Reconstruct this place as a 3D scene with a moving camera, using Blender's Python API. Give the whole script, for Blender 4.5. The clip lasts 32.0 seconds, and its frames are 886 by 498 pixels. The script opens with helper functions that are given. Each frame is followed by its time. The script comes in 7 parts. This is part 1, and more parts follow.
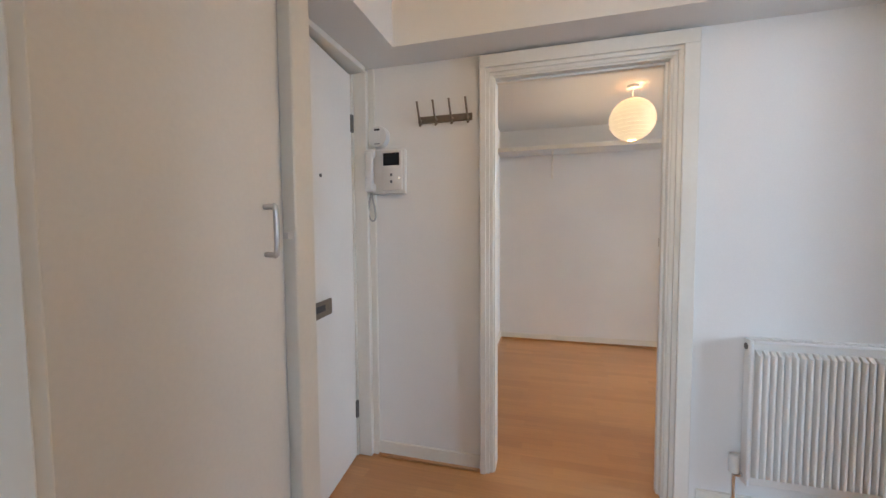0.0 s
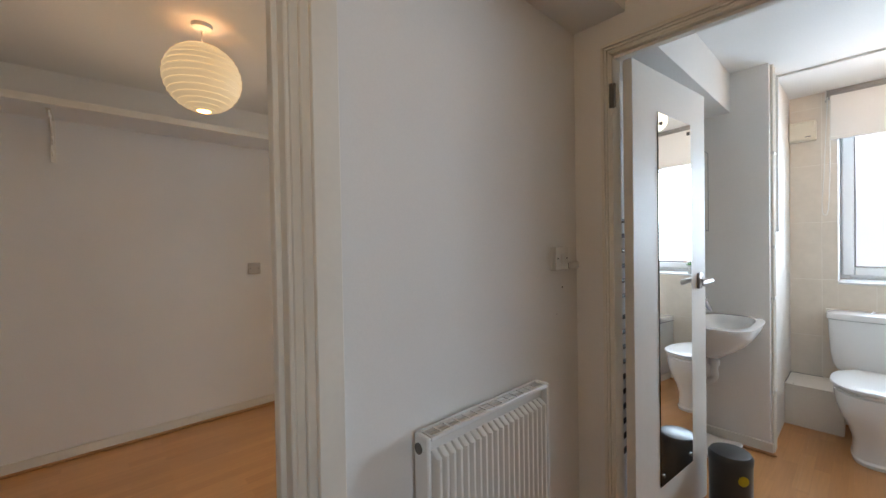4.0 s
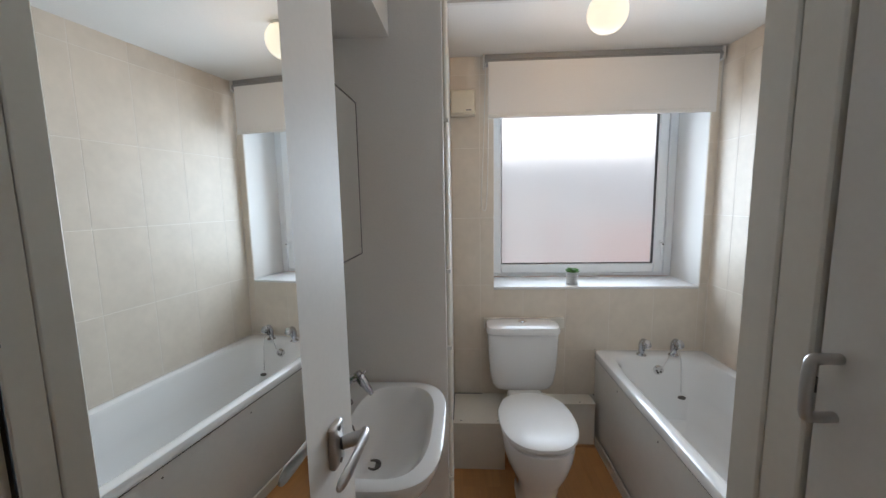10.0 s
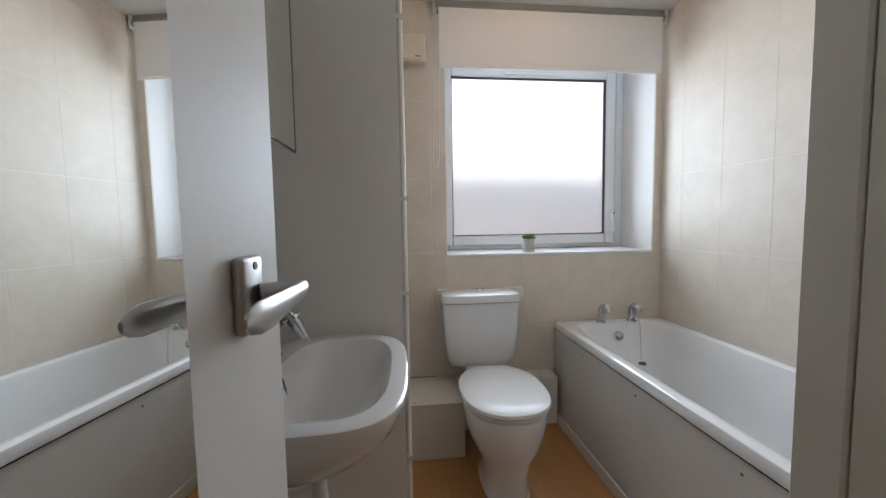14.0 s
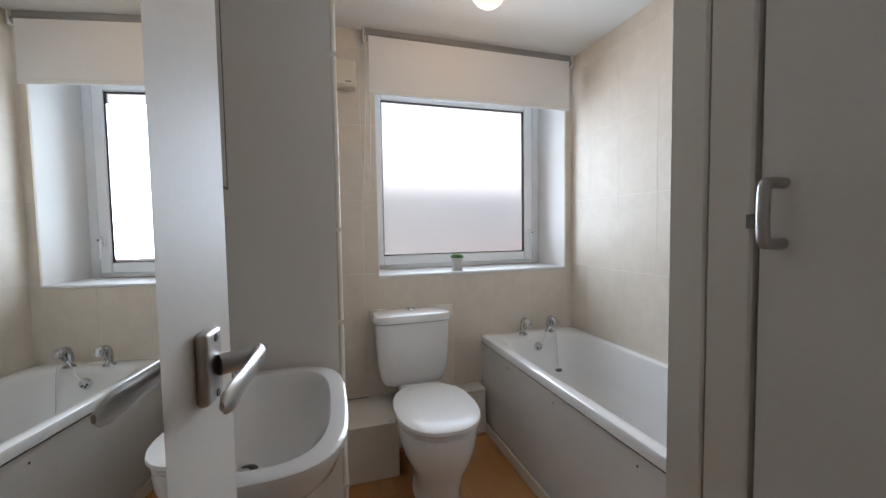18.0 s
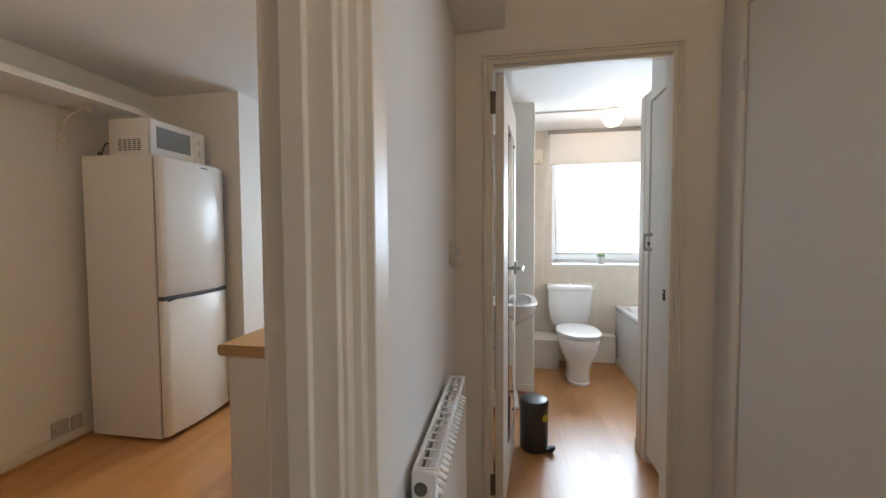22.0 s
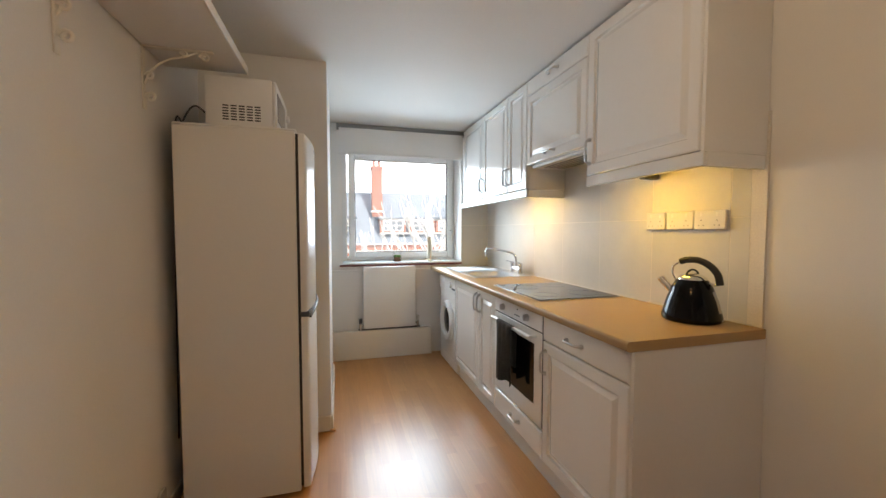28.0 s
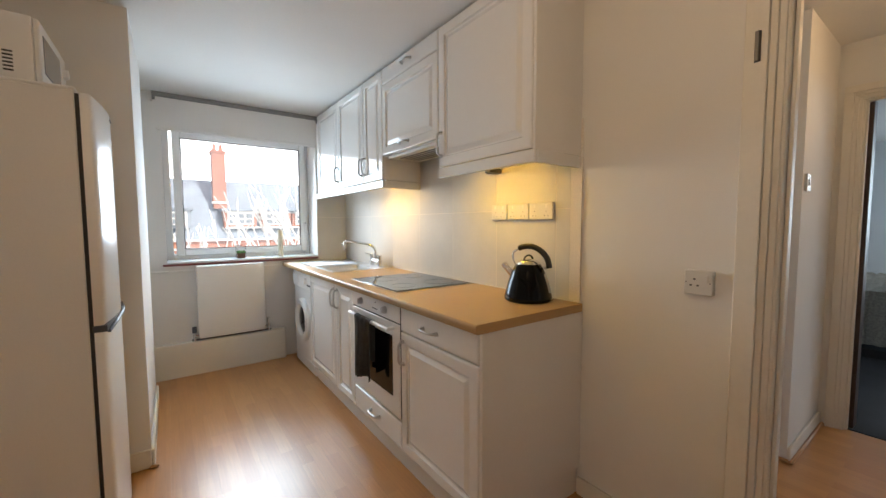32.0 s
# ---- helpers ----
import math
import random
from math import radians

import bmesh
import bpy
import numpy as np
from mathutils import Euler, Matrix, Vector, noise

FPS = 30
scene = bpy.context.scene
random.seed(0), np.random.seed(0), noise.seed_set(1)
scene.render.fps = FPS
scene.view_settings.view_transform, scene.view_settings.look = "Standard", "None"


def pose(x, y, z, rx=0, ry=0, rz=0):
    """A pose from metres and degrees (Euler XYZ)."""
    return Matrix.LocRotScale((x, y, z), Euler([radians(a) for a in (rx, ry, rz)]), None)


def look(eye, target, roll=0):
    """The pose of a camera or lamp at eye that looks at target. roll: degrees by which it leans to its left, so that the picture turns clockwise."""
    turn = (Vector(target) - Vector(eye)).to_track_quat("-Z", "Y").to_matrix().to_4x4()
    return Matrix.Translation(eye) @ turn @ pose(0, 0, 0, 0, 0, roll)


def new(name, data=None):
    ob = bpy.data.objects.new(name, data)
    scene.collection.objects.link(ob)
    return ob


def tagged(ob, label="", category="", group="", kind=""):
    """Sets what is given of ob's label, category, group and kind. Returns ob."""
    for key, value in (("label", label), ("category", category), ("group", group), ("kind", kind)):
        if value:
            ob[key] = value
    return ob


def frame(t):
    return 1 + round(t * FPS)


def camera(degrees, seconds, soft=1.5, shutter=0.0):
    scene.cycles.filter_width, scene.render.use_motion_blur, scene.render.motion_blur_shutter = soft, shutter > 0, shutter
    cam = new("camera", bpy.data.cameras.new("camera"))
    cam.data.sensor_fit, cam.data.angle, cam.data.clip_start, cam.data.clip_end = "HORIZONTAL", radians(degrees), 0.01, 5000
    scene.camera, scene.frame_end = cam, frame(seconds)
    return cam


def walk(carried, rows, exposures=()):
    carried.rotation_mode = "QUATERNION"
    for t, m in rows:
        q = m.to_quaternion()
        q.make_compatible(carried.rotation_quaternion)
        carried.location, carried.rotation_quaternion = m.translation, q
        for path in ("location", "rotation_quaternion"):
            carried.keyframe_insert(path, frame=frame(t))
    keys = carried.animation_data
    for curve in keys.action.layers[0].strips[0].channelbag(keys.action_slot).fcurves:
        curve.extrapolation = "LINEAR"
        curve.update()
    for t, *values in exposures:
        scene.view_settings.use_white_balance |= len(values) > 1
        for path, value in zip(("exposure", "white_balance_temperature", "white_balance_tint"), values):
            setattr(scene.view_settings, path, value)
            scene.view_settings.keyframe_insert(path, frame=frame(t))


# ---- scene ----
cam = camera(98.6, 32.0)
PATH = [
    (0, (-0.029, 0.066, 1.248), (-0.564, 1.99, 1.141), -0.4),
    (0.5, (-0.08, 0.248, 1.232), (-0.263, 2.239, 1.157), -0.4),
    (1, (-0.056, 0.445, 1.22), (0.043, 2.442, 1.154), -0.6),
    (1.5, (-0.007, 0.646, 1.234), (0.348, 2.613, 1.167), -0.7),
    (2, (0.068, 0.82, 1.224), (0.66, 2.729, 1.163), -0.7),
    (2.5, (0.095, 0.952, 1.235), (0.962, 2.753, 1.177), -0.8),
    (3, (0.121, 1.029, 1.258), (1.225, 2.696, 1.208), -0.8),
    (3.5, (0.169, 1.107, 1.256), (1.412, 2.673, 1.219), -0.9),
    (5.5, (0.215, 1.307, 1.274), (1.832, 2.484, 1.246), -0.9),
    (6, (0.427, 1.346, 1.275), (2.16, 2.344, 1.237), -0.9),
    (6.5, (0.645, 1.364, 1.262), (2.48, 2.158, 1.222), -1.1),
    (7, (0.864, 1.413, 1.288), (2.795, 1.933, 1.235), -1.1),
    (7.5, (1.078, 1.446, 1.311), (3.067, 1.645, 1.25), -1.0),
    (8, (1.329, 1.473, 1.349), (3.327, 1.443, 1.276), -1.0),
    (8.5, (1.521, 1.493, 1.361), (3.517, 1.391, 1.277), -1.1),
    (9, (1.637, 1.497, 1.38), (3.632, 1.397, 1.285), -1.1),
    (9.5, (1.678, 1.483, 1.421), (3.671, 1.442, 1.268), -1.1),
    (10, (1.699, 1.476, 1.469), (3.681, 1.584, 1.22), -1.0),
    (10.5, (1.73, 1.467, 1.498), (3.685, 1.718, 1.164), -0.9),
    (11, (1.746, 1.455, 1.504), (3.679, 1.784, 1.114), -0.7),
    (11.5, (1.734, 1.443, 1.483), (3.653, 1.816, 1.059), -0.9),
    (12, (1.714, 1.46, 1.421), (3.627, 1.847, 0.985), -1.0),
    (12.5, (1.708, 1.501, 1.336), (3.637, 1.819, 0.915), -0.9),
    (13, (1.742, 1.532, 1.253), (3.708, 1.639, 0.901), -0.9),
    (13.5, (1.805, 1.546, 1.178), (3.792, 1.478, 0.954), -0.9),
    (14, (1.9, 1.545, 1.134), (3.883, 1.329, 0.989), -0.9),
    (14.5, (2.004, 1.532, 1.127), (3.969, 1.183, 1.003), -0.9),
    (15, (2.107, 1.524, 1.133), (4.05, 1.065, 1.014), -0.9),
    (15.5, (2.192, 1.495, 1.135), (4.12, 0.974, 1.02), -0.9),
    (17.5, (2.012, 1.524, 1.192), (3.917, 0.925, 1.073), -0.7),
    (18, (1.843, 1.575, 1.203), (3.752, 0.988, 1.099), -0.9),
    (18.5, (1.674, 1.582, 1.228), (3.588, 1.012, 1.122), -0.7),
    (19, (1.481, 1.568, 1.255), (3.424, 1.104, 1.146), -0.7),
    (19.5, (1.189, 1.588, 1.246), (3.161, 1.263, 1.164), -0.9),
    (20, (0.936, 1.583, 1.243), (2.924, 1.375, 1.173), -0.6),
    (20.5, (0.678, 1.553, 1.218), (2.673, 1.422, 1.162), -0.4),
    (21, (0.464, 1.555, 1.248), (2.463, 1.519, 1.183), -0.7),
    (21.5, (0.234, 1.612, 1.261), (2.228, 1.745, 1.188), -0.2),
    (22, (0.033, 1.75, 1.271), (2.005, 2.076, 1.186), -0.3),
    (22.5, (-0.087, 1.892, 1.283), (1.836, 2.435, 1.197), -0.3),
    (23, (-0.047, 2.002, 1.28), (1.774, 2.825, 1.191), -0.3),
    (23.5, (0.058, 2.115, 1.303), (1.744, 3.187, 1.199), -0.1),
    (24, (0.204, 2.271, 1.29), (1.757, 3.526, 1.173), -0.1),
    (24.5, (0.315, 2.48, 1.287), (1.834, 3.775, 1.166), -0.0),
    (26.5, (0.388, 3.301, 1.332), (2.329, 3.771, 1.226), 0.2),
    (27, (0.241, 3.41, 1.338), (2.234, 3.539, 1.249), 0.2),
    (27.5, (0.145, 3.548, 1.298), (2.133, 3.35, 1.217), 0.1),
    (28, (0.087, 3.629, 1.281), (2.013, 3.098, 1.184), -0.0),
    (28.5, (0.039, 3.653, 1.252), (1.884, 2.888, 1.159), 0.1),
    (29, (-0.029, 3.715, 1.252), (1.728, 2.763, 1.152), -0.2),
    (29.5, (-0.056, 3.74, 1.259), (1.614, 2.644, 1.152), -0.1),
    (30, (-0.065, 3.743, 1.251), (1.544, 2.559, 1.145), -0.2),
    (30.5, (-0.064, 3.729, 1.245), (1.488, 2.473, 1.135), -0.2),
    (31, (-0.023, 3.675, 1.245), (1.499, 2.382, 1.131), -0.2),
    (31.5, (0.042, 3.633, 1.262), (1.576, 2.356, 1.134), -0.1),
    (32, (0.129, 3.565, 1.266), (1.749, 2.4, 1.134), -0.2),
]
walk(cam, [(t, look(eye, target, roll)) for t, eye, target, roll in PATH], [(0, 0.6, 5600, 10), (1, 0.65, 5500, 10), (2, 0.3, 5650, 10), (3.5, -0.1, 6100, 10), (6, -0.35, 6100, 10), (7, -0.35, 6000, 10), (8, -0.5, 5950, 10), (9, -1.1, 6400, 12), (12, -1.1, 6400, 12), (15, -1.15, 6450, 14), (18.5, -1.15, 6450, 14), (20, -0.4, 6600, 12), (21.5, -0.1, 6250, 10), (23, -0.1, 6400, 10), (24, -0.15, 6450, 10), (27, 0.0, 6600, 10), (28, 0.0, 6450, 10), (30, 0.05, 6350, 10), (32, 0.0, 6350, 10)])

# ---- world, sun, window light, exposure ----
world = bpy.data.worlds.new("world")
scene.world = world
world.use_nodes = True
wn, wl = world.node_tree.nodes, world.node_tree.links
sky = wn.new("ShaderNodeTexSky")
sky.sky_type = "NISHITA"
sky.sun_disc = False
sky.sun_elevation, sky.sun_rotation = radians(32), radians(250)
sky.air_density, sky.dust_density = 1.0, 3.0
wn["Background"].inputs["Strength"].default_value = 0.15
wl.new(sky.outputs["Color"], wn["Background"].inputs["Color"])


def lamp_light(name, kind, place, energy, colour, size=0.1, size_y=None, target=None, spread=radians(180)):
    data = bpy.data.lights.new(name, kind)
    data.energy, data.color = energy, colour
    if kind == "AREA":
        data.shape = "RECTANGLE" if size_y else "SQUARE"
        data.size = size
        if size_y:
            data.size_y = size_y
        data.spread = spread
    elif kind == "POINT":
        data.shadow_soft_size = size
    ob = new(name, data)
    ob.matrix_world = look(place, target) if target else Matrix.Translation(place)
    return ob


sun = bpy.data.lights.new("sun", "SUN")
sun.energy, sun.angle, sun.color = 5.0, radians(8), (1.0, 0.95, 0.88)
new("sun", sun).matrix_world = look((0, 0, 20), (18, 6, 6))

lamp_light("kitchen_window_light", "AREA", (4.155, 2.95, 1.52), 18.5, (0.68, 0.86, 1.0), 0.98, 0.90, (2.155, 2.95, 1.17), radians(140))
lamp_light("bathroom_window_light", "AREA", (4.255, 0.72, 1.5), 32, (0.71, 0.86, 1.0), 0.95, 0.88, (2.0, 0.72, 1.5), radians(135))
lamp_light("living_lamp_light", "POINT", (0.573, 3.28, 2.03), 11, (1.0, 0.69, 0.40), 0.14)
lamp_light("hall_lamp_light", "POINT", (0.075, 1.14, 2.125), 9.5, (1.0, 0.62, 0.29), 0.14)
# bedroom daylight: two unseen windows, added and balanced to suit the hall walls
lamp_light("bedroom_window_light", "AREA", (-1.35, -4.04, 1.55), 60, (0.74, 0.89, 1.0), 1.4, 1.15, (-1.35, 0.0, 1.55))
lamp_light("bedroom_window_light", "AREA", (2.9, -4.04, 1.55), 20, (0.74, 0.89, 1.0), 1.4, 1.15, (2.9, 0.0, 1.55))
lamp_light("under_cabinet_light", "AREA", (1.62, 2.294, 1.528), 1.5, (1.0, 0.56, 0.0), 0.40, 0.03, (1.62, 2.294, 0.9))
lamp_light("under_cabinet_light", "AREA", (2.82, 2.294, 1.528), 1.9, (1.0, 0.56, 0.0), 0.46, 0.03, (2.82, 2.294, 0.9))
lamp_light("bathroom_lamp_light", "POINT", (3.344, 0.897, 2.195), 6, (1.0, 0.60, 0.28), 0.06)

# ---- materials ----


def material(name, colour, rough=0.5, metal=0.0, grain=0.0, grain_scale=40.0, bump=0.0, stain=0.0, stain_scale=2.0, coat=0.0, spec=0.5, vary=0.0):
    """Principled paint: fine grain, broad stains and a little relief, in object space."""
    m = bpy.data.materials.new(name)
    m.use_nodes = True
    n, l = m.node_tree.nodes, m.node_tree.links
    b = n["Principled BSDF"]
    b.inputs["Base Color"].default_value = (*colour, 1)
    b.inputs["Roughness"].default_value = rough
    b.inputs["Metallic"].default_value = metal
    b.inputs["Coat Weight"].default_value = coat
    b.inputs["Specular IOR Level"].default_value = spec
    if grain or stain or vary:
        geo = n.new("ShaderNodeNewGeometry")
        value = n.new("ShaderNodeValue")
        value.outputs[0].default_value = 1.0
        last = value.outputs[0]
        for amount, scale, detail in ((grain, grain_scale, 4), (stain, stain_scale, 3)):
            if not amount:
                continue
            tex = n.new("ShaderNodeTexNoise")
            tex.inputs["Scale"].default_value = scale
            tex.inputs["Detail"].default_value = detail
            l.new(geo.outputs["Position"], tex.inputs["Vector"])
            rng = n.new("ShaderNodeMapRange")
            rng.inputs["From Min"].default_value, rng.inputs["From Max"].default_value = 0.3, 0.7
            rng.inputs["To Min"].default_value, rng.inputs["To Max"].default_value = 1 - amount, 1 + amount * 0.4
            l.new(tex.outputs["Fac"], rng.inputs["Value"])
            mul = n.new("ShaderNodeMath")
            mul.operation = "MULTIPLY"
            l.new(last, mul.inputs[0])
            l.new(rng.outputs[0], mul.inputs[1])
            last = mul.outputs[0]
        if vary:
            info = n.new("ShaderNodeObjectInfo")
            rng = n.new("ShaderNodeMapRange")
            rng.inputs["To Min"].default_value, rng.inputs["To Max"].default_value = 1 - vary, 1 + vary
            l.new(info.outputs["Random"], rng.inputs["Value"])
            mul = n.new("ShaderNodeMath")
            mul.operation = "MULTIPLY"
            l.new(last, mul.inputs[0])
            l.new(rng.outputs[0], mul.inputs[1])
            last = mul.outputs[0]
        mix = n.new("ShaderNodeVectorMath")
        mix.operation = "SCALE"
        mix.inputs[0].default_value = colour
        l.new(last, mix.inputs["Scale"])
        l.new(mix.outputs[0], b.inputs["Base Color"])
    if bump:
        geo = n.new("ShaderNodeNewGeometry")
        tex = n.new("ShaderNodeTexNoise")
        tex.inputs["Scale"].default_value = grain_scale
        tex.inputs["Detail"].default_value = 5
        l.new(geo.outputs["Position"], tex.inputs["Vector"])
        bp = n.new("ShaderNodeBump")
        bp.inputs["Strength"].default_value = bump
        bp.inputs["Distance"].default_value = 0.004
        l.new(tex.outputs["Fac"], bp.inputs["Height"])
        l.new(bp.outputs[0], b.inputs["Normal"])
    return m


def glow(name, colour, strength):
    m = bpy.data.materials.new(name)
    m.use_nodes = True
    b = m.node_tree.nodes["Principled BSDF"]
    b.inputs["Base Color"].default_value = (*colour, 1)
    b.inputs["Emission Color"].default_value = (*colour, 1)
    b.inputs["Emission Strength"].default_value = strength
    return m


def glass(name, rough=0.0, tint=(1, 1, 1), ior=1.45):
    m = bpy.data.materials.new(name)
    m.use_nodes = True
    b = m.node_tree.nodes["Principled BSDF"]
    b.inputs["Base Color"].default_value = (*tint, 1)
    b.inputs["Transmission Weight"].default_value = 1.0
    b.inputs["Roughness"].default_value = rough
    b.inputs["IOR"].default_value = ior
    return m


PAINT = material("wall_paint", (0.80, 0.785, 0.76), 0.85, spec=0.15, grain=0.02, grain_scale=220, bump=0.06, stain=0.05, stain_scale=1.3)
CEILING_PAINT = material("ceiling_paint", (0.80, 0.785, 0.76), 0.7, grain=0.02, grain_scale=120, bump=0.2, stain=0.04, stain_scale=1.1)
BATH_PAINT = material("bathroom_wall_paint", (0.78, 0.745, 0.70), 0.55, grain=0.02, grain_scale=180, bump=0.1, stain=0.04)
GLOSS = material("gloss_white_woodwork", (0.78, 0.745, 0.67), 0.44, grain=0.02, grain_scale=60, bump=0.015, stain=0.05, stain_scale=3)
DOOR_PAINT = material("door_paint", (0.78, 0.755, 0.71), 0.5, grain=0.02, grain_scale=90, bump=0.05, stain=0.05, stain_scale=2)
FOIL = material("white_cabinet_foil", (0.80, 0.785, 0.76), 0.10, grain=0.01, grain_scale=50, stain=0.02, coat=0.3)
CARCASS = material("white_cabinet_side", (0.78, 0.765, 0.74), 0.38, grain=0.015, grain_scale=90, stain=0.03)
APPLIANCE = material("white_enamel", (0.80, 0.795, 0.785), 0.3, grain=0.01, grain_scale=40, stain=0.02, coat=0.12)
FRIDGE_SIDE = material("textured_fridge_side", (0.76, 0.75, 0.735), 0.42, grain=0.03, grain_scale=320, bump=0.15)
CERAMIC = material("white_ceramic", (0.80, 0.80, 0.795), 0.08, stain=0.01, stain_scale=4, coat=0.5)
PLASTIC = material("white_plastic", (0.68, 0.665, 0.635), 0.35, grain=0.01)
UPVC = material("white_upvc", (0.80, 0.81, 0.815), 0.25, grain=0.01)
CHROME = material("chrome", (0.75, 0.75, 0.76), 0.12, 1.0, grain=0.02, grain_scale=60)
TAP_CHROME = material("polished_tap_chrome", (0.50, 0.50, 0.52), 0.07, 1.0)
SATIN = material("satin_nickel", (0.52, 0.51, 0.50), 0.33, 1.0, grain=0.04, grain_scale=80)
STEEL = material("brushed_steel", (0.62, 0.62, 0.62), 0.3, 1.0, grain=0.05, grain_scale=150)
AGED_METAL = material("aged_brown_metal", (0.24, 0.20, 0.16), 0.4, 0.85, grain=0.1, grain_scale=90)
CREAM = material("cream_plastic", (0.70, 0.64, 0.52), 0.4, grain=0.02)
DARK_STEEL = material("dark_hinge_steel", (0.16, 0.15, 0.14), 0.42, 0.8, grain=0.1)
BLACK = material("black_gloss", (0.004, 0.004, 0.005), 0.08, spec=0.22)
BLACK_PLASTIC = material("black_plastic", (0.02, 0.02, 0.022), 0.4)
BLACK_GLASS = material("black_glass", (0.006, 0.006, 0.008), 0.04, spec=0.32)
RUBBER = material("dark_seal", (0.03, 0.03, 0.032), 0.6)
GREY_PLASTIC = material("grey_plastic", (0.07, 0.075, 0.085), 0.45)
WORKTOP = material("beige_laminate_worktop", (0.42, 0.28, 0.135), 0.36, spec=0.22, grain=0.07, grain_scale=420, stain=0.03, stain_scale=6)
BEECH = material("beech_edge", (0.50, 0.27, 0.12), 0.45, grain=0.1, grain_scale=60)
TILE = material("cream_marbled_tile", (0.70, 0.63, 0.54), 0.38, spec=0.25, grain=0.03, grain_scale=30, stain=0.05, stain_scale=9, vary=0.02)
GROUT = material("pale_grout", (0.76, 0.71, 0.64), 0.8, grain=0.08, grain_scale=150)
SPLASH = material("pale_grey_tile", (0.62, 0.60, 0.565), 0.45, spec=0.25, grain=0.02, grain_scale=60, stain=0.05, stain_scale=5, vary=0.02)
PANEL = material("bath_panel", (0.74, 0.73, 0.70), 0.3, grain=0.02, stain=0.04, stain_scale=3)
FABRIC = material("blind_fabric", (0.78, 0.77, 0.755), 0.85, grain=0.03, grain_scale=300, bump=0.1)
ROLLER = material("grey_roller_tube", (0.32, 0.32, 0.32), 0.4, 0.4, grain=0.03)
CARPET = material("dark_grey_carpet", (0.04, 0.042, 0.049), 0.95, grain=0.3, grain_scale=240, bump=0.6, stain=0.2, stain_scale=4)
MIRROR = material("mirror", (0.93, 0.95, 0.94), 0.0, 1.0)
PAPER = glow("paper_lamp_globe", (1.0, 0.76, 0.43), 0.38)
OPAL = glow("opal_glass_globe", (1.0, 0.88, 0.68), 1.6)
TUBE = glow("under_cabinet_tube", (1.0, 0.58, 0.08), 28.0)
FROSTED = glass("frosted_glass", 0.19)
CLEAR = glass("clear_glass", 0.0, ior=1.02)


def hazed(m, share, tint):
    """A share of a pane's light is scattered: glare veil when clear, etching when frosted."""
    n, l = m.node_tree.nodes, m.node_tree.links
    glare_etch_film, blend = n.new("ShaderNodeBsdfTranslucent"), n.new("ShaderNodeMixShader")
    glare_etch_film.inputs["Color"].default_value = (*tint, 1)
    blend.inputs["Fac"].default_value = share
    l.new(n["Principled BSDF"].outputs[0], blend.inputs[1])
    l.new(glare_etch_film.outputs[0], blend.inputs[2])
    l.new(blend.outputs[0], n["Material Output"].inputs["Surface"])


# pale veil put into the glass for glare; on the frosted pane it also lightens
hazed(CLEAR, 0.07, (0.85, 0.9, 0.95))
hazed(FROSTED, 0.34, (0.9, 0.94, 0.98))
SILL_RED = material("dark_red_sill_edge", (0.20, 0.045, 0.035), 0.45, grain=0.1)

# ---- mesh helpers ----


def box(bm, x0, x1, y0, y1, z0, z1, bevel=0.0, segments=1):
    m = Matrix.Translation(((x0 + x1) / 2, (y0 + y1) / 2, (z0 + z1) / 2)) @ Matrix.Diagonal((abs(x1 - x0), abs(y1 - y0), abs(z1 - z0), 1))
    made = bmesh.ops.create_cube(bm, size=1, matrix=m)
    if bevel:
        edges = {e for v in made["verts"] for e in v.link_edges}
        bmesh.ops.bevel(bm, geom=list(edges), offset=bevel, segments=segments, profile=0.5, affect="EDGES")
    return bm


def slab(*a, **k):
    return box(bmesh.new(), *a, **k)


def rod(bm, a, b, r, sides=16, r2=None):
    a, b = Vector(a), Vector(b)
    d = b - a
    m = Matrix.Translation((a + b) / 2) @ d.to_track_quat("Z", "Y").to_matrix().to_4x4()
    bmesh.ops.create_cone(bm, cap_ends=True, segments=sides, radius1=r, radius2=r if r2 is None else r2, depth=d.length, matrix=m)
    return bm


def lathe(bm, profile, centre=(0, 0, 0), sides=32, sx=1.0, sy=1.0):
    """Turn (radius, height) pairs round the z axis."""
    rings = []
    for r, z in profile:
        rings.append([bm.verts.new((centre[0] + sx * r * math.cos(2 * math.pi * i / sides), centre[1] + sy * r * math.sin(2 * math.pi * i / sides), centre[2] + z)) for i in range(sides)])
    for a, b in zip(rings, rings[1:]):
        for i in range(sides):
            bm.faces.new((a[i], a[(i + 1) % sides], b[(i + 1) % sides], b[i]))
    for ring, flip in ((rings[0], True), (rings[-1], False)):
        if profile[0 if flip else -1][0] > 1e-4:
            bm.faces.new(ring[::-1] if flip else ring)
    bmesh.ops.remove_doubles(bm, verts=bm.verts, dist=1e-5)
    return bm


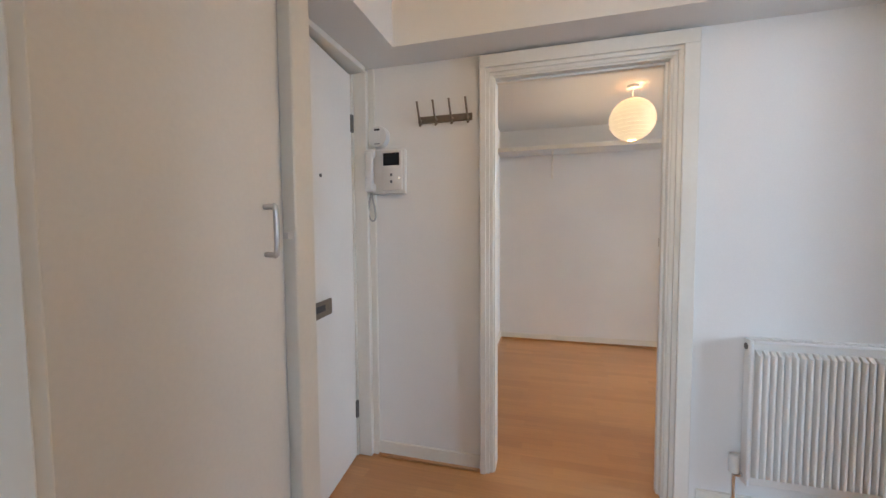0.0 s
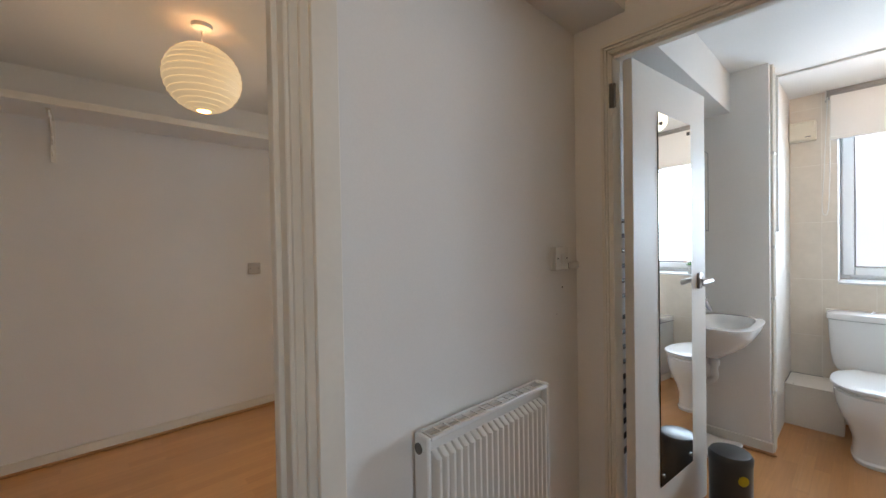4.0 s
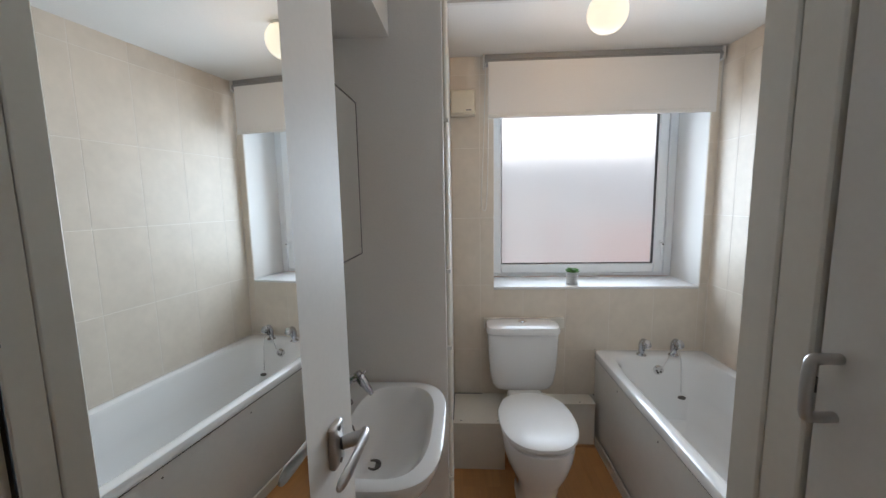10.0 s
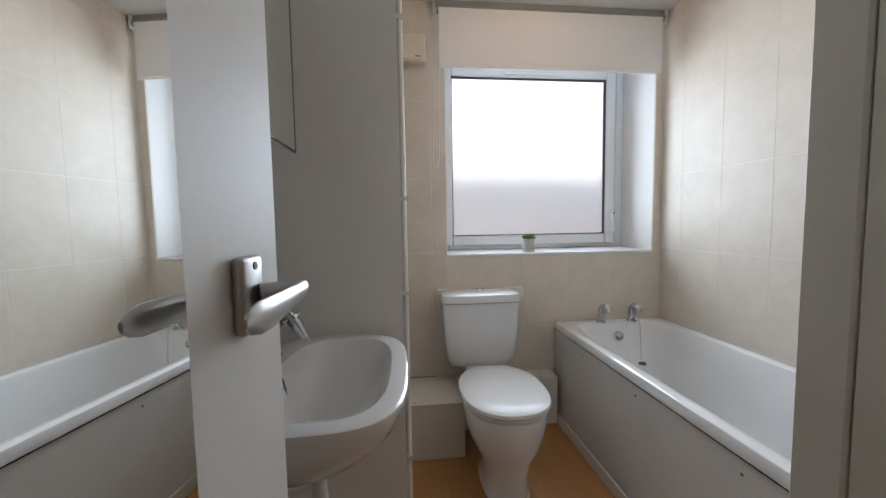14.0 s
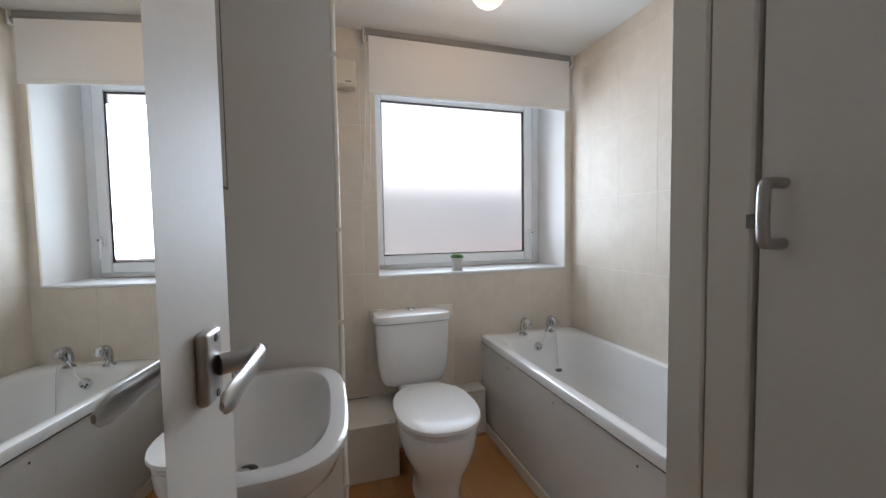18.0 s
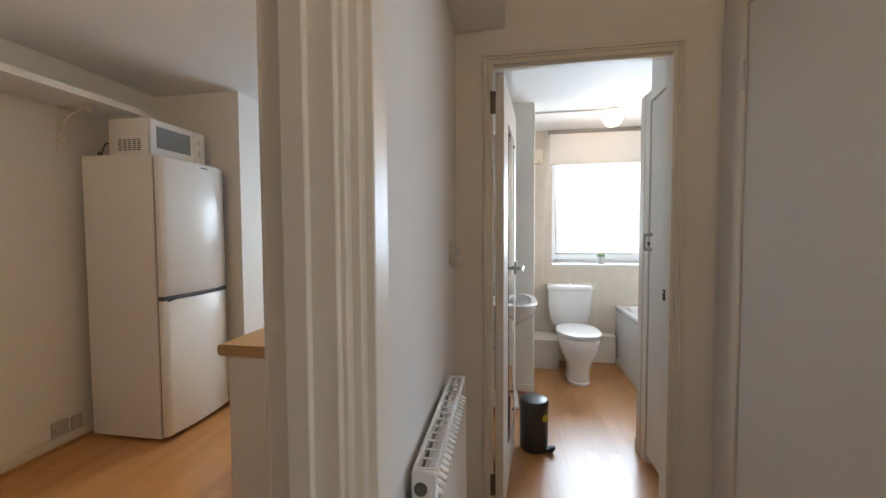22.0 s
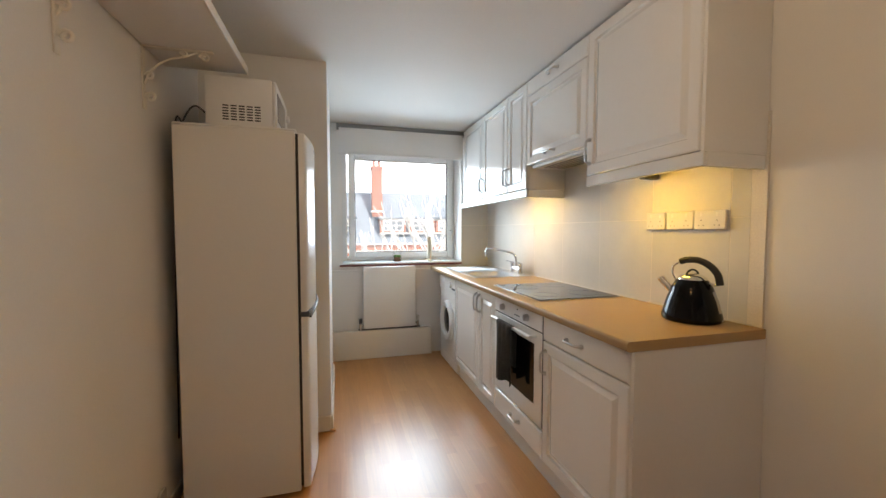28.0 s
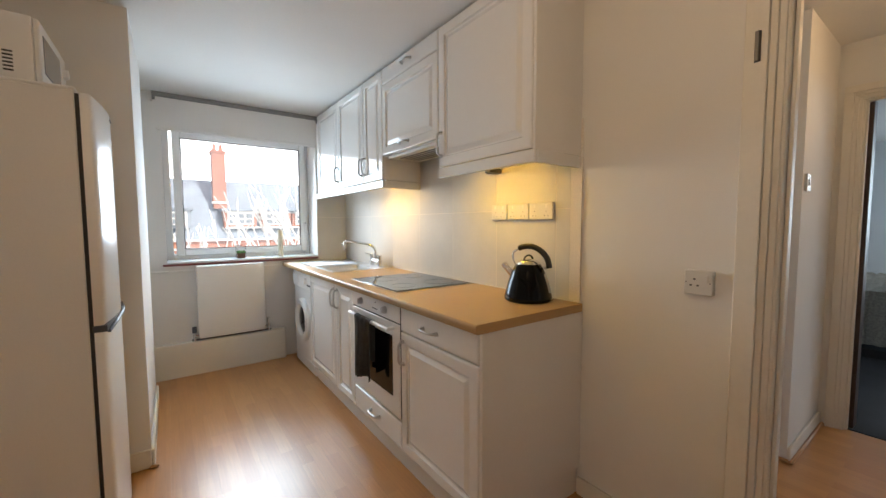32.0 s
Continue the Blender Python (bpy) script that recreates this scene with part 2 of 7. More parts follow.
def tube(bm, points, r, sides=10, smooth=4):
    """A round bar along a smoothed line of points."""
    pts = [Vector(p) for p in points]
    line = []
    for i in range(len(pts) - 1):
        p0, p1, p2, p3 = pts[max(i - 1, 0)], pts[i], pts[i + 1], pts[min(i + 2, len(pts) - 1)]
        for k in range(smooth):
            u = k / smooth
            line.append(0.5 * (2 * p1 + (p2 - p0) * u + (2 * p0 - 5 * p1 + 4 * p2 - p3) * u * u + (3 * p1 - p0 - 3 * p2 + p3) * u ** 3))
    line.append(pts[-1])
    rings, up = [], None
    for i, p in enumerate(line):
        d = (line[min(i + 1, len(line) - 1)] - line[max(i - 1, 0)]).normalized()
        if up is None:
            up = d.orthogonal().normalized()
        up = (up - d * up.dot(d)).normalized()
        side = d.cross(up)
        rings.append([bm.verts.new(p + r * (math.cos(2 * math.pi * k / sides) * up + math.sin(2 * math.pi * k / sides) * side)) for k in range(sides)])
    for a, b in zip(rings, rings[1:]):
        for k in range(sides):
            bm.faces.new((a[k], a[(k + 1) % sides], b[(k + 1) % sides], b[k]))
    bm.faces.new(rings[0][::-1])
    bm.faces.new(rings[-1])
    return bm


def loft(bm, loops, cap=True):
    """Skin between loops of equal count."""
    rings = [[bm.verts.new(p) for p in loop] for loop in loops]
    for a, b in zip(rings, rings[1:]):
        for i in range(len(a)):
            bm.faces.new((a[i], a[(i + 1) % len(a)], b[(i + 1) % len(a)], b[i]))
    if cap:
        bm.faces.new(rings[0][::-1])
        bm.faces.new(rings[-1])
    return bm


def oval(cx, cy, z, rx, ry, n=32, power=2.0):
    """A super-ellipse loop."""
    out = []
    for i in range(n):
        a = 2 * math.pi * i / n
        c, s = math.cos(a), math.sin(a)
        out.append((cx + rx * math.copysign(abs(c) ** (2 / power), c), cy + ry * math.copysign(abs(s) ** (2 / power), s), z))
    return out


def mesh_object(name, bm, mat, smooth=True):
    bmesh.ops.recalc_face_normals(bm, faces=bm.faces)
    me = bpy.data.meshes.new(name)
    bm.to_mesh(me)
    bm.free()
    me.materials.append(mat)
    if smooth:
        for p in me.polygons:
            p.use_smooth = True
        me.set_sharp_from_angle(angle=radians(38))
    return new(name, me)


def thing(name, label, category, at=(0, 0, 0), group=""):
    """A top-level thing: an Empty at its base; its parts are built in the room's own coordinates."""
    ob = new(name)
    ob.empty_display_size = 0.05
    ob.location = at
    return tagged(ob, label, category, group)


def part(name, bm, mat, parent, label="", smooth=True):
    ob = mesh_object(name, bm, mat, smooth)
    top = parent
    place = Vector(parent.location)
    while top.parent:
        top = top.parent
        place += Vector(top.location)
    ob.parent = parent
    ob.data.transform(Matrix.Translation(-place))
    return tagged(ob, label)


def single(name, bm, mat, label, category, group=""):
    return tagged(mesh_object(name, bm, mat), label, category, group)


def structure(name, bm, mat, label="", category=""):
    return tagged(mesh_object(name, bm, mat, smooth=False), label, category, kind="structure")


# ---- plan, in metres ----
CEIL, BCEIL = 2.315, 2.268              # main ceiling and the lower one in the bathroom
HALL_N, LIV_S = 1.957, 2.05            # two faces of the wall between hall and living room
DOOR_X0, DOOR_X1, DOOR_H = -0.285, 0.472, 1.974
EAST0, EAST1 = 1.625, 1.69             # wall between hall and bathroom
BATH_Y0, BATH_Y1, BATH_H = 1.125, 1.804, 1.955
OUT0, OUT1 = 3.965, 4.315              # outer wall
BATH_S, BATH_N = 0.046, 1.956
FAR_Y = 4.385
LIV_W = -2.2
PIER = (2.583, 3.53, 3.685)
DUCT_X, DUCT_Y = 3.07, 1.544
BWIN = (0.104, 1.298, 0.94, 2.25)     # bathroom window hole: y0 y1 z0 z1
KWIN = (2.36, 3.585, 0.945, 2.27)
BLOCK_X, BLOCK_Y = 0.645, 0.955       # hall cupboard corner
BED_Y = 0.27
BED_X0, BED_X1, BED_H = -0.42, 0.528, 1.975
CUP_X, CUP_Y = -0.765, 1.085
FRONT_X = -1.035


def wall_with_hole(name, axis, at0, at1, a0, a1, z1, holes, mat, label):
    """A wall across one axis, from a0 to a1 along the other; holes are (b0, b1, z0, z1)."""
    bm = bmesh.new()

    def piece(b0, b1, c0, c1):
        if b1 - b0 > 1e-4 and c1 - c0 > 1e-4:
            box(bm, *((at0, at1, b0, b1) if axis == "x" else (b0, b1, at0, at1)), c0, c1)

    last = a0
    for b0, b1, c0, c1 in sorted(holes):
        piece(last, b0, 0, z1)
        piece(b0, b1, 0, c0)
        piece(b0, b1, c1, z1)
        last = b1
    piece(last, a1, 0, z1)
    return structure(name, bm, mat, label, "wall")


wall_with_hole("wall_hall_north", "y", HALL_N, LIV_S, LIV_W, OUT0, CEIL, [(DOOR_X0 - 0.035, DOOR_X1 + 0.035, 0, DOOR_H + 0.035)], PAINT, "white painted partition wall beside the hall doorway")
wall_with_hole("wall_hall_east", "x", EAST0, EAST1, BLOCK_Y, HALL_N, CEIL, [(BATH_Y0 - 0.03, BATH_Y1 + 0.03, 0, BATH_H + 0.03)], PAINT, "white painted partition wall with the bathroom doorway")
wall_with_hole("wall_outer", "x", OUT0, OUT1, -4.1, FAR_Y, CEIL, [BWIN, KWIN], PAINT, "thick white painted outer wall with two windows")
wall_with_hole("wall_living_far", "y", FAR_Y, FAR_Y + 0.1, LIV_W, OUT1, CEIL, [], PAINT, "long plain warm white living room wall")
wall_with_hole("wall_living_west", "x", LIV_W - 0.1, LIV_W, LIV_S, FAR_Y, CEIL, [], PAINT, "plain white living room end wall")
structure("wall_pier", slab(PIER[0], PIER[1], PIER[2], FAR_Y, 0, CEIL), PAINT, "white painted wall pier beside the fridge", "wall")
structure("wall_chimney", slab(LIV_W, -0.56, 3.885, FAR_Y, 0, CEIL), PAINT, "white painted chimney breast in the living room", "wall")
structure("wall_duct", slab(DUCT_X, OUT0, DUCT_Y, BATH_N, 0, CEIL), BATH_PAINT, "full-height white boxed duct beside the basin", "wall")
structure("wall_bathroom_south", slab(EAST1, OUT0, -0.1, BATH_S, 0, CEIL), BATH_PAINT, "bathroom wall behind the bath", "wall")
wall_with_hole("wall_bedroom", "y", BED_Y - 0.06, BED_Y, FRONT_X, BLOCK_X, CEIL, [(BED_X0 - 0.03, BED_X1 + 0.03, 0, BED_H + 0.03)], PAINT, "white painted wall with the bedroom doorway")
structure("wall_cupboard_block", slab(BLOCK_X, EAST1, BATH_S, BLOCK_Y, 0, CEIL), PAINT, "white painted cupboard block corner in the hall", "wall")
structure("wall_cupboard_west", slab(FRONT_X - 0.1, CUP_X, BED_Y, CUP_Y, 0, CEIL), PAINT, "white painted cupboard wall beside the front door", "wall")
wall_with_hole("wall_front", "x", FRONT_X - 0.15, FRONT_X - 0.052, CUP_Y, HALL_N, CEIL, [], PAINT, "white painted wall round the front door")
structure("floor", slab(-3.2, OUT1, -4.2, FAR_Y + 0.1, -0.14, -0.010), BEECH, "beech laminate board floor", "floor")
structure("ceiling", slab(-3.2, OUT1, -4.2, FAR_Y + 0.1, CEIL, CEIL + 0.15), CEILING_PAINT, "flat white painted ceiling", "ceiling")
bm = slab(FRONT_X - 0.05, EAST0, 1.755, HALL_N, 2.092, CEIL)
box(bm, FRONT_X - 0.05, -0.735, CUP_Y, 1.755, 2.092, CEIL)
structure("beam_hall", bm, PAINT, "white boxed beam below the hall ceiling", "beam")
structure("ceiling_bathroom", slab(EAST1, OUT0, BATH_S, BATH_N, BCEIL, CEIL - 0.0005), CEILING_PAINT, "flat white painted bathroom ceiling", "ceiling")
structure("beam_bathroom", slab(EAST1, DUCT_X, 1.725, BATH_N, 2.03, CEIL), BATH_PAINT, "white boxed beam above the basin", "beam")
structure("wall_bathroom_cupboard", slab(EAST1, 2.368, BATH_S, 0.945, 0, CEIL), BATH_PAINT, "white cupboard front beside the bathroom door", "wall")

# bedroom shell beyond its doorway
BED_WALL = material("bedroom_wall_paint", (0.76, 0.79, 0.82), 0.6, grain=0.02, grain_scale=150, stain=0.04)
# both window holes are assumed, out of view, for the added bedroom lamps
wall_with_hole("wall_bedroom_south", "y", -4.1, -4.0, -3.1, OUT0, CEIL, [(-2.1, -0.6, 0.95, 2.15), (2.15, 3.65, 0.95, 2.15)], BED_WALL, "cool white bedroom wall behind the bed")
wall_with_hole("wall_bedroom_west", "x", -3.1, -3.0, -4.0, 0.21, CEIL, [], BED_WALL, "plain bedroom end wall")
structure("wall_bedroom_north", slab(BLOCK_X, OUT0, -0.2, -0.101, 0, CEIL), BED_WALL, "bedroom wall beside the doorway", "wall")
structure("wall_bedroom_return", slab(-3.1, FRONT_X, 0.11, 0.21, 0, CEIL), BED_WALL, "bedroom wall beside the doorway", "wall")
structure("carpet", slab(-3.0, OUT0, -4.0, 0.225, -0.010, 0.002), CARPET, "dark grey bedroom carpet", "carpet")


# ---- trim ----
def trim(name, x0, x1, y0, y1, z0, z1, mat=GLOSS, label="white gloss skirting board", bevel=0.004):
    return tagged(mesh_object(name, slab(x0, x1, y0, y1, z0, z1, bevel=bevel), mat), label, "trim", kind="structure")


SK, BD = 0.014, 0.016
BEAD = "beech floor beading along the wall"
for x0, x1, y0, y1, h in (
    (-0.56, OUT0, FAR_Y - SK, FAR_Y, 0.07), (-0.56, -0.56 + SK, 3.885 - SK, FAR_Y - SK, 0.08), (LIV_W, -0.56, 3.885 - SK, 3.885, 0.08),
    (PIER[0] - SK, PIER[1] + SK, PIER[2] - SK, PIER[2], 0.10), (PIER[0] - SK, PIER[0], PIER[2], FAR_Y - SK, 0.10),
    (0.60, 1.155, LIV_S, LIV_S + SK, 0.085), (LIV_W, -0.358, LIV_S, LIV_S + SK, 0.085),
    (-0.923, -0.358, HALL_N - SK, HALL_N, 0.08), (0.61, EAST0, HALL_N - SK, HALL_N, 0.08),
    (BLOCK_X - SK, BLOCK_X, BED_Y + 0.02, BLOCK_Y, 0.08), (DUCT_X - SK, DUCT_X, DUCT_Y - SK, BATH_N, 0.07),
    (2.40, OUT0 - 0.1, 0.695, 0.695 + 0.012, 0.06)):
    trim("baseboard", x0, x1, y0, y1, 0, h)
for x0, x1, y0, y1 in (
    (-0.56 + SK, PIER[0], FAR_Y - SK - BD, FAR_Y - SK), (-0.56 + SK, -0.56 + SK + BD, 3.885 - SK, FAR_Y - SK - BD), (LIV_W, -0.56 + SK, 3.885 - SK - BD, 3.885 - SK),
    (-0.923, -0.358, HALL_N - SK - BD, HALL_N - SK), (0.61, EAST0, HALL_N - SK - BD, HALL_N - SK),
    (BLOCK_X - SK - BD, BLOCK_X - SK, BED_Y + 0.02, BLOCK_Y + BD), (BLOCK_X - SK, 0.713, BLOCK_Y, BLOCK_Y + BD),
    (DUCT_X - SK - BD, DUCT_X - SK, DUCT_Y - SK - BD, BATH_N), (PIER[0] - SK - BD, PIER[0] - SK, PIER[2] - SK - BD, PIER[2] + 0.01), (0.61, BLOCK_X - SK, BED_Y + 0.014, BED_Y + 0.03)):
    trim("floor_beading", x0, x1, y0, y1, 0, 0.018, BEECH, BEAD, 0.006)


def door_frame(name, axis, w0, w1, a0, a1, h, label, lining=0.03, arch=0.06, sides=(True, True), depth=0.6, stops=(True, True), first_arch=None):
    """Lining, stop and architraves round a doorway; axis is the one across the wall."""
    root = thing(name, label, "door frame", ((w0 + w1) / 2, (a0 + a1) / 2, 0) if axis == "x" else ((a0 + a1) / 2, (w0 + w1) / 2, 0))
    root["kind"] = "structure"

    def bar(nm, b0, b1, c0, c1, z0, z1, bevel=0.004):
        args = (c0, c1, b0, b1, z0, z1) if axis == "x" else (b0, b1, c0, c1, z0, z1)
        part(nm, slab(*args, bevel=bevel), GLOSS, root)

    bar("jamb", a0 - lining, a0, w0 - 0.004, w1 + 0.004, 0, h, 0.003)
    bar("jamb", a1, a1 + lining, w0 - 0.004, w1 + 0.004, 0, h, 0.003)
    bar("head", a0 - lining, a1 + lining, w0 - 0.004, w1 + 0.004, h, h + lining, 0.003)
    mid = (w0 + w1) / 2
    for on, b0, b1 in ((stops[0], a0, a0 + 0.012), (stops[1], a1 - 0.012, a1)):
        if on:
            bar("stop", b0, b1, mid - 0.016, mid + 0.016, 0, h, 0.002)
    bar("stop", a0 + 0.012 * stops[0], a1 - 0.012 * stops[1], mid - 0.016, mid + 0.016, h - 0.012, h, 0.002)
    step = min(0.018, arch * 0.22)
    bands = ((0.008, 0.008 + step, 0.012), (0.008 + step, 0.008 + 2 * step, 0.024), (0.008 + 2 * step, arch, 0.036))
    for on, face, d in ((sides[0], w0, -1), (sides[1], w1, 1)):
        if not on:
            continue
        for near, far, proud in bands:
            c0, c1 = sorted((face, face + d * proud * depth))
            name_ = "architrave" if far == arch else "moulding"
            low = first_arch or arch if far == arch else far
            bar(name_, a0 - low, a0 - near, c0, c1, 0, h + near, 0.002)
            bar(name_, a1 + near, a1 + far, c0, c1, 0, h + near, 0.002)
            bar(name_, a0 - low, a1 + far, c0, c1, h + near, h + far, 0.002)
    return root


def hinge(parent, place, axis="x", mat=DARK_STEEL):
    """A butt hinge: knuckle and one leaf."""
    x, y, z = place
    bm = rod(bmesh.new(), (x, y, z - 0.045), (x, y, z + 0.045), 0.008, 10)
    leaf = (x - 0.004, x + 0.004, y - 0.016, y + 0.010) if axis == "x" else (x - 0.012, x + 0.022, y - 0.002, y + 0.002)
    box(bm, *leaf, z - 0.044, z + 0.044)
    return part("hinge", bm, mat, parent, "dark steel butt hinge")


fr1 = door_frame("door_frame_living", "y", HALL_N, LIV_S, DOOR_X0, DOOR_X1, DOOR_H, "white gloss doorway frame without a door", 0.035, 0.103, depth=1.0, stops=(False, True), first_arch=0.072)
hinge(fr1, (DOOR_X1 + 0.068, LIV_S + 0.038, 1.80), "x")
hinge(fr1, (DOOR_X1 + 0.068, LIV_S + 0.038, 0.19), "x")
fr2 = door_frame("door_frame_bathroom", "x", EAST0, EAST1, BATH_Y0, BATH_Y1, BATH_H, "white gloss bathroom door frame", 0.03, 0.036, stops=(False, False))
lk = part("latch_keep", slab(1.662, 1.684, BATH_Y0 - 0.003, BATH_Y0 + 0.003, 0.995, 1.040, bevel=0.001), BLACK_PLASTIC, fr2, "dark latch keep")
part("keep_screw", rod(bmesh.new(), (1.673, BATH_Y0 + 0.003, 1.030), (1.673, BATH_Y0 + 0.0042, 1.030), 0.0045, 10), SATIN, lk)
hinge(fr2, (EAST0 - 0.002, BATH_Y1 + 0.004, 1.80), "x")
hinge(fr2, (EAST0 - 0.002, BATH_Y1 + 0.004, 0.20), "x")
fr3 = door_frame("door_frame_bedroom", "y", BED_Y - 0.06, BED_Y, BED_X0, BED_X1, BED_H, "white gloss bedroom door frame", 0.03, 0.085)
DARK_WOOD = material("dark_stained_wood", (0.055, 0.03, 0.02), 0.4, grain=0.2, grain_scale=30)
part("inner_lining", slab(BED_X1 - 0.03, BED_X1 - 0.001, BED_Y - 0.175, BED_Y - 0.066, 0, BED_H), DARK_WOOD, fr3, "dark stained door edge")


def bow_handle(bm, a, b, out, bow=0.028, r=0.0062):
    """A bowed bar between two feet; out is the way off the face."""
    a, b, out = Vector(a), Vector(b), Vector(out)
    d = (b - a).normalized()
    for p in (a, b):
        rod(bm, p, p + out * 0.008, 0.0105, 12)
    tube(bm, [a, a + out * bow * 0.75 + d * 0.006, a + (b - a) * 0.25 + out * bow, a + (b - a) * 0.75 + out * bow, b + out * bow * 0.75 - d * 0.006, b], r, 10, 5)
    return bm


def d_handle(bm, a, b, out, reach=0.034, r=0.0075):
    a, b, out = Vector(a), Vector(b), Vector(out)
    d = (b - a).normalized()
    tube(bm, [a, a + out * reach * 0.7, a + out * reach + d * 0.008, b + out * reach - d * 0.008, b + out * reach * 0.7, b], r, 12, 4)
    return bm


# ---- hall ----
# west cupboard
cup = thing("cupboard_door", "flush white painted hall cupboard door with metal handle", "door", (CUP_X, 0.5, 0))
part("door_leaf", slab(CUP_X, CUP_X + 0.018, 0.315, 0.972, 0.04, 2.05, bevel=0.002), DOOR_PAINT, cup)
part("handle", d_handle(bmesh.new(), (CUP_X + 0.018, 0.907, 1.183), (CUP_X + 0.018, 0.907, 1.308), (1, 0, 0)), SATIN, cup, "satin metal D-shaped pull handle")
part("door_post", slab(CUP_X, CUP_X + 0.046, 0.996, CUP_Y, 0, 2.09, bevel=0.004), GLOSS, cup)
part("catch", slab(CUP_X + 0.02, CUP_X + 0.036, 0.974, 0.997, 1.222, 1.24), PLASTIC, cup)
# front door
fd = thing("door_front", "flush white painted front door with letter plate", "door", (FRONT_X, 1.45, 0))
fd["kind"] = "structure"
part("door_leaf", slab(FRONT_X - 0.045, FRONT_X, 1.15, 1.895, 0.008, 2.05, bevel=0.003), DOOR_PAINT, fd)
part("letter_plate", slab(FRONT_X, FRONT_X + 0.009, 1.45, 1.615, 0.858, 0.932, bevel=0.003), AGED_METAL, fd, "satin metal letter plate flap")
lp = fd.children[-1]
part("slot", slab(FRONT_X + 0.005, FRONT_X + 0.0105, 1.456, 1.545, 0.886, 0.914), BLACK_PLASTIC, lp, "dark letter slot")
part("peephole", rod(bmesh.new(), (FRONT_X, 1.545, 1.485), (FRONT_X + 0.005, 1.545, 1.485), 0.008, 16), DARK_STEEL, fd)
for z in (1.80, 0.27):
    hinge(fd, (FRONT_X + 0.006, 1.897, z))
ajar = Matrix.Translation((FRONT_X, 1.9, 0)) @ Matrix.Rotation(radians(6), 4, "Z") @ Matrix.Translation((-FRONT_X, -1.9, 0))
place = Matrix.Translation(fd.location)
for ob in fd.children_recursive:
    ob.data.transform(place.inverted() @ ajar @ place)
part("frame_post", slab(FRONT_X - 0.05, FRONT_X + 0.004, 1.903, HALL_N, 0, 2.06, bevel=0.003), GLOSS, fd)
part("frame_post", slab(FRONT_X + 0.004, FRONT_X + 0.078, 1.915, HALL_N, 0, 2.075, bevel=0.004), GLOSS, fd)
part("frame_bead", slab(FRONT_X + 0.078, FRONT_X + 0.112, 1.94, HALL_N, 0, 2.09, bevel=0.004), GLOSS, fd)
part("side_panel", slab(FRONT_X + 0.088, FRONT_X + 0.112, CUP_Y, 1.372, 0, 2.09, bevel=0.004), GLOSS, fd)
part("frame_head", slab(FRONT_X - 0.05, FRONT_X + 0.078, 1.372, 1.915, 2.062, 2.0915, bevel=0.003), GLOSS, fd)


def coat_rail():
    r = thing("coat_hook_rail", "brushed metal rail of four coat hooks on the wall", "coat hooks", (-0.55, HALL_N, 1.79))
    part("rail", slab(-0.68, -0.398, HALL_N - 0.008, HALL_N, 1.784, 1.82, bevel=0.002), AGED_METAL, r)
    for i in range(4):
        x = -0.664 + i * 0.0825
        bm = tube(bmesh.new(), [(x, HALL_N - 0.006, 1.80), (x, HALL_N - 0.03, 1.795), (x - 0.003, HALL_N - 0.042, 1.83), (x - 0.008, HALL_N - 0.052, 1.885)], 0.0055, 10)
        rod(bm, (x, HALL_N - 0.002, 1.785), (x, HALL_N - 0.028, 1.77), 0.006, 10)
        part("hook", bm, AGED_METAL, r)


coat_rail()


CORD = material("grey_white_cord", (0.42, 0.41, 0.39), 0.5, grain=0.1)


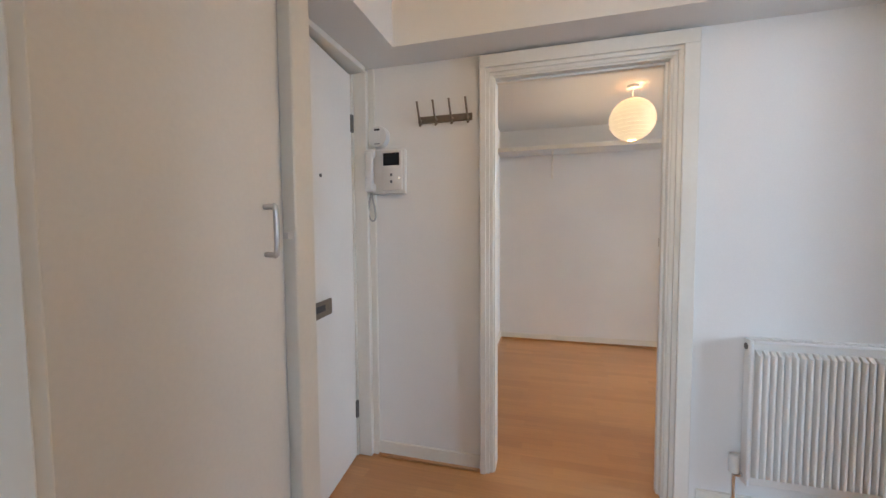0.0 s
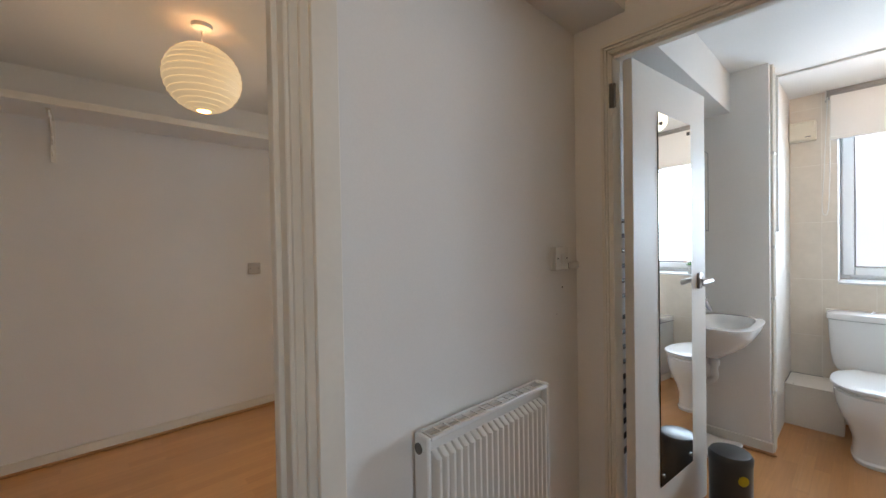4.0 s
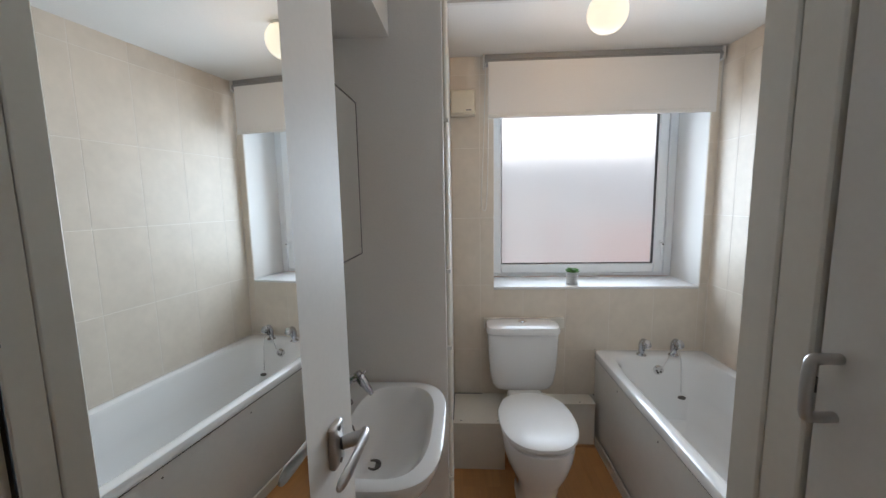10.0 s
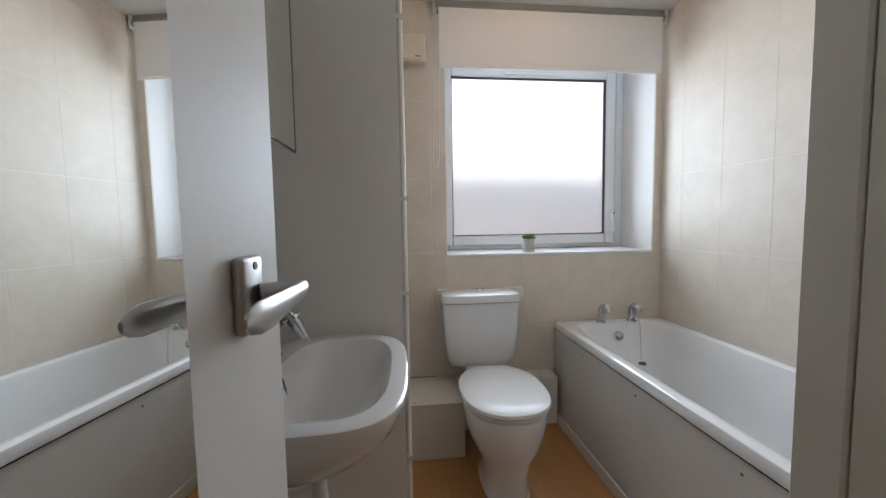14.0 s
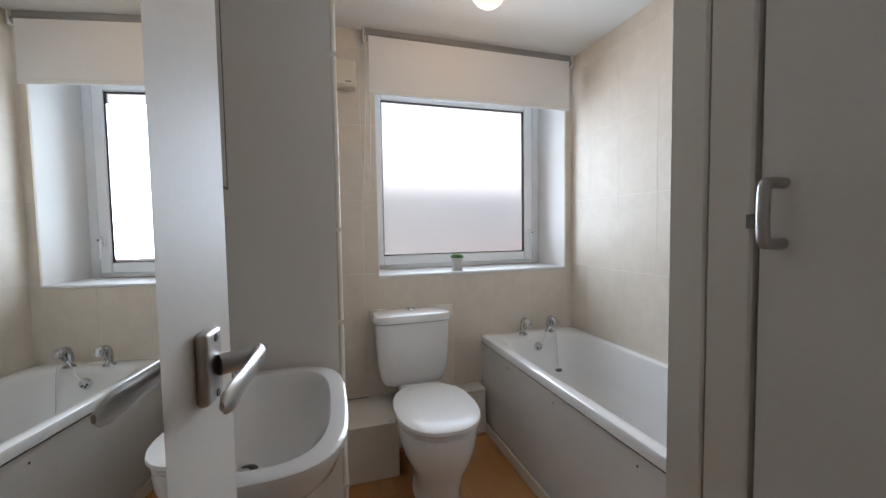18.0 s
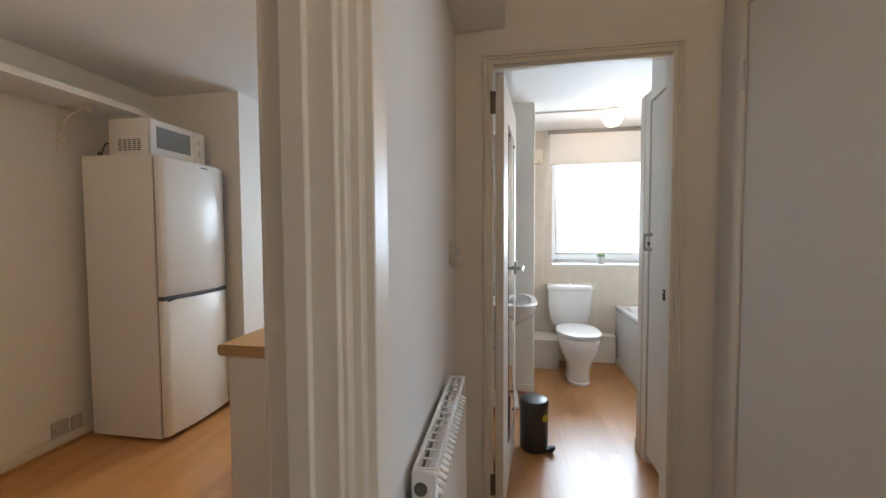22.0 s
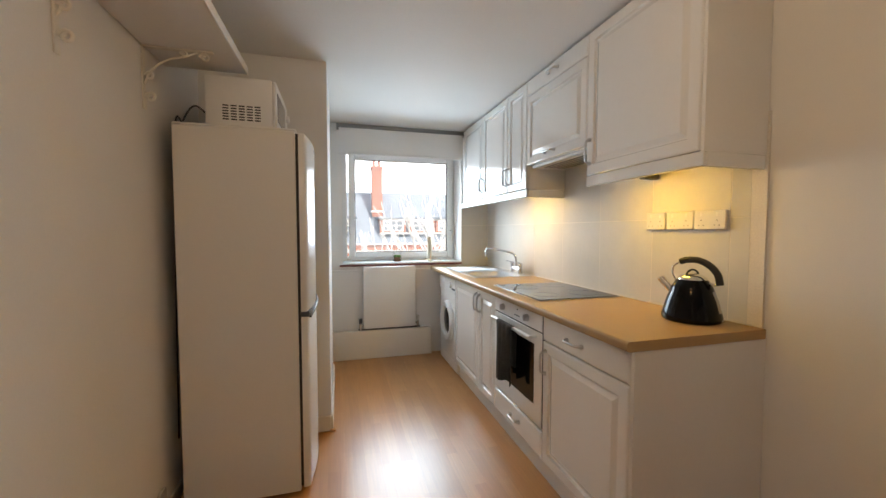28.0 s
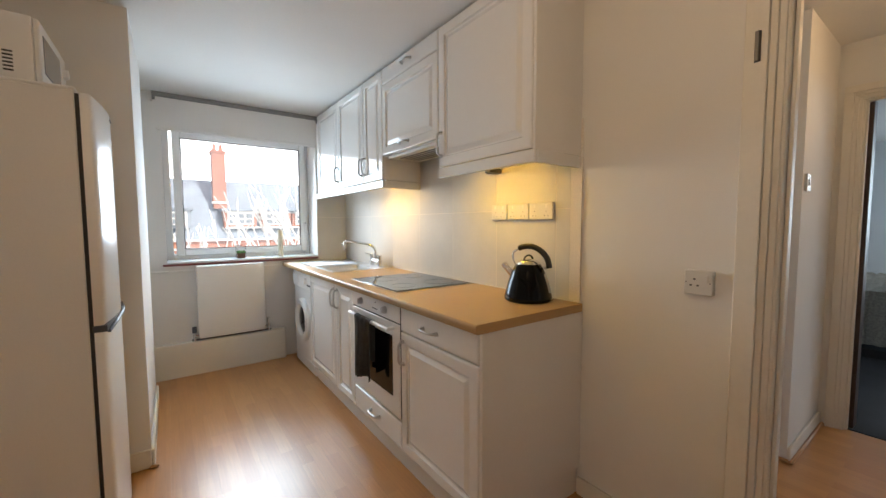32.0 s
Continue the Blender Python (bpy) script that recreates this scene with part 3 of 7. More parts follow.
def intercom():
    y = HALL_N
    r = thing("door_entry_phone", "white video door entry phone with small dark screen", "intercom", (-0.86, y, 1.44))
    part("base", slab(-0.955, -0.772, y - 0.032, y, 1.445, 1.675, bevel=0.008, segments=2), PLASTIC, r)
    part("front_panel", slab(-0.898, -0.785, y - 0.044, y - 0.03, 1.462, 1.668, bevel=0.006, segments=2), PLASTIC, r)
    part("screen", slab(-0.888, -0.798, y - 0.0465, y - 0.043, 1.59, 1.655, bevel=0.001), BLACK_GLASS, r, "dark grey screen")
    bm = slab(-0.992, -0.935, y - 0.062, y - 0.024, 1.455, 1.50, bevel=0.014, segments=3)
    box(bm, -0.992, -0.935, y - 0.062, y - 0.024, 1.63, 1.678, bevel=0.014, segments=3)
    box(bm, -0.985, -0.942, y - 0.066, y - 0.04, 1.47, 1.665, bevel=0.01, segments=3)
    part("handset", bm, PLASTIC, r, "white plastic handset")
    for z in (1.535, 1.50):
        part("button", slab(-0.85, -0.838, y - 0.047, y - 0.043, z, z + 0.014, bevel=0.001), GREY_PLASTIC, r)
    part("indicator", rod(bmesh.new(), (-0.80, y - 0.043, 1.525), (-0.80, y - 0.0465, 1.525), 0.003, 10), OPAL, r, "small lit indicator")
    pts = []
    for i in range(17):
        a = i / 16
        pts.append((-0.965 + 0.026 * math.sin(2 * math.pi * a) * (0.6 + 0.4 * a), y - 0.022 - 0.008 * math.cos(a * 6), 1.45 - 0.145 * math.sin(math.pi * a)))
    part("cord", tube(bmesh.new(), pts, 0.0055, 8, 2), CORD, r, "curly pale cord")
    s = thing("alarm_sounder", "round white plastic alarm unit on the wall", "alarm", (-0.93, y, 1.70))
    part("body", rod(bmesh.new(), (-0.925, y, 1.745), (-0.925, y - 0.035, 1.745), 0.058, 32, 0.052), PLASTIC, s)
    part("window", slab(-0.94, -0.91, y - 0.037, y - 0.034, 1.775, 1.785), BLACK_PLASTIC, s)
    part("grille", slab(-0.94, -0.91, y - 0.037, y - 0.034, 1.705, 1.709), GREY_PLASTIC, s)
    part("badge", slab(-0.942, -0.912, y - 0.0375, y - 0.034, 1.735, 1.765), PLASTIC, s)
    for ob in (r, s):
        ob.location += Vector((0.026, 0, -0.014))


intercom()


def light_switch(name, place, w, h, label, normal, screws=True, rocker=True, back=0.006, mat=None):
    """A wall plate facing -y ('s'), +y ('n') or -x ('w')."""
    x, y, z = place
    r = thing(name, label, "switch", place)
    d = {"s": (0, -1), "n": (0, 1), "w": (-1, 0)}[normal]

    def plate(nm, a0, a1, z0, z1, t0, t1, made_of, bevel=0.0):
        if d[0]:
            c = sorted((x + d[0] * t0, x + d[0] * t1))
            part(nm, slab(c[0], c[1], y + a0, y + a1, z + z0, z + z1, bevel=bevel), made_of, r)
        else:
            c = sorted((y + d[1] * t0, y + d[1] * t1))
            part(nm, slab(x + a0, x + a1, c[0], c[1], z + z0, z + z1, bevel=bevel), made_of, r)

    plate("pattress", -w / 2, w / 2, -h / 2, h / 2, 0, back, mat or PLASTIC, 0.004)
    t0 = back
    plate("plate", -w / 2, w / 2, -h / 2, h / 2, t0, t0 + 0.008, mat or PLASTIC, 0.003)
    if rocker:
        plate("rocker", -0.012, 0.012, -0.018, 0.018, t0 + 0.008, t0 + 0.0125, PLASTIC, 0.002)
    if screws:
        for s in (-1, 1):
            plate("screw", s * 0.03 - 0.003, s * 0.03 + 0.003, -0.003, 0.003, t0 + 0.008, t0 + 0.0092, DARK_STEEL)
    return r, plate


sw, plate = light_switch("light_switch", (1.470, HALL_N, 1.197), 0.088, 0.088, "white light switch with door snib beside it", "s", back=0.02)
part("pattress", slab(1.5215, 1.597, HALL_N - 0.028, HALL_N, 1.154, 1.181, bevel=0.003), PLASTIC, sw)
part("sensor_end", slab(1.519, 1.522, HALL_N - 0.024, HALL_N - 0.006, 1.157, 1.177), BLACK_PLASTIC, sw)


def panel_radiator(name, label, x0, x1, y_back, y_front, z0, z1, ribs):
    """A convector radiator on a wall facing -y."""
    r = thing(name, label, "radiator", ((x0 + x1) / 2, y_back, 0))
    bm = bmesh.new()
    box(bm, x0 + 0.012, x1 - 0.012, y_front + 0.026, y_front + 0.034, z0, z1 - 0.006, bevel=0.003)
    part("front_panel", bm, DOOR_PAINT, r)
    part("back_panel", slab(x0 + 0.012, x1 - 0.012, y_back - 0.03, y_back - 0.018, z0, z1 - 0.006, bevel=0.004), APPLIANCE, r)
    step = (x1 - x0 - 0.05) / ribs
    for i in range(ribs):
        xc = x0 + 0.025 + (i + 0.5) * step
        a = step * 0.39
        bm = bmesh.new()
        zs = (z0 + 0.035, z0 + 0.05, z1 - 0.062, z1 - 0.047)
        loops = []
        for z, k in zip(zs, (0.2, 1, 1, 0.2)):
            loops.append([(xc - a, y_front + 0.027, z), (xc - a * 0.85, y_front + 0.027 - 0.026 * k, z), (xc - a * 0.35, y_front + 0.027 - 0.032 * k, z), (xc + a * 0.35, y_front + 0.027 - 0.032 * k, z), (xc + a * 0.85, y_front + 0.027 - 0.026 * k, z), (xc + a, y_front + 0.027, z)])
        loft(bm, loops)
        part("rib", bm, DOOR_PAINT, r)
    for xa, xb in ((x0, x0 + 0.014), (x1 - 0.014, x1)):
        part("side_cover", slab(xa, xb, y_front + 0.002, y_back - 0.016, z0 + 0.004, z1, bevel=0.004), APPLIANCE, r)
    part("top_edge", slab(x0 + 0.014, x1 - 0.014, y_front + 0.002, y_front + 0.012, z1 - 0.012, z1, bevel=0.002), APPLIANCE, r)
    part("top_edge", slab(x0 + 0.014, x1 - 0.014, y_back - 0.026, y_back - 0.016, z1 - 0.012, z1, bevel=0.002), APPLIANCE, r)
    n = int((x1 - x0) / 0.034)
    for i in range(n):
        xc = x0 + 0.02 + i * (x1 - x0 - 0.04) / (n - 1)
        part("grille_bar", slab(xc - 0.002, xc + 0.002, y_front + 0.011, y_back - 0.025, z1 - 0.005, z1 - 0.002), APPLIANCE, r)
    # solid black slab stands in for the shade seen down through the grille
    part("shadow_fin", slab(x0 + 0.03, x1 - 0.03, y_front + 0.0345, y_back - 0.031, z0 + 0.03, z1 - 0.045), BLACK_PLASTIC, r, "black slab for the shade between the radiator panels")
    part("end_plug", rod(bmesh.new(), (x0 - 0.003, (y_front + y_back) / 2, z1 - 0.035), (x0 + 0.002, (y_front + y_back) / 2, z1 - 0.035), 0.014, 16), DARK_STEEL, r)
    for x, s, mat in ((x0, -1, PLASTIC), (x1, 1, CHROME)):
        ym = (y_front + y_back) / 2
        bm = rod(bmesh.new(), (x, ym, z0 + 0.035), (x + s * 0.035, ym, z0 + 0.035), 0.011, 12)
        rod(bm, (x + s * 0.03, ym, 0.0), (x + s * 0.03, ym, z0 + 0.05), 0.0075, 12)
        v = part("valve", bm, CHROME, r, "chrome radiator valve")
        part("valve_cap", lathe(bmesh.new(), [(0.001, 0), (0.02, 0.0), (0.021, 0.045), (0.017, 0.075), (0.001, 0.08)], (x + s * 0.03, ym, z0 + 0.045), 16) if s < 0 else rod(bmesh.new(), (x + s * 0.03, ym, z0 + 0.05), (x + s * 0.03, ym, z0 + 0.085), 0.012, 14), PLASTIC, v, "white valve head")
    return r


hall_wall = bpy.data.objects["wall_hall_north"]
for x, z, q in ((1.515, 1.084, 0.0035), (1.473, 0.985, 0.0018)):
    part("screw_hole", rod(bmesh.new(), (x, HALL_N + 0.001, z), (x, HALL_N - 0.0012, z), q, 8), DARK_STEEL, hall_wall)
panel_radiator("hall_radiator", "white ribbed panel radiator on the hall wall", 0.772, 1.310, HALL_N, 1.885, 0.155, 0.783, 20)

# cupboard in the hall block, facing north
c2 = thing("hall_cupboard_door", "flush white painted hall cupboard door in a frame", "door", (1.15, BLOCK_Y, 0))
part("door_leaf", slab(0.783, 1.436, BLOCK_Y + 0.002, BLOCK_Y + 0.024, 0.03, 2.0, bevel=0.002), DOOR_PAINT, c2)
for x0, x1 in ((0.713, 0.777), (1.442, 1.486)):
    part("frame_post", slab(x0, x1, BLOCK_Y + 0.001, BLOCK_Y + 0.03, 0, 2.075, bevel=0.004), GLOSS, c2)
part("frame_head", slab(0.777, 1.442, BLOCK_Y + 0.001, BLOCK_Y + 0.03, 2.008, 2.075, bevel=0.004), GLOSS, c2)
part("handle", d_handle(bmesh.new(), (0.84, BLOCK_Y + 0.024, 1.01), (0.84, BLOCK_Y + 0.024, 1.10), (0, 1, 0)), SATIN, c2, "satin metal D-shaped pull handle")
hinge(c2, (1.439, BLOCK_Y + 0.03, 1.78), "y", PLASTIC)
hinge(c2, (1.439, BLOCK_Y + 0.03, 0.25), "y", PLASTIC)
part("catch", slab(0.771, 0.787, BLOCK_Y + 0.02, BLOCK_Y + 0.034, 1.04, 1.06), DARK_STEEL, c2)
light_switch("room_thermostat", (BLOCK_X, 0.895, 1.47), 0.07, 0.09, "small white plastic control box on the wall", "w", False)


def paper_globe(name, centre, r, label):
    x, y, z = centre
    t = thing(name, label, "pendant lamp", (x, y, CEIL))
    part("ceiling_rose", lathe(bmesh.new(), [(0.001, 0), (0.046, 0), (0.042, -0.018), (0.012, -0.026), (0.001, -0.026)], (x, y, CEIL), 24), PLASTIC, t)
    part("cord", rod(bmesh.new(), (x, y, z + r * 0.8), (x, y, CEIL - 0.02), 0.003, 8), PLASTIC, t)
    prof = []
    for i in range(45):
        a = math.pi * (0.06 + 0.88 * i / 44)
        rr = r * math.sin(a) * (1.0 - 0.012 * (i % 3 == 0))
        prof.append((rr, -r * 0.96 * math.cos(a)))
    bm = bmesh.new()
    sides = 40
    rings = [[bm.verts.new((x + q * math.cos(2 * math.pi * k / sides), y + q * math.sin(2 * math.pi * k / sides), z + h)) for k in range(sides)] for q, h in prof]
    for a, b in zip(rings, rings[1:]):
        for k in range(sides):
            bm.faces.new((a[k], a[(k + 1) % sides], b[(k + 1) % sides], b[k]))
    shade = part("paper_shade", bm, PAPER, t, "glowing white paper globe shade")
    shade.visible_shadow = False
    for q, h in prof[2:-2:3]:
        bm = tube(bmesh.new(), [(x + (q + 0.0012) * math.cos(k * math.pi / 12), y + (q + 0.0012) * math.sin(k * math.pi / 12), z + h) for k in range(25)], 0.0012, 5, 1)
        w = part("wire_rib", bm, PAPER_RIB, t)
        w.visible_shadow = False
    part("bulb", lathe(bmesh.new(), [(0.001, -0.05), (0.022, -0.04), (0.03, -0.015), (0.026, 0.01), (0.013, 0.035), (0.013, 0.07)], (x, y, z + 0.02), 16), BULB, t, "lit bulb").visible_shadow = False
    return t


PAPER_RIB = glow("paper_lamp_rib", (0.85, 0.58, 0.28), 0.9)
BULB = glow("lit_bulb", (1.0, 0.85, 0.55), 6.0)
paper_globe("paper_pendant_lamp", (0.573, 3.28, 2.062), 0.163, "round white paper globe pendant lamp, lit")
paper_globe("paper_pendant_lamp", (0.075, 1.14, 2.125), 0.145, "round white paper globe pendant lamp, lit")

# ---- bedroom, seen through the hall ----
bed = thing("bed", "double bed with dark base and pale mattress", "bed", (-0.2, -2.7, 0))
NAVY = material("dark_blue_grey_upholstery", (0.028, 0.036, 0.046), 0.8, grain=0.15, grain_scale=120)
part("plinth", slab(-1.44, 1.2, -3.4, -1.70, 0.0, 0.095, bevel=0.006), BLACK_PLASTIC, bed)
part("base", slab(-1.5, 1.24, -3.45, -1.64, 0.095, 0.30, bevel=0.012, segments=2), NAVY, bed, "dark blue-grey upholstered bed base")
part("base_rail", slab(-1.5, 1.24, -3.45, -1.635, 0.301, 0.34, bevel=0.006), BLACK_PLASTIC, bed, "black rail under the mattress")
part("mattress", slab(-1.5, 1.24, -3.45, -1.64, 0.342, 0.61, bevel=0.04, segments=3), FABRIC, bed)


def soft_sheet(x0, x1, y0, y1, z, drop, mat, name, label, seed, ripple=0.02, nx=60, ny=40, fine=1.0):
    """Cloth over the bed that hangs down its front side."""
    rnd = random.Random(seed)
    ph = [rnd.uniform(0, 6) for _ in range(6)]
    bm = bmesh.new()
    grid = []
    total = (y1 - y0) + drop
    for i in range(nx + 1):
        row = []
        x = x0 + (x1 - x0) * i / nx
        for j in range(ny + 1):
            s = total * j / ny
            w = ripple * (math.sin(x * 23 * fine + ph[0] + s * 3) * 0.5 + math.sin(x * 41 * fine + ph[1] - s * 7) * 0.3 + math.sin(s * 19 + ph[2] + x * 5) * 0.4)
            if s < y1 - y0:
                p = (x, y0 + s, z + w)
            else:
                p = (x + w * 0.5, y1 + 0.02 + abs(w) * 0.8, z - (s - (y1 - y0)) + w * 0.2)
            row.append(bm.verts.new(p))
        grid.append(row)
    for i in range(nx):
        for j in range(ny):
            bm.faces.new((grid[i][j], grid[i + 1][j], grid[i + 1][j + 1], grid[i][j + 1]))
    bmesh.ops.solidify(bm, geom=bm.faces[:], thickness=0.012)
    return single(name, bm, mat, label, "bedding")


THROW = material("grey_knitted_throw", (0.42, 0.40, 0.345), 0.9, grain=0.35, grain_scale=60, bump=0.5)
LINEN = material("white_linen", (0.78, 0.79, 0.80), 0.8, grain=0.02, grain_scale=90, stain=0.03)
soft_sheet(0.285, 1.27, -3.4, -1.625, 0.648, 0.50, THROW, "throw", "textured grey knitted throw over the bed end", 3, 0.018, 120, 60, 2.6)
soft_sheet(-1.48, 0.272, -3.4, -1.625, 0.635, 0.23, LINEN, "duvet", "crumpled white duvet on the bed", 5, 0.03, 60, 50)

# ---- bathroom ----
def bathroom_door():
    """The open door, built along x from its hinge and then swung into place; its mirror faces the bath."""
    w, h, t = 0.684, 1.948, 0.036
    r = thing("door_bathroom", "flush white bathroom door standing open, mirror on it", "door")
    r["kind"] = "structure"
    part("door_leaf", slab(0, w, 0, t, 0.012, h, bevel=0.002), DOOR_PAINT, r)
    m = part("mirror", slab(0.200, 0.514, -0.0035, -0.0005, 0.238, 1.78, bevel=0.001), MIRROR, r, "tall frameless wall mirror screwed to the door")
    part("mirror_edge", slab(0.1990, 0.1999, -0.0035, 0, 0.238, 1.78), BLACK_GLASS, m)
    for x in (0.224, 0.490):
        for z in (0.278, 1.738):
            part("mirror_screw", rod(bmesh.new(), (x, -0.0035, z), (x, -0.008, z), 0.008, 14), DARK_STEEL, m, "dark mirror screw cap")
    for s, y0 in ((-1, 0.0), (1, t)):
        yo = y0 + s * 0.013
        pl = part("handle_plate", slab(0.579, 0.621, min(y0, yo), max(y0, yo), 1.028, 1.104, bevel=0.006, segments=3), SATIN, r, "satin nickel handle plate")
        for z in (1.094, 1.036):
            part("plate_screw", rod(bmesh.new(), (0.602, yo, z), (0.602, yo + s * 0.001, z), 0.0042, 10), DARK_STEEL, pl)
        bm = rod(bmesh.new(), (0.606, yo, 1.064), (0.630, yo + s * 0.030, 1.064), 0.0115, 20)
        loops = []
        for u, hw, ht, off, z in ((0.645, 0.004, 0.004, 0.029, 1.066), (0.641, 0.009, 0.008, 0.030, 1.066), (0.630, 0.011, 0.009, 0.032, 1.065), (0.612, 0.0105, 0.007, 0.034, 1.064), (0.584, 0.0115, 0.0055, 0.036, 1.062), (0.552, 0.0135, 0.005, 0.037, 1.060), (0.528, 0.0135, 0.0045, 0.037, 1.060), (0.515, 0.010, 0.004, 0.036, 1.060), (0.508, 0.004, 0.002, 0.036, 1.060)):
            loops.append([(u, yo + s * (off + ht * math.cos(2 * math.pi * k / 14)), z + hw * math.sin(2 * math.pi * k / 14)) for k in range(14)])
        loft(bm, loops)
        part("lever", bm, SATIN, r, "satin nickel lever handle")
    part("latch", slab(w - 0.001, w + 0.002, t / 2 - 0.011, t / 2 + 0.011, 1.02, 1.10), SATIN, r)
    part("edge_strip", slab(w - 0.0005, w + 0.001, 0.004, t - 0.004, 0.03, h - 0.02), DOOR_PAINT, r)
    r.matrix_world = pose(1.689, 1.759, 0, 0, 0, -5.6)
    return r


bathroom_door()

# cupboard front beside the door
bc = thing("bathroom_cupboard_door", "tall white bathroom cupboard door with D-handle", "door", (2.1, 0.945, 0))
part("door_leaf", slab(1.90, 2.226, 0.949, 0.990, 0.05, 1.955, bevel=0.002), DOOR_PAINT, bc)
part("frame_post", slab(1.70, 1.893, 0.947, 0.996, 0, 2.02, bevel=0.003), GLOSS, bc)
part("frame_post", slab(2.232, 2.2995, 0.947, 0.996, 0, 2.02, bevel=0.004), GLOSS, bc)
part("frame_post", slab(2.3005, 2.368, 0.947, 0.9985, 0, 2.02, bevel=0.004), GLOSS, bc)
part("frame_head", slab(1.893, 2.232, 0.947, 0.996, 1.963, 2.02, bevel=0.003), GLOSS, bc)
part("handle", d_handle(bmesh.new(), (2.197, 0.990, 1.177), (2.197, 0.990, 1.257), (0, 1, 0), 0.037), SATIN, bc, "satin metal D-shaped pull handle")
part("catch", slab(2.224, 2.238, 0.985, 0.999, 1.197, 1.217), DARK_STEEL, bc)
part("skirting_end", slab(2.348, 2.382, 0.945, 1.002, 0, 0.07, bevel=0.004), GLOSS, bc)


def window(name, hole, pane_y, pane_z, x_pane, label, pane_mat, handle_low, vent):
    """A uPVC window in the outer wall, with its sash, glass and sill."""
    y0, y1, z0, z1 = hole
    r = thing(name, label, "window", (x_pane, (y0 + y1) / 2, z0))
    r["kind"] = "structure"
    xf = x_pane - 0.035

    def ring(nm, ya, yb, za, zb, w, xa, xb, mat, bevel=0.004):
        part(nm, slab(xa, xb, ya, ya + w, za, zb, bevel=bevel), mat, r)
        part(nm, slab(xa, xb, yb - w, yb, za, zb, bevel=bevel), mat, r)
        part(nm, slab(xa, xb, ya + w, yb - w, za, za + w, bevel=bevel), mat, r)
        part(nm, slab(xa, xb, ya + w, yb - w, zb - w, zb, bevel=bevel), mat, r)

    ring("frame", y0, y1, z0 + 0.012, z1, 0.05, xf + 0.02, xf + 0.09, UPVC)
    gy0, gy1, gz0, gz1 = pane_y[0], pane_y[1], pane_z[0], pane_z[1]
    ring("sash", gy0 - 0.066, gy1 + 0.066, gz0 - 0.066, gz1 + 0.066, 0.062, xf, xf + 0.06, UPVC, 0.006)
    ring("gasket", gy0 - 0.004, gy1 + 0.004, gz0 - 0.004, gz1 + 0.004, 0.006, xf + 0.012, xf + 0.03, RUBBER, 0.0)
    p = part("pane", slab(x_pane - 0.004, x_pane + 0.004, gy0 - 0.004, gy1 + 0.004, gz0 - 0.004, gz1 + 0.004), pane_mat, r)
    p.visible_shadow = False
    part("sill", slab(OUT0 - 0.012, xf + 0.02, y0 + 0.001, y1 - 0.001, z0 - 0.004, z0 + 0.012, bevel=0.004), UPVC, r, "white window sill board")
    hy = gy0 - 0.038
    bm = slab(xf - 0.010, xf, hy - 0.012, hy + 0.012, handle_low, handle_low + 0.06, bevel=0.004)
    rod(bm, (xf - 0.008, hy, handle_low + 0.04), (xf - 0.032, hy, handle_low + 0.04), 0.008, 12)
    box(bm, xf - 0.042, xf - 0.028, hy - 0.008, hy + 0.008, handle_low - 0.07, handle_low + 0.052, bevel=0.004)
    hd = part("handle", bm, UPVC, r, "white window handle")
    part("key_button", rod(bmesh.new(), (xf - 0.042, hy, handle_low + 0.04), (xf - 0.045, hy, handle_low + 0.04), 0.006, 12), DARK_STEEL, hd)
    if vent:
        part("trickle_vent", slab(xf - 0.016, xf, gy0 + 0.3, gy0 + 0.66, gz1 + 0.012, gz1 + 0.035, bevel=0.004), UPVC, r)
    part("restrictor", slab(xf - 0.012, xf + 0.002, gy0 + 0.12, gy0 + 0.26, z0 + 0.03, z0 + 0.037), UPVC, r)
    return r


window("window_bathroom", BWIN, (0.233, 1.221), (1.043, 2.006), 4.283, "white plastic window with frosted glass", FROSTED, 1.13, True)
window("window_kitchen", KWIN, (2.45, 3.448), (1.053, 2.02), 4.25, "white plastic window with clear glass", CLEAR, 1.24, False)


def roller_blind(name, y0, y1, x, z_top, z_low, label, cord_y):
    r = thing(name, label, "roller blind", (x, (y0 + y1) / 2, z_low))
    part("roller", rod(bmesh.new(), (x, y0 - 0.02, z_top - 0.022), (x, y1 + 0.02, z_top - 0.022), 0.02, 20), ROLLER, r, "grey roller tube")
    part("head_rail", slab(x - 0.006, x + 0.026, y0 - 0.025, y1 + 0.025, z_top - 0.006, z_top + 0.022), ROLLER, r)
    part("cloth", slab(x - 0.021, x - 0.0195, y0, y1, z_low, z_top - 0.022), FABRIC, r)
    part("bottom_bar", slab(x - 0.0255, x - 0.015, y0, y1, z_low, z_low + 0.022, bevel=0.003), FABRIC, r)
    for y in (y0 - 0.024, y1 + 0.024):
        part("bracket", slab(x - 0.024, x + 0.026, y - 0.004, y + 0.004, z_top - 0.05, z_top + 0.02), PLASTIC, r)
    if cord_y is not None:
        zt = z_top - 0.03
        pts = [(x - 0.03, cord_y, zt), (x - 0.03, cord_y + 0.004, 1.7), (x - 0.03, cord_y + 0.012, 1.46), (x - 0.034, cord_y + 0.026, 1.41), (x - 0.038, cord_y + 0.042, 1.47), (x - 0.034, cord_y + 0.03, 1.75), (x - 0.03, cord_y + 0.014, zt)]
        part("cord", tube(bmesh.new(), pts, 0.0028, 6, 6), PLASTIC, r, "thin white pull cord")
    return r


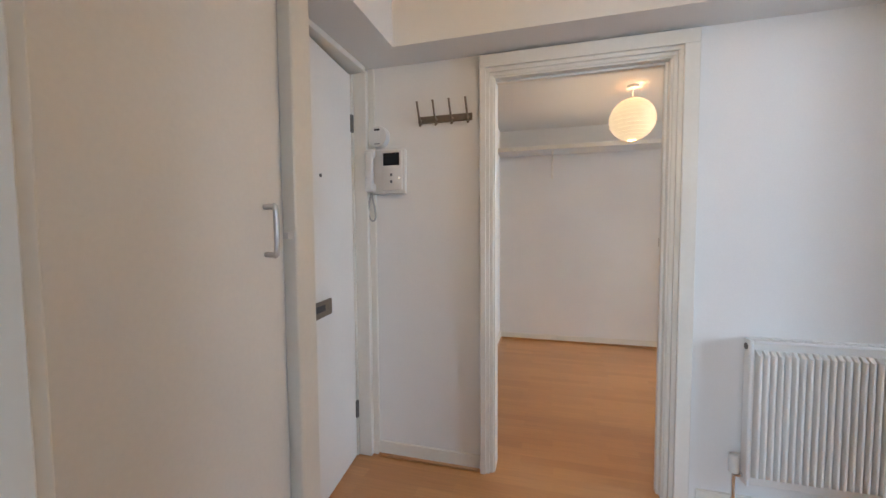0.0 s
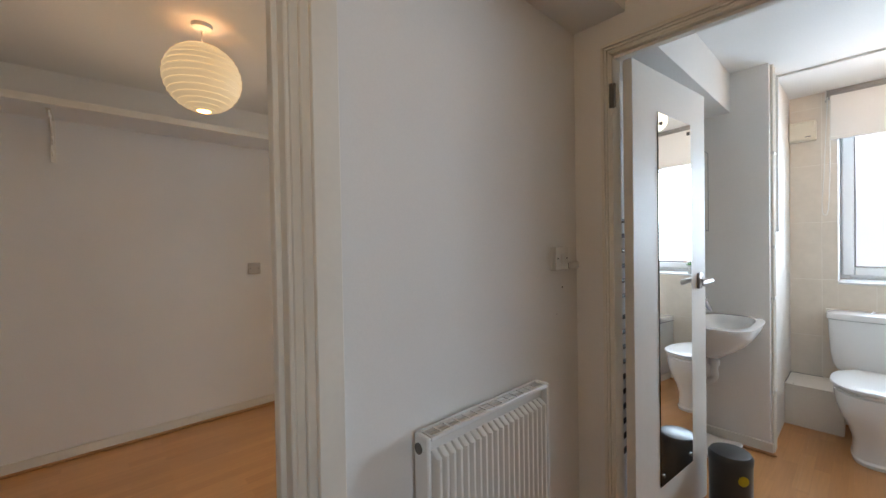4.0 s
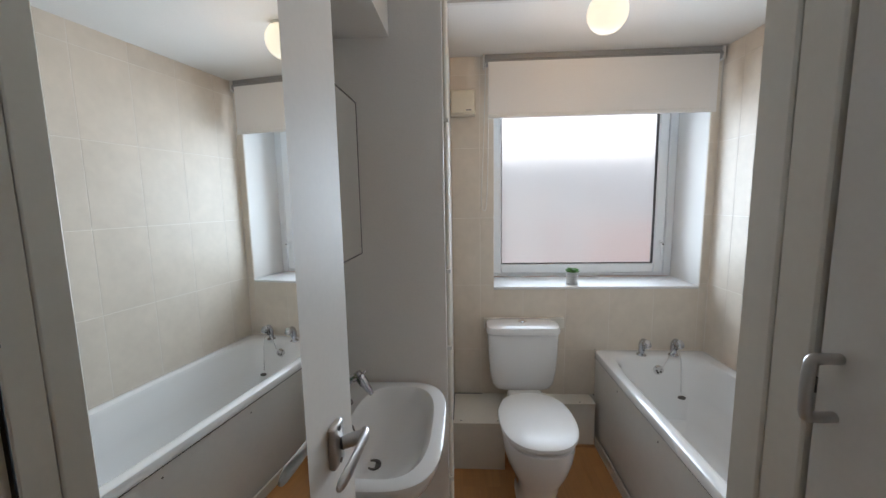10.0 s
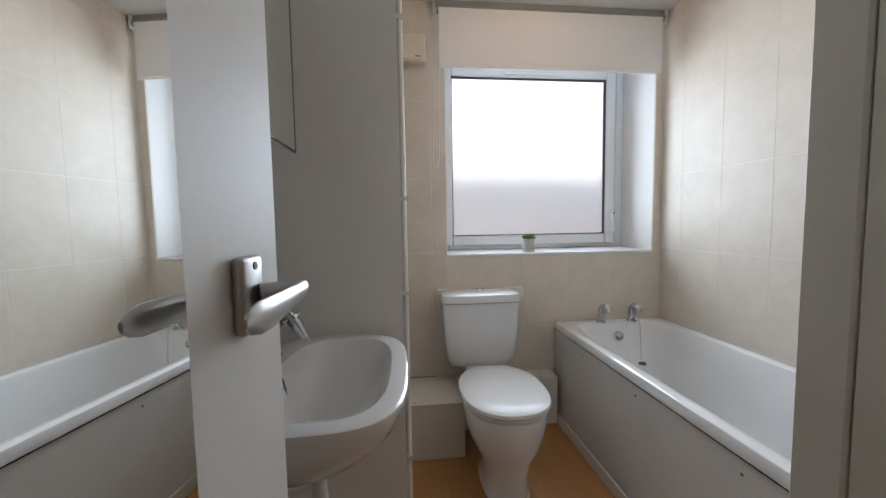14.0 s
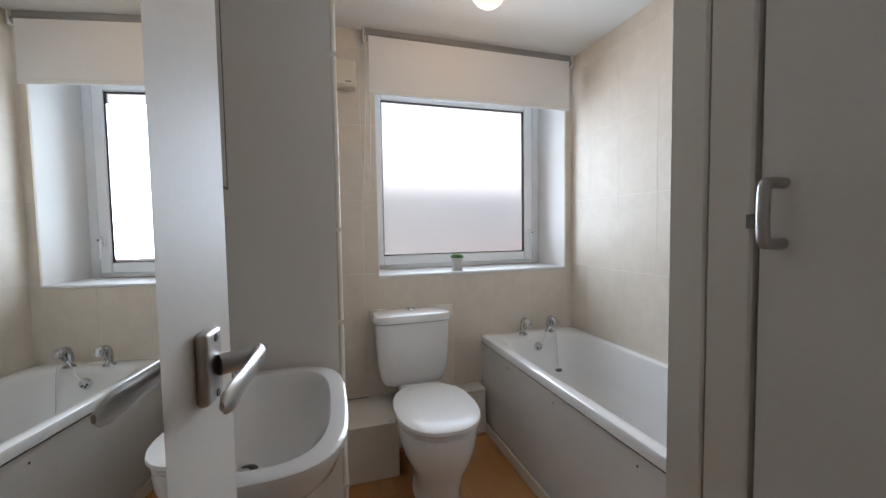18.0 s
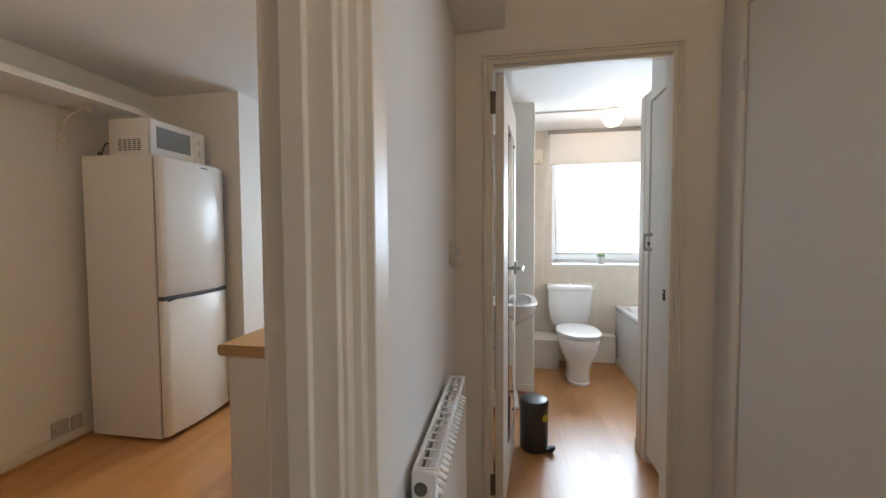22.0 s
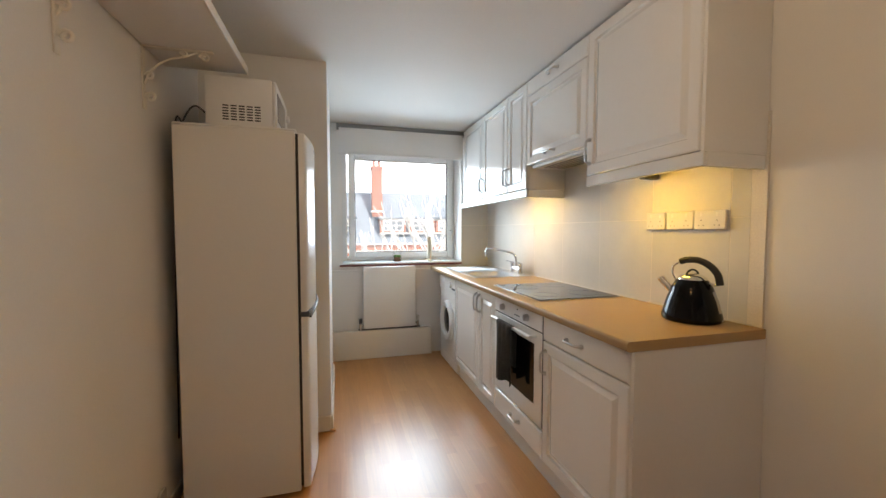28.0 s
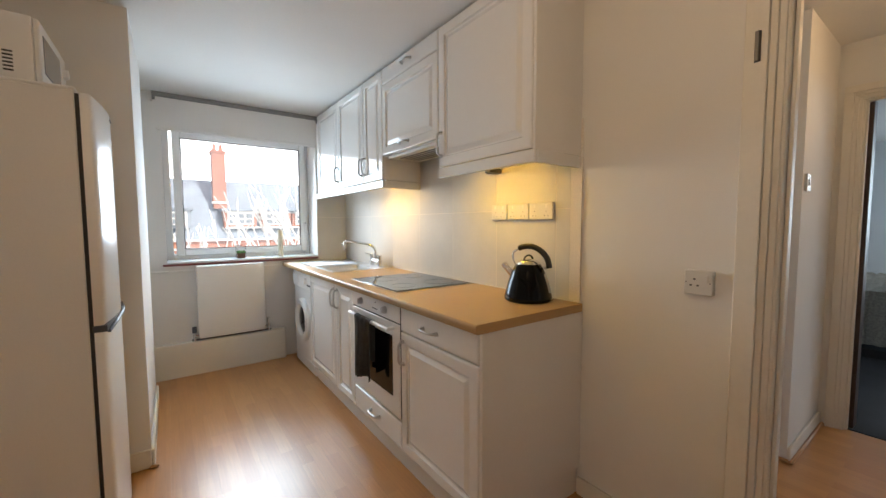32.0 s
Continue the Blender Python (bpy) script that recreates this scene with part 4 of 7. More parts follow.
roller_blind("roller_blind", 0.104, 1.330, OUT0 - 0.032, 2.245, 1.923, "white roller blind partly drawn over the window", 1.33)
roller_blind("roller_blind", 2.365, 3.610, OUT0 - 0.032, 2.29, 2.012, "white roller blind rolled up above the window", None)


def toilet():
    cx, cy = 3.40, 1.135
    r = thing("toilet", "white ceramic close-coupled toilet with closed lid", "toilet", (3.5, cy, 0))
    # pan: foot, waist, bowl
    loops = []
    for z, xf, xb, hw, p in ((0.0, 3.262, 3.62, 0.093, 2.6), (0.02, 3.258, 3.62, 0.097, 2.6), (0.03, 3.268, 3.62, 0.091, 2.6), (0.12, 3.268, 3.62, 0.092, 2.5), (0.19, 3.248, 3.63, 0.114, 2.4), (0.25, 3.216, 3.645, 0.144, 2.3), (0.31, 3.200, 3.66, 0.161, 2.3), (0.36, 3.195, 3.67, 0.168, 2.3), (0.385, 3.195, 3.67, 0.168, 2.3), (0.392, 3.205, 3.66, 0.158, 2.3)):
        loops.append(oval((xf + xb) / 2, cy, z, (xb - xf) / 2, hw, 40, p))
    part("pan", loft(bmesh.new(), loops), CERAMIC, r)
    part("pan_back", slab(3.60, 3.80, cy - 0.10, cy + 0.10, 0.26, 0.39, bevel=0.02, segments=3), CERAMIC, r)
    loops = [oval(3.432, cy, z, rx, ry, 44, 2.35) for z, rx, ry in ((0.394, 0.230, 0.166), (0.398, 0.237, 0.172), (0.407, 0.237, 0.172), (0.410, 0.230, 0.166))]
    part("seat", loft(bmesh.new(), loops), PLASTIC, r, "white toilet seat")
    loops = [oval(3.430, cy, z, rx, ry, 44, 2.35) for z, rx, ry in ((0.414, 0.238, 0.174), (0.418, 0.246, 0.181), (0.430, 0.244, 0.179), (0.437, 0.225, 0.162), (0.440, 0.17, 0.11))]
    part("lid", loft(bmesh.new(), loops), APPLIANCE, r, "glossy white closed toilet lid")
    for s in (-1, 1):
        part("lid_hinge", rod(bmesh.new(), (3.655, cy + s * 0.07 - 0.02, 0.425), (3.655, cy + s * 0.07 + 0.02, 0.425), 0.012, 14), PLASTIC, r)
    # cistern, rounded and narrower below
    loops = []
    for z, d, hw in ((0.375, 0.145, 0.145), (0.385, 0.155, 0.160), (0.42, 0.168, 0.178), (0.50, 0.178, 0.190), (0.60, 0.184, 0.196), (0.715, 0.188, 0.200)):
        loops.append(oval(OUT0 - 0.012 - d / 2, cy + 0.008, z, d / 2, hw, 44, 5.5))
    part("cistern", loft(bmesh.new(), loops), CERAMIC, r)
    loops = []
    for z, d, hw in ((0.718, 0.19, 0.2), (0.722, 0.204, 0.209), (0.742, 0.206, 0.210), (0.758, 0.196, 0.203), (0.768, 0.15, 0.17), (0.771, 0.06, 0.08)):
        loops.append(oval(OUT0 - 0.008 - 0.206 / 2, cy + 0.008, z, d / 2, hw, 44, 4.5))
    lid = part("cistern_lid", loft(bmesh.new(), loops), CERAMIC, r)
    part("flush_button", lathe(bmesh.new(), [(0.001, 0), (0.024, 0), (0.024, 0.004), (0.019, 0.007), (0.001, 0.007)], (OUT0 - 0.11, cy + 0.008, 0.769), 20), CHROME, lid, "chrome flush button")
    part("soil_pipe", rod(bmesh.new(), (3.60, cy, 0.17), (3.86, cy, 0.17), 0.05, 20), PLASTIC, r)
    return r


toilet()
single("backing_board", slab(OUT0 - 0.03, OUT0 - 0.001, 0.88, 1.358, 0.702, 0.764, bevel=0.002), GLOSS, "white painted timber strip behind the cistern", "board")
YELLOW = material("yellow_cloth", (0.6, 0.5, 0.02), 0.7, grain=0.1)
single("cleaning_block", slab(3.60, 3.645, 0.985, 1.025, 0.0, 0.045, bevel=0.006), YELLOW, "small yellow block behind the toilet", "cleaner")

pb = thing("pipe_boxing", "white painted pipe boxing behind the toilet", "boxing", (3.8, 1.1, 0))
part("box_side", slab(3.638, OUT0, 1.262, DUCT_Y - 0.001, 0, 0.262, bevel=0.002), GLOSS, pb)
part("box_top", slab(3.632, OUT0, 1.258, DUCT_Y - 0.001, 0.263, 0.275, bevel=0.002), GLOSS, pb)
part("box_side", slab(3.852, OUT0, 0.712, 1.262, 0, 0.262, bevel=0.002), GLOSS, pb)
part("box_top", slab(3.842, OUT0, 0.712, 1.258, 0.263, 0.275, bevel=0.002), GLOSS, pb)
part("dark_joint", slab(OUT0 - 0.0135, OUT0 - 0.0096, 1.37, DUCT_Y - 0.003, 0.2752, 0.2772), BLACK_PLASTIC, pb, "dark gap along the wall")
part("dark_joint", slab(3.66, OUT0 - 0.014, DUCT_Y - 0.0045, DUCT_Y - 0.0015, 0.2752, 0.2772), BLACK_PLASTIC, pb)
part("bead", slab(3.842, 3.852, 0.712, 1.262, 0, 0.014), BEECH, pb)
for x, y in ((3.655, 1.30), (3.655, 1.50), (3.86, 0.80), (3.86, 0.93)):
    part("screw", rod(bmesh.new(), (x, y, 0.275), (x, y, 0.2762), 0.004, 8), DARK_STEEL, pb)


def bath():
    x0, x1, y0, y1, zt = 2.403, OUT0 - 0.003, BATH_S + 0.006, 0.695, 0.560
    r = thing("bath", "white enamel bath with plain side panel", "bath", ((x0 + x1) / 2, (y0 + y1) / 2, 0))
    cx, cy, hx, hy = (x0 + x1) / 2, (y0 + y1) / 2, (x1 - x0) / 2, (y1 - y0) / 2
    loops = []
    for dz, ix, iy, p in ((-0.04, 0, 0, 40), (-0.012, 0, 0, 40), (-0.003, 0.004, 0.004, 36), (0.0, 0.012, 0.012, 30), (0.0, 0.05, 0.045, 9), (-0.006, 0.062, 0.055, 7), (-0.03, 0.075, 0.064, 6), (-0.20, 0.12, 0.085, 5.5), (-0.33, 0.17, 0.115, 5), (-0.372, 0.24, 0.16, 4.5), (-0.378, 0.4, 0.2, 4)):
        shift = -0.025 if 0.04 < ix < 0.3 else 0.0
        loops.append(oval(cx + shift, cy, zt + dz, hx - ix, hy - iy, 72, p))
    bm = loft(bmesh.new(), loops, cap=False)
    bm.faces.new([v for v in bm.verts][-72:])
    part("tub", bm, CERAMIC, r)
    part("side_panel", slab(x0, x1 - 0.006, y1 - 0.024, y1 - 0.010, 0.0, zt - 0.034, bevel=0.002), PANEL, r, "plain off-white bath side panel")
    # black strip stands in for the line of shade under the rim
    part("panel_seam", slab(x0, x1 - 0.01, y1 - 0.014, y1 - 0.005, zt - 0.048, zt - 0.0395), BLACK_PLASTIC, r, "black strip for the shade below the bath rim")
    for x in (2.75, 3.20, 3.62):
        part("panel_screw", rod(bmesh.new(), (x, y1 - 0.010, zt - 0.09), (x, y1 - 0.0085, zt - 0.09), 0.0045, 10), DARK_STEEL, r)
    part("corner_seal", slab(x1 - 0.006, x1 + 0.001, y1 - 0.010, y1 - 0.004, 0.27, zt + 0.012), BLACK_PLASTIC, r, "dark grimy corner seal")
    ov = part("overflow", rod(bmesh.new(), (3.846, 0.371, 0.492), (3.828, 0.371, 0.488), 0.026, 20), CHROME, r, "chrome overflow rose")
    for k in range(5):
        a = 2 * math.pi * k / 5
        part("overflow_hole", rod(bmesh.new(), (3.829, 0.371 + 0.013 * math.cos(a), 0.489 + 0.013 * math.sin(a)), (3.8265, 0.371 + 0.013 * math.cos(a), 0.488 + 0.013 * math.sin(a)), 0.005, 8), BLACK_PLASTIC, ov)
    pts = [(3.827, 0.371, 0.49), (3.832, 0.34, 0.525), (3.85, 0.295, 0.585), (3.845, 0.266, 0.60), (3.83, 0.255, 0.565), (3.822, 0.252, 0.48), (3.818, 0.25, 0.40), (3.815, 0.249, 0.352)]
    part("plug_chain", tube(bmesh.new(), pts, 0.0022, 6, 5), CHROME, r, "thin metal plug chain")
    part("plug", lathe(bmesh.new(), [(0.001, 0), (0.022, 0.0), (0.024, 0.008), (0.012, 0.014), (0.001, 0.014)], (3.812, 0.249, 0.335), 18), DARK_STEEL, r, "dark rubber bath plug")
    for y in (0.447, 0.267):
        bm = lathe(bmesh.new(), [(0.001, 0), (0.027, 0), (0.024, 0.006), (0.015, 0.012), (0.013, 0.03), (0.001, 0.031)], (3.885, y, zt), 18)
        tube(bm, [(3.885, y, zt + 0.02), (3.885, y, zt + 0.06), (3.868, y, zt + 0.088), (3.84, y, zt + 0.082), (3.822, y - 0.002, zt + 0.06)], 0.017, 14, 4)
        t = part("tap", bm, TAP_CHROME, r, "chrome pillar bath tap")
        bm = lathe(bmesh.new(), [(0.001, -0.05), (0.010, -0.05), (0.013, -0.02), (0.019, 0.0), (0.021, 0.016), (0.014, 0.024), (0.001, 0.025)], (0, 0, 0), 16)
        for k in range(4):
            a = math.pi / 4 + k * math.pi / 2
            rod(bm, (0.014 * math.cos(a), 0.014 * math.sin(a), 0.008), (0.027 * math.cos(a), 0.027 * math.sin(a), 0.008), 0.006, 8)
        bm.transform(pose(3.842, y - 0.004, zt + 0.078, 0, -35, 0))
        part("tap_head", bm, TAP_CHROME, t)
    return r


bath()


def pillar_tap(x, y, z, out=0.12):
    """A bent-neck tap with a four-lobed head, pouring towards -y."""
    r = thing("basin_tap", "chrome swan-neck basin tap", "tap", (x, y, z), "basin taps")
    bm = lathe(bmesh.new(), [(0.001, 0), (0.024, 0), (0.022, 0.006), (0.012, 0.012), (0.0115, 0.03), (0.001, 0.031)], (x, y, z), 18)
    tube(bm, [(x, y, z + 0.01), (x, y, z + 0.045), (x, y - out * 0.10, z + 0.076), (x, y - out * 0.30, z + 0.098), (x, y - out * 0.40, z + 0.101)], 0.010, 12, 5)
    part("neck", bm, TAP_CHROME, r)
    bm = lathe(bmesh.new(), [(0.001, -0.022), (0.012, -0.022), (0.016, 0.0), (0.017, 0.022), (0.013, 0.03), (0.011, 0.055), (0.008, 0.058), (0.008, 0.068), (0.001, 0.068)], (0, 0, 0), 16)
    for k in range(4):
        a = math.pi / 4 + k * math.pi / 2
        rod(bm, (0.012 * math.cos(a), 0.012 * math.sin(a), -0.006), (0.026 * math.cos(a), 0.026 * math.sin(a), -0.006), 0.0052, 8)
    bm.transform(pose(x, y - out * 0.44, z + 0.092, 148, 0, 0))
    part("spout", bm, TAP_CHROME, r)
    return r


def basin():
    cx, zt = 2.775, 0.80
    yb = BATH_N - 0.004
    r = thing("wash_basin", "white ceramic wall-hung wash basin", "basin", (cx, 1.77, 0.6))

    def ring(z, hx, y_front, y_back, n=44, p=3.0):
        return oval(cx, (y_front + y_back) / 2, z, hx, (y_back - y_front) / 2, n, p)

    loops = [ring(0.60, 0.10, 1.72, yb - 0.02), ring(0.62, 0.15, 1.68, yb - 0.005), ring(0.68, 0.215, 1.60, yb), ring(0.735, 0.255, 1.556, yb, p=3.4), ring(0.785, 0.275, 1.538, yb, p=3.6), ring(0.797, 0.274, 1.538, yb, p=3.6), ring(zt, 0.266, 1.546, yb - 0.004, p=3.6),
             ring(zt - 0.001, 0.235, 1.575, yb - 0.115, p=3.0), ring(zt - 0.008, 0.228, 1.582, yb - 0.122, p=3.0), ring(zt - 0.04, 0.212, 1.60, yb - 0.13, p=2.8), ring(zt - 0.10, 0.165, 1.64, yb - 0.15, p=2.5), ring(zt - 0.135, 0.09, 1.69, yb - 0.17, p=2.2), ring(zt - 0.142, 0.03, 1.735, yb - 0.20, p=2)]
    bm = loft(bmesh.new(), loops)
    part("bowl", bm, CERAMIC, r)
    part("waste", lathe(bmesh.new(), [(0.001, 0), (0.014, 0.0), (0.016, 0.004), (0.024, 0.005), (0.024, 0.001), (0.001, 0.0)], (cx, 1.762, zt - 0.141), 20), DARK_STEEL, r, "dark basin waste hole")
    part("overflow", slab(cx - 0.02, cx + 0.02, yb - 0.131, yb - 0.127, zt - 0.05, zt - 0.04, bevel=0.001), BLACK_PLASTIC, r)
    bm = tube(bmesh.new(), [(cx, 1.75, 0.63), (cx, 1.75, 0.53), (cx, 1.75, 0.47), (cx, 1.80, 0.44), (cx, 1.85, 0.46), (cx, 1.90, 0.47), (cx, BATH_N, 0.47)], 0.018, 14, 4)
    part("waste_trap", bm, PLASTIC, r, "white plastic waste trap")
    part("trap_nut", rod(bmesh.new(), (cx, 1.75, 0.545), (cx, 1.75, 0.575), 0.027, 12), PLASTIC, r)
    for dx in (-0.09, 0.09):
        part("supply_pipe", tube(bmesh.new(), [(cx + dx, 1.90, 0.66), (cx + dx, 1.90, 0.4), (cx + dx, 1.95, 0.15), (cx + dx, 1.95, 0.0)], 0.0075, 10, 4), CHROME, r)
    pts = [(cx + 0.0, yb - 0.065, zt + 0.003), (cx + 0.01, yb - 0.10, zt + 0.004), (cx + 0.015, yb - 0.125, zt - 0.02), (cx + 0.012, yb - 0.135, zt - 0.06)]
    part("plug_chain", tube(bmesh.new(), pts, 0.0025, 6, 5), DARK_STEEL, r)
    pillar_tap(cx + 0.115, yb - 0.075, zt - 0.002)
    pillar_tap(cx - 0.088, yb - 0.062, zt - 0.002)


basin()


def soap_pump():
    x, y, z = 2.812, 1.900, 0.799
    r = thing("soap_dispenser", "green transparent pump soap bottle on the basin", "soap bottle", (x, y, z))
    loops = []
    for h, hx, hy in ((0.0, 0.036, 0.024), (0.005, 0.042, 0.029), (0.07, 0.045, 0.030), (0.094, 0.043, 0.029), (0.108, 0.032, 0.023), (0.115, 0.018, 0.017), (0.119, 0.016, 0.016)):
        loops.append(oval(x, y, z + h, hx, hy, 32, 4))
    part("bottle", loft(bmesh.new(), loops), SOAP, r)
    part("label", slab(x - 0.022, x + 0.022, y - 0.0315, y - 0.0305, z + 0.035, z + 0.04), LABEL, r, "dark printed bars on the bottle")
    part("collar", lathe(bmesh.new(), [(0.001, 0), (0.018, 0), (0.018, 0.022), (0.001, 0.023)], (x, y, z + 0.119), 20), CHROME, r, "chrome pump collar")
    part("emblem", tube(bmesh.new(), [(x - 0.012 + 0.007 * math.cos(k * math.pi / 8), y - 0.0305, z + 0.058 + 0.007 * math.sin(k * math.pi / 8)) for k in range(17)], 0.0012, 6, 1), LABEL, r)
    bm = rod(bmesh.new(), (x, y, z + 0.140), (x, y, z + 0.159), 0.010, 14)
    box(bm, x - 0.012, x + 0.034, y - 0.009, y + 0.009, z + 0.157, z + 0.167, bevel=0.004)
    part("pump", bm, BLACK_PLASTIC, r, "black pump head")


SOAP = material("green_soap", (0.46, 0.72, 0.42), 0.05, coat=0.6)
SOAP.node_tree.nodes["Principled BSDF"].inputs["Transmission Weight"].default_value = 0.55
LABEL = material("dark_label", (0.05, 0.12, 0.06), 0.4)
soap_pump()

mc = thing("mirror_cabinet", "white wall cabinet with mirrored front over the basin", "cabinet", (2.75, 1.9, 1.31))
part("door_board", slab(2.602, 2.888, 1.803, 1.8115, 1.307, 1.771, bevel=0.001), GLOSS, mc)
part("body", slab(2.605, 2.885, 1.812, BATH_N, 1.315, 1.765, bevel=0.003), GLOSS, mc)
part("mirror_door", slab(2.606, 2.884, 1.7985, 1.8028, 1.311, 1.767, bevel=0.001), MIRROR, mc, "mirrored cabinet door")
for x0, x1, z0, z1 in ((2.6025, 2.6055, 1.307, 1.771), (2.8845, 2.8875, 1.307, 1.771), (2.6055, 2.8845, 1.3075, 1.3105), (2.6055, 2.8845, 1.7675, 1.7705)):
    part("mirror_edge", slab(x0, x1, 1.7975, 1.8029, z0, z1), DARK_STEEL, mc)
part("screw", rod(bmesh.new(), (2.80, 1.85, 1.315), (2.80, 1.85, 1.313), 0.006, 10), DARK_STEEL, mc)

ex = thing("extractor_fan", "cream plastic extractor fan box on the wall", "fan", (OUT0, 1.48, 1.95))
part("housing", slab(OUT0 - 0.07, OUT0, 1.400, 1.542, 1.944, 2.078, bevel=0.006, segments=2), CREAM, ex)
part("front_cover", slab(OUT0 - 0.082, OUT0 - 0.07, 1.406, 1.536, 1.950, 2.072, bevel=0.004), CREAM, ex)
part("badge", slab(OUT0 - 0.083, OUT0 - 0.0815, 1.425, 1.455, 1.963, 1.968), GREY_PLASTIC, ex)
cd = thing("cable_trunking", "white plastic cable trunking across the ceiling", "trunking", (3.3, 1.3, CEIL))
part("ceiling_run", slab(3.335, 3.355, 0.96, DUCT_Y, BCEIL - 0.013, BCEIL - 0.0005), PLASTIC, cd)
part("wall_run", slab(DUCT_X + 0.24, DUCT_X + 0.262, DUCT_Y - 0.014, DUCT_Y - 0.0005, 1.3, BCEIL - 0.013), PLASTIC, cd)
pp = thing("duct_pipes", "white painted pipes down the duct corner", "pipe", (DUCT_X + 0.05, DUCT_Y, 0))
for i, x in enumerate((DUCT_X + 0.05, DUCT_X + 0.10)):
    part("pipe", rod(bmesh.new(), (x, DUCT_Y - 0.009, 0), (x, DUCT_Y - 0.009, CEIL), 0.0085, 12), GLOSS, pp)
for z in (0.35, 0.9, 1.2, 1.75):
    part("clip", slab(DUCT_X + 0.037, DUCT_X + 0.115, DUCT_Y - 0.019, DUCT_Y - 0.0005, z, z + 0.014), PLASTIC, pp)

LX, LY = 3.344, 0.897
bl = thing("bathroom_ceiling_lamp", "opal glass globe ceiling lamp, lit", "ceiling lamp", (LX, LY, BCEIL))
part("base", lathe(bmesh.new(), [(0.001, 0), (0.05, 0), (0.05, -0.022), (0.044, -0.03), (0.001, -0.031)], (LX, LY, BCEIL), 28), PLASTIC, bl)
prof = [(0.001, -0.148)] + [(0.077 * math.sin(math.pi * i / 12), -0.071 - 0.077 * math.cos(math.pi * i / 12)) for i in range(1, 10)]
g = part("globe", lathe(bmesh.new(), prof, (LX, LY, BCEIL), 32), OPAL, bl, "glowing opal glass globe")
g.visible_shadow = False


def pedal_bin(x, y, r, h, name, label, mat):
    t = thing(name, label, "bin", (x, y, 0))
    part("body", lathe(bmesh.new(), [(0.001, 0), (r * 0.98, 0), (r, 0.01), (r, h - 0.045)], (x, y, 0), 36), mat, t)
    part("lid", lathe(bmesh.new(), [(r + 0.002, h - 0.046), (r + 0.003, h - 0.02), (r * 0.93, h - 0.006), (r * 0.6, h), (0.001, h)], (x, y, 0), 36), mat, t)
    bm = slab(r - 0.005, r + 0.035, -0.03, 0.03, 0.012, 0.026, bevel=0.006)
    box(bm, r + 0.02, r + 0.045, -0.022, 0.022, 0.016, 0.04, bevel=0.006)
    bm.transform(Matrix.Translation((x, y, 0)) @ pose(0, 0, 0, 0, 0, -120))
    part("pedal", bm, BLACK_PLASTIC, t)
    bm = rod(bmesh.new(), (r - 0.002, 0, h * 0.68), (r + 0.0015, 0, h * 0.68), 0.022, 20)
    bm.transform(Matrix.Translation((x, y, 0)) @ pose(0, 0, 0, 0, 0, -135))
    part("sticker", bm, YELLOW, t, "round yellow sticker")
    return t


DARK_BIN = material("charcoal_painted_metal", (0.045, 0.05, 0.055), 0.3, grain=0.03, grain_scale=80)
pedal_bin(2.30, 1.585, 0.082, 0.30, "pedal_bin", "charcoal metal pedal bin with yellow sticker", DARK_BIN)
sc = thing("bathroom_scales", "flat white bathroom scales against the wall", "scales", (2.86, 1.79, 0))
part("platform", slab(2.73, 3.01, 1.66, 1.93, 0.018, 0.042, bevel=0.01, segments=2), APPLIANCE, sc)
for x in (2.77, 2.97):
    for y in (1.70, 1.89):
        part("foot", rod(bmesh.new(), (x, y, 0), (x, y, 0.02), 0.016, 12), BLACK_PLASTIC, sc)
# black ladder towel rail behind the door
tr = thing("towel_radiator", "black ladder towel radiator behind the door", "towel rail", (2.05, BATH_N, 0.3))
for x in (1.812, 2.28):
    part("upright", rod(bmesh.new(), (x, BATH_N - 0.045, 0.25), (x, BATH_N - 0.045, 1.43), 0.014, 12), BLACK_PLASTIC, tr)
for i in range(16):
    z = 0.30 + i * 0.068 + (0.03 if i > 9 else 0)
    part("rung", rod(bmesh.new(), (1.812, BATH_N - 0.045, z), (2.28, BATH_N - 0.045, z), 0.010, 10), BLACK_PLASTIC, tr)
for x in (1.812, 2.28):
    for z in (0.45, 1.2):
        part("bracket", rod(bmesh.new(), (x, BATH_N - 0.045, z), (x, BATH_N, z), 0.008, 10), BLACK_PLASTIC, tr)


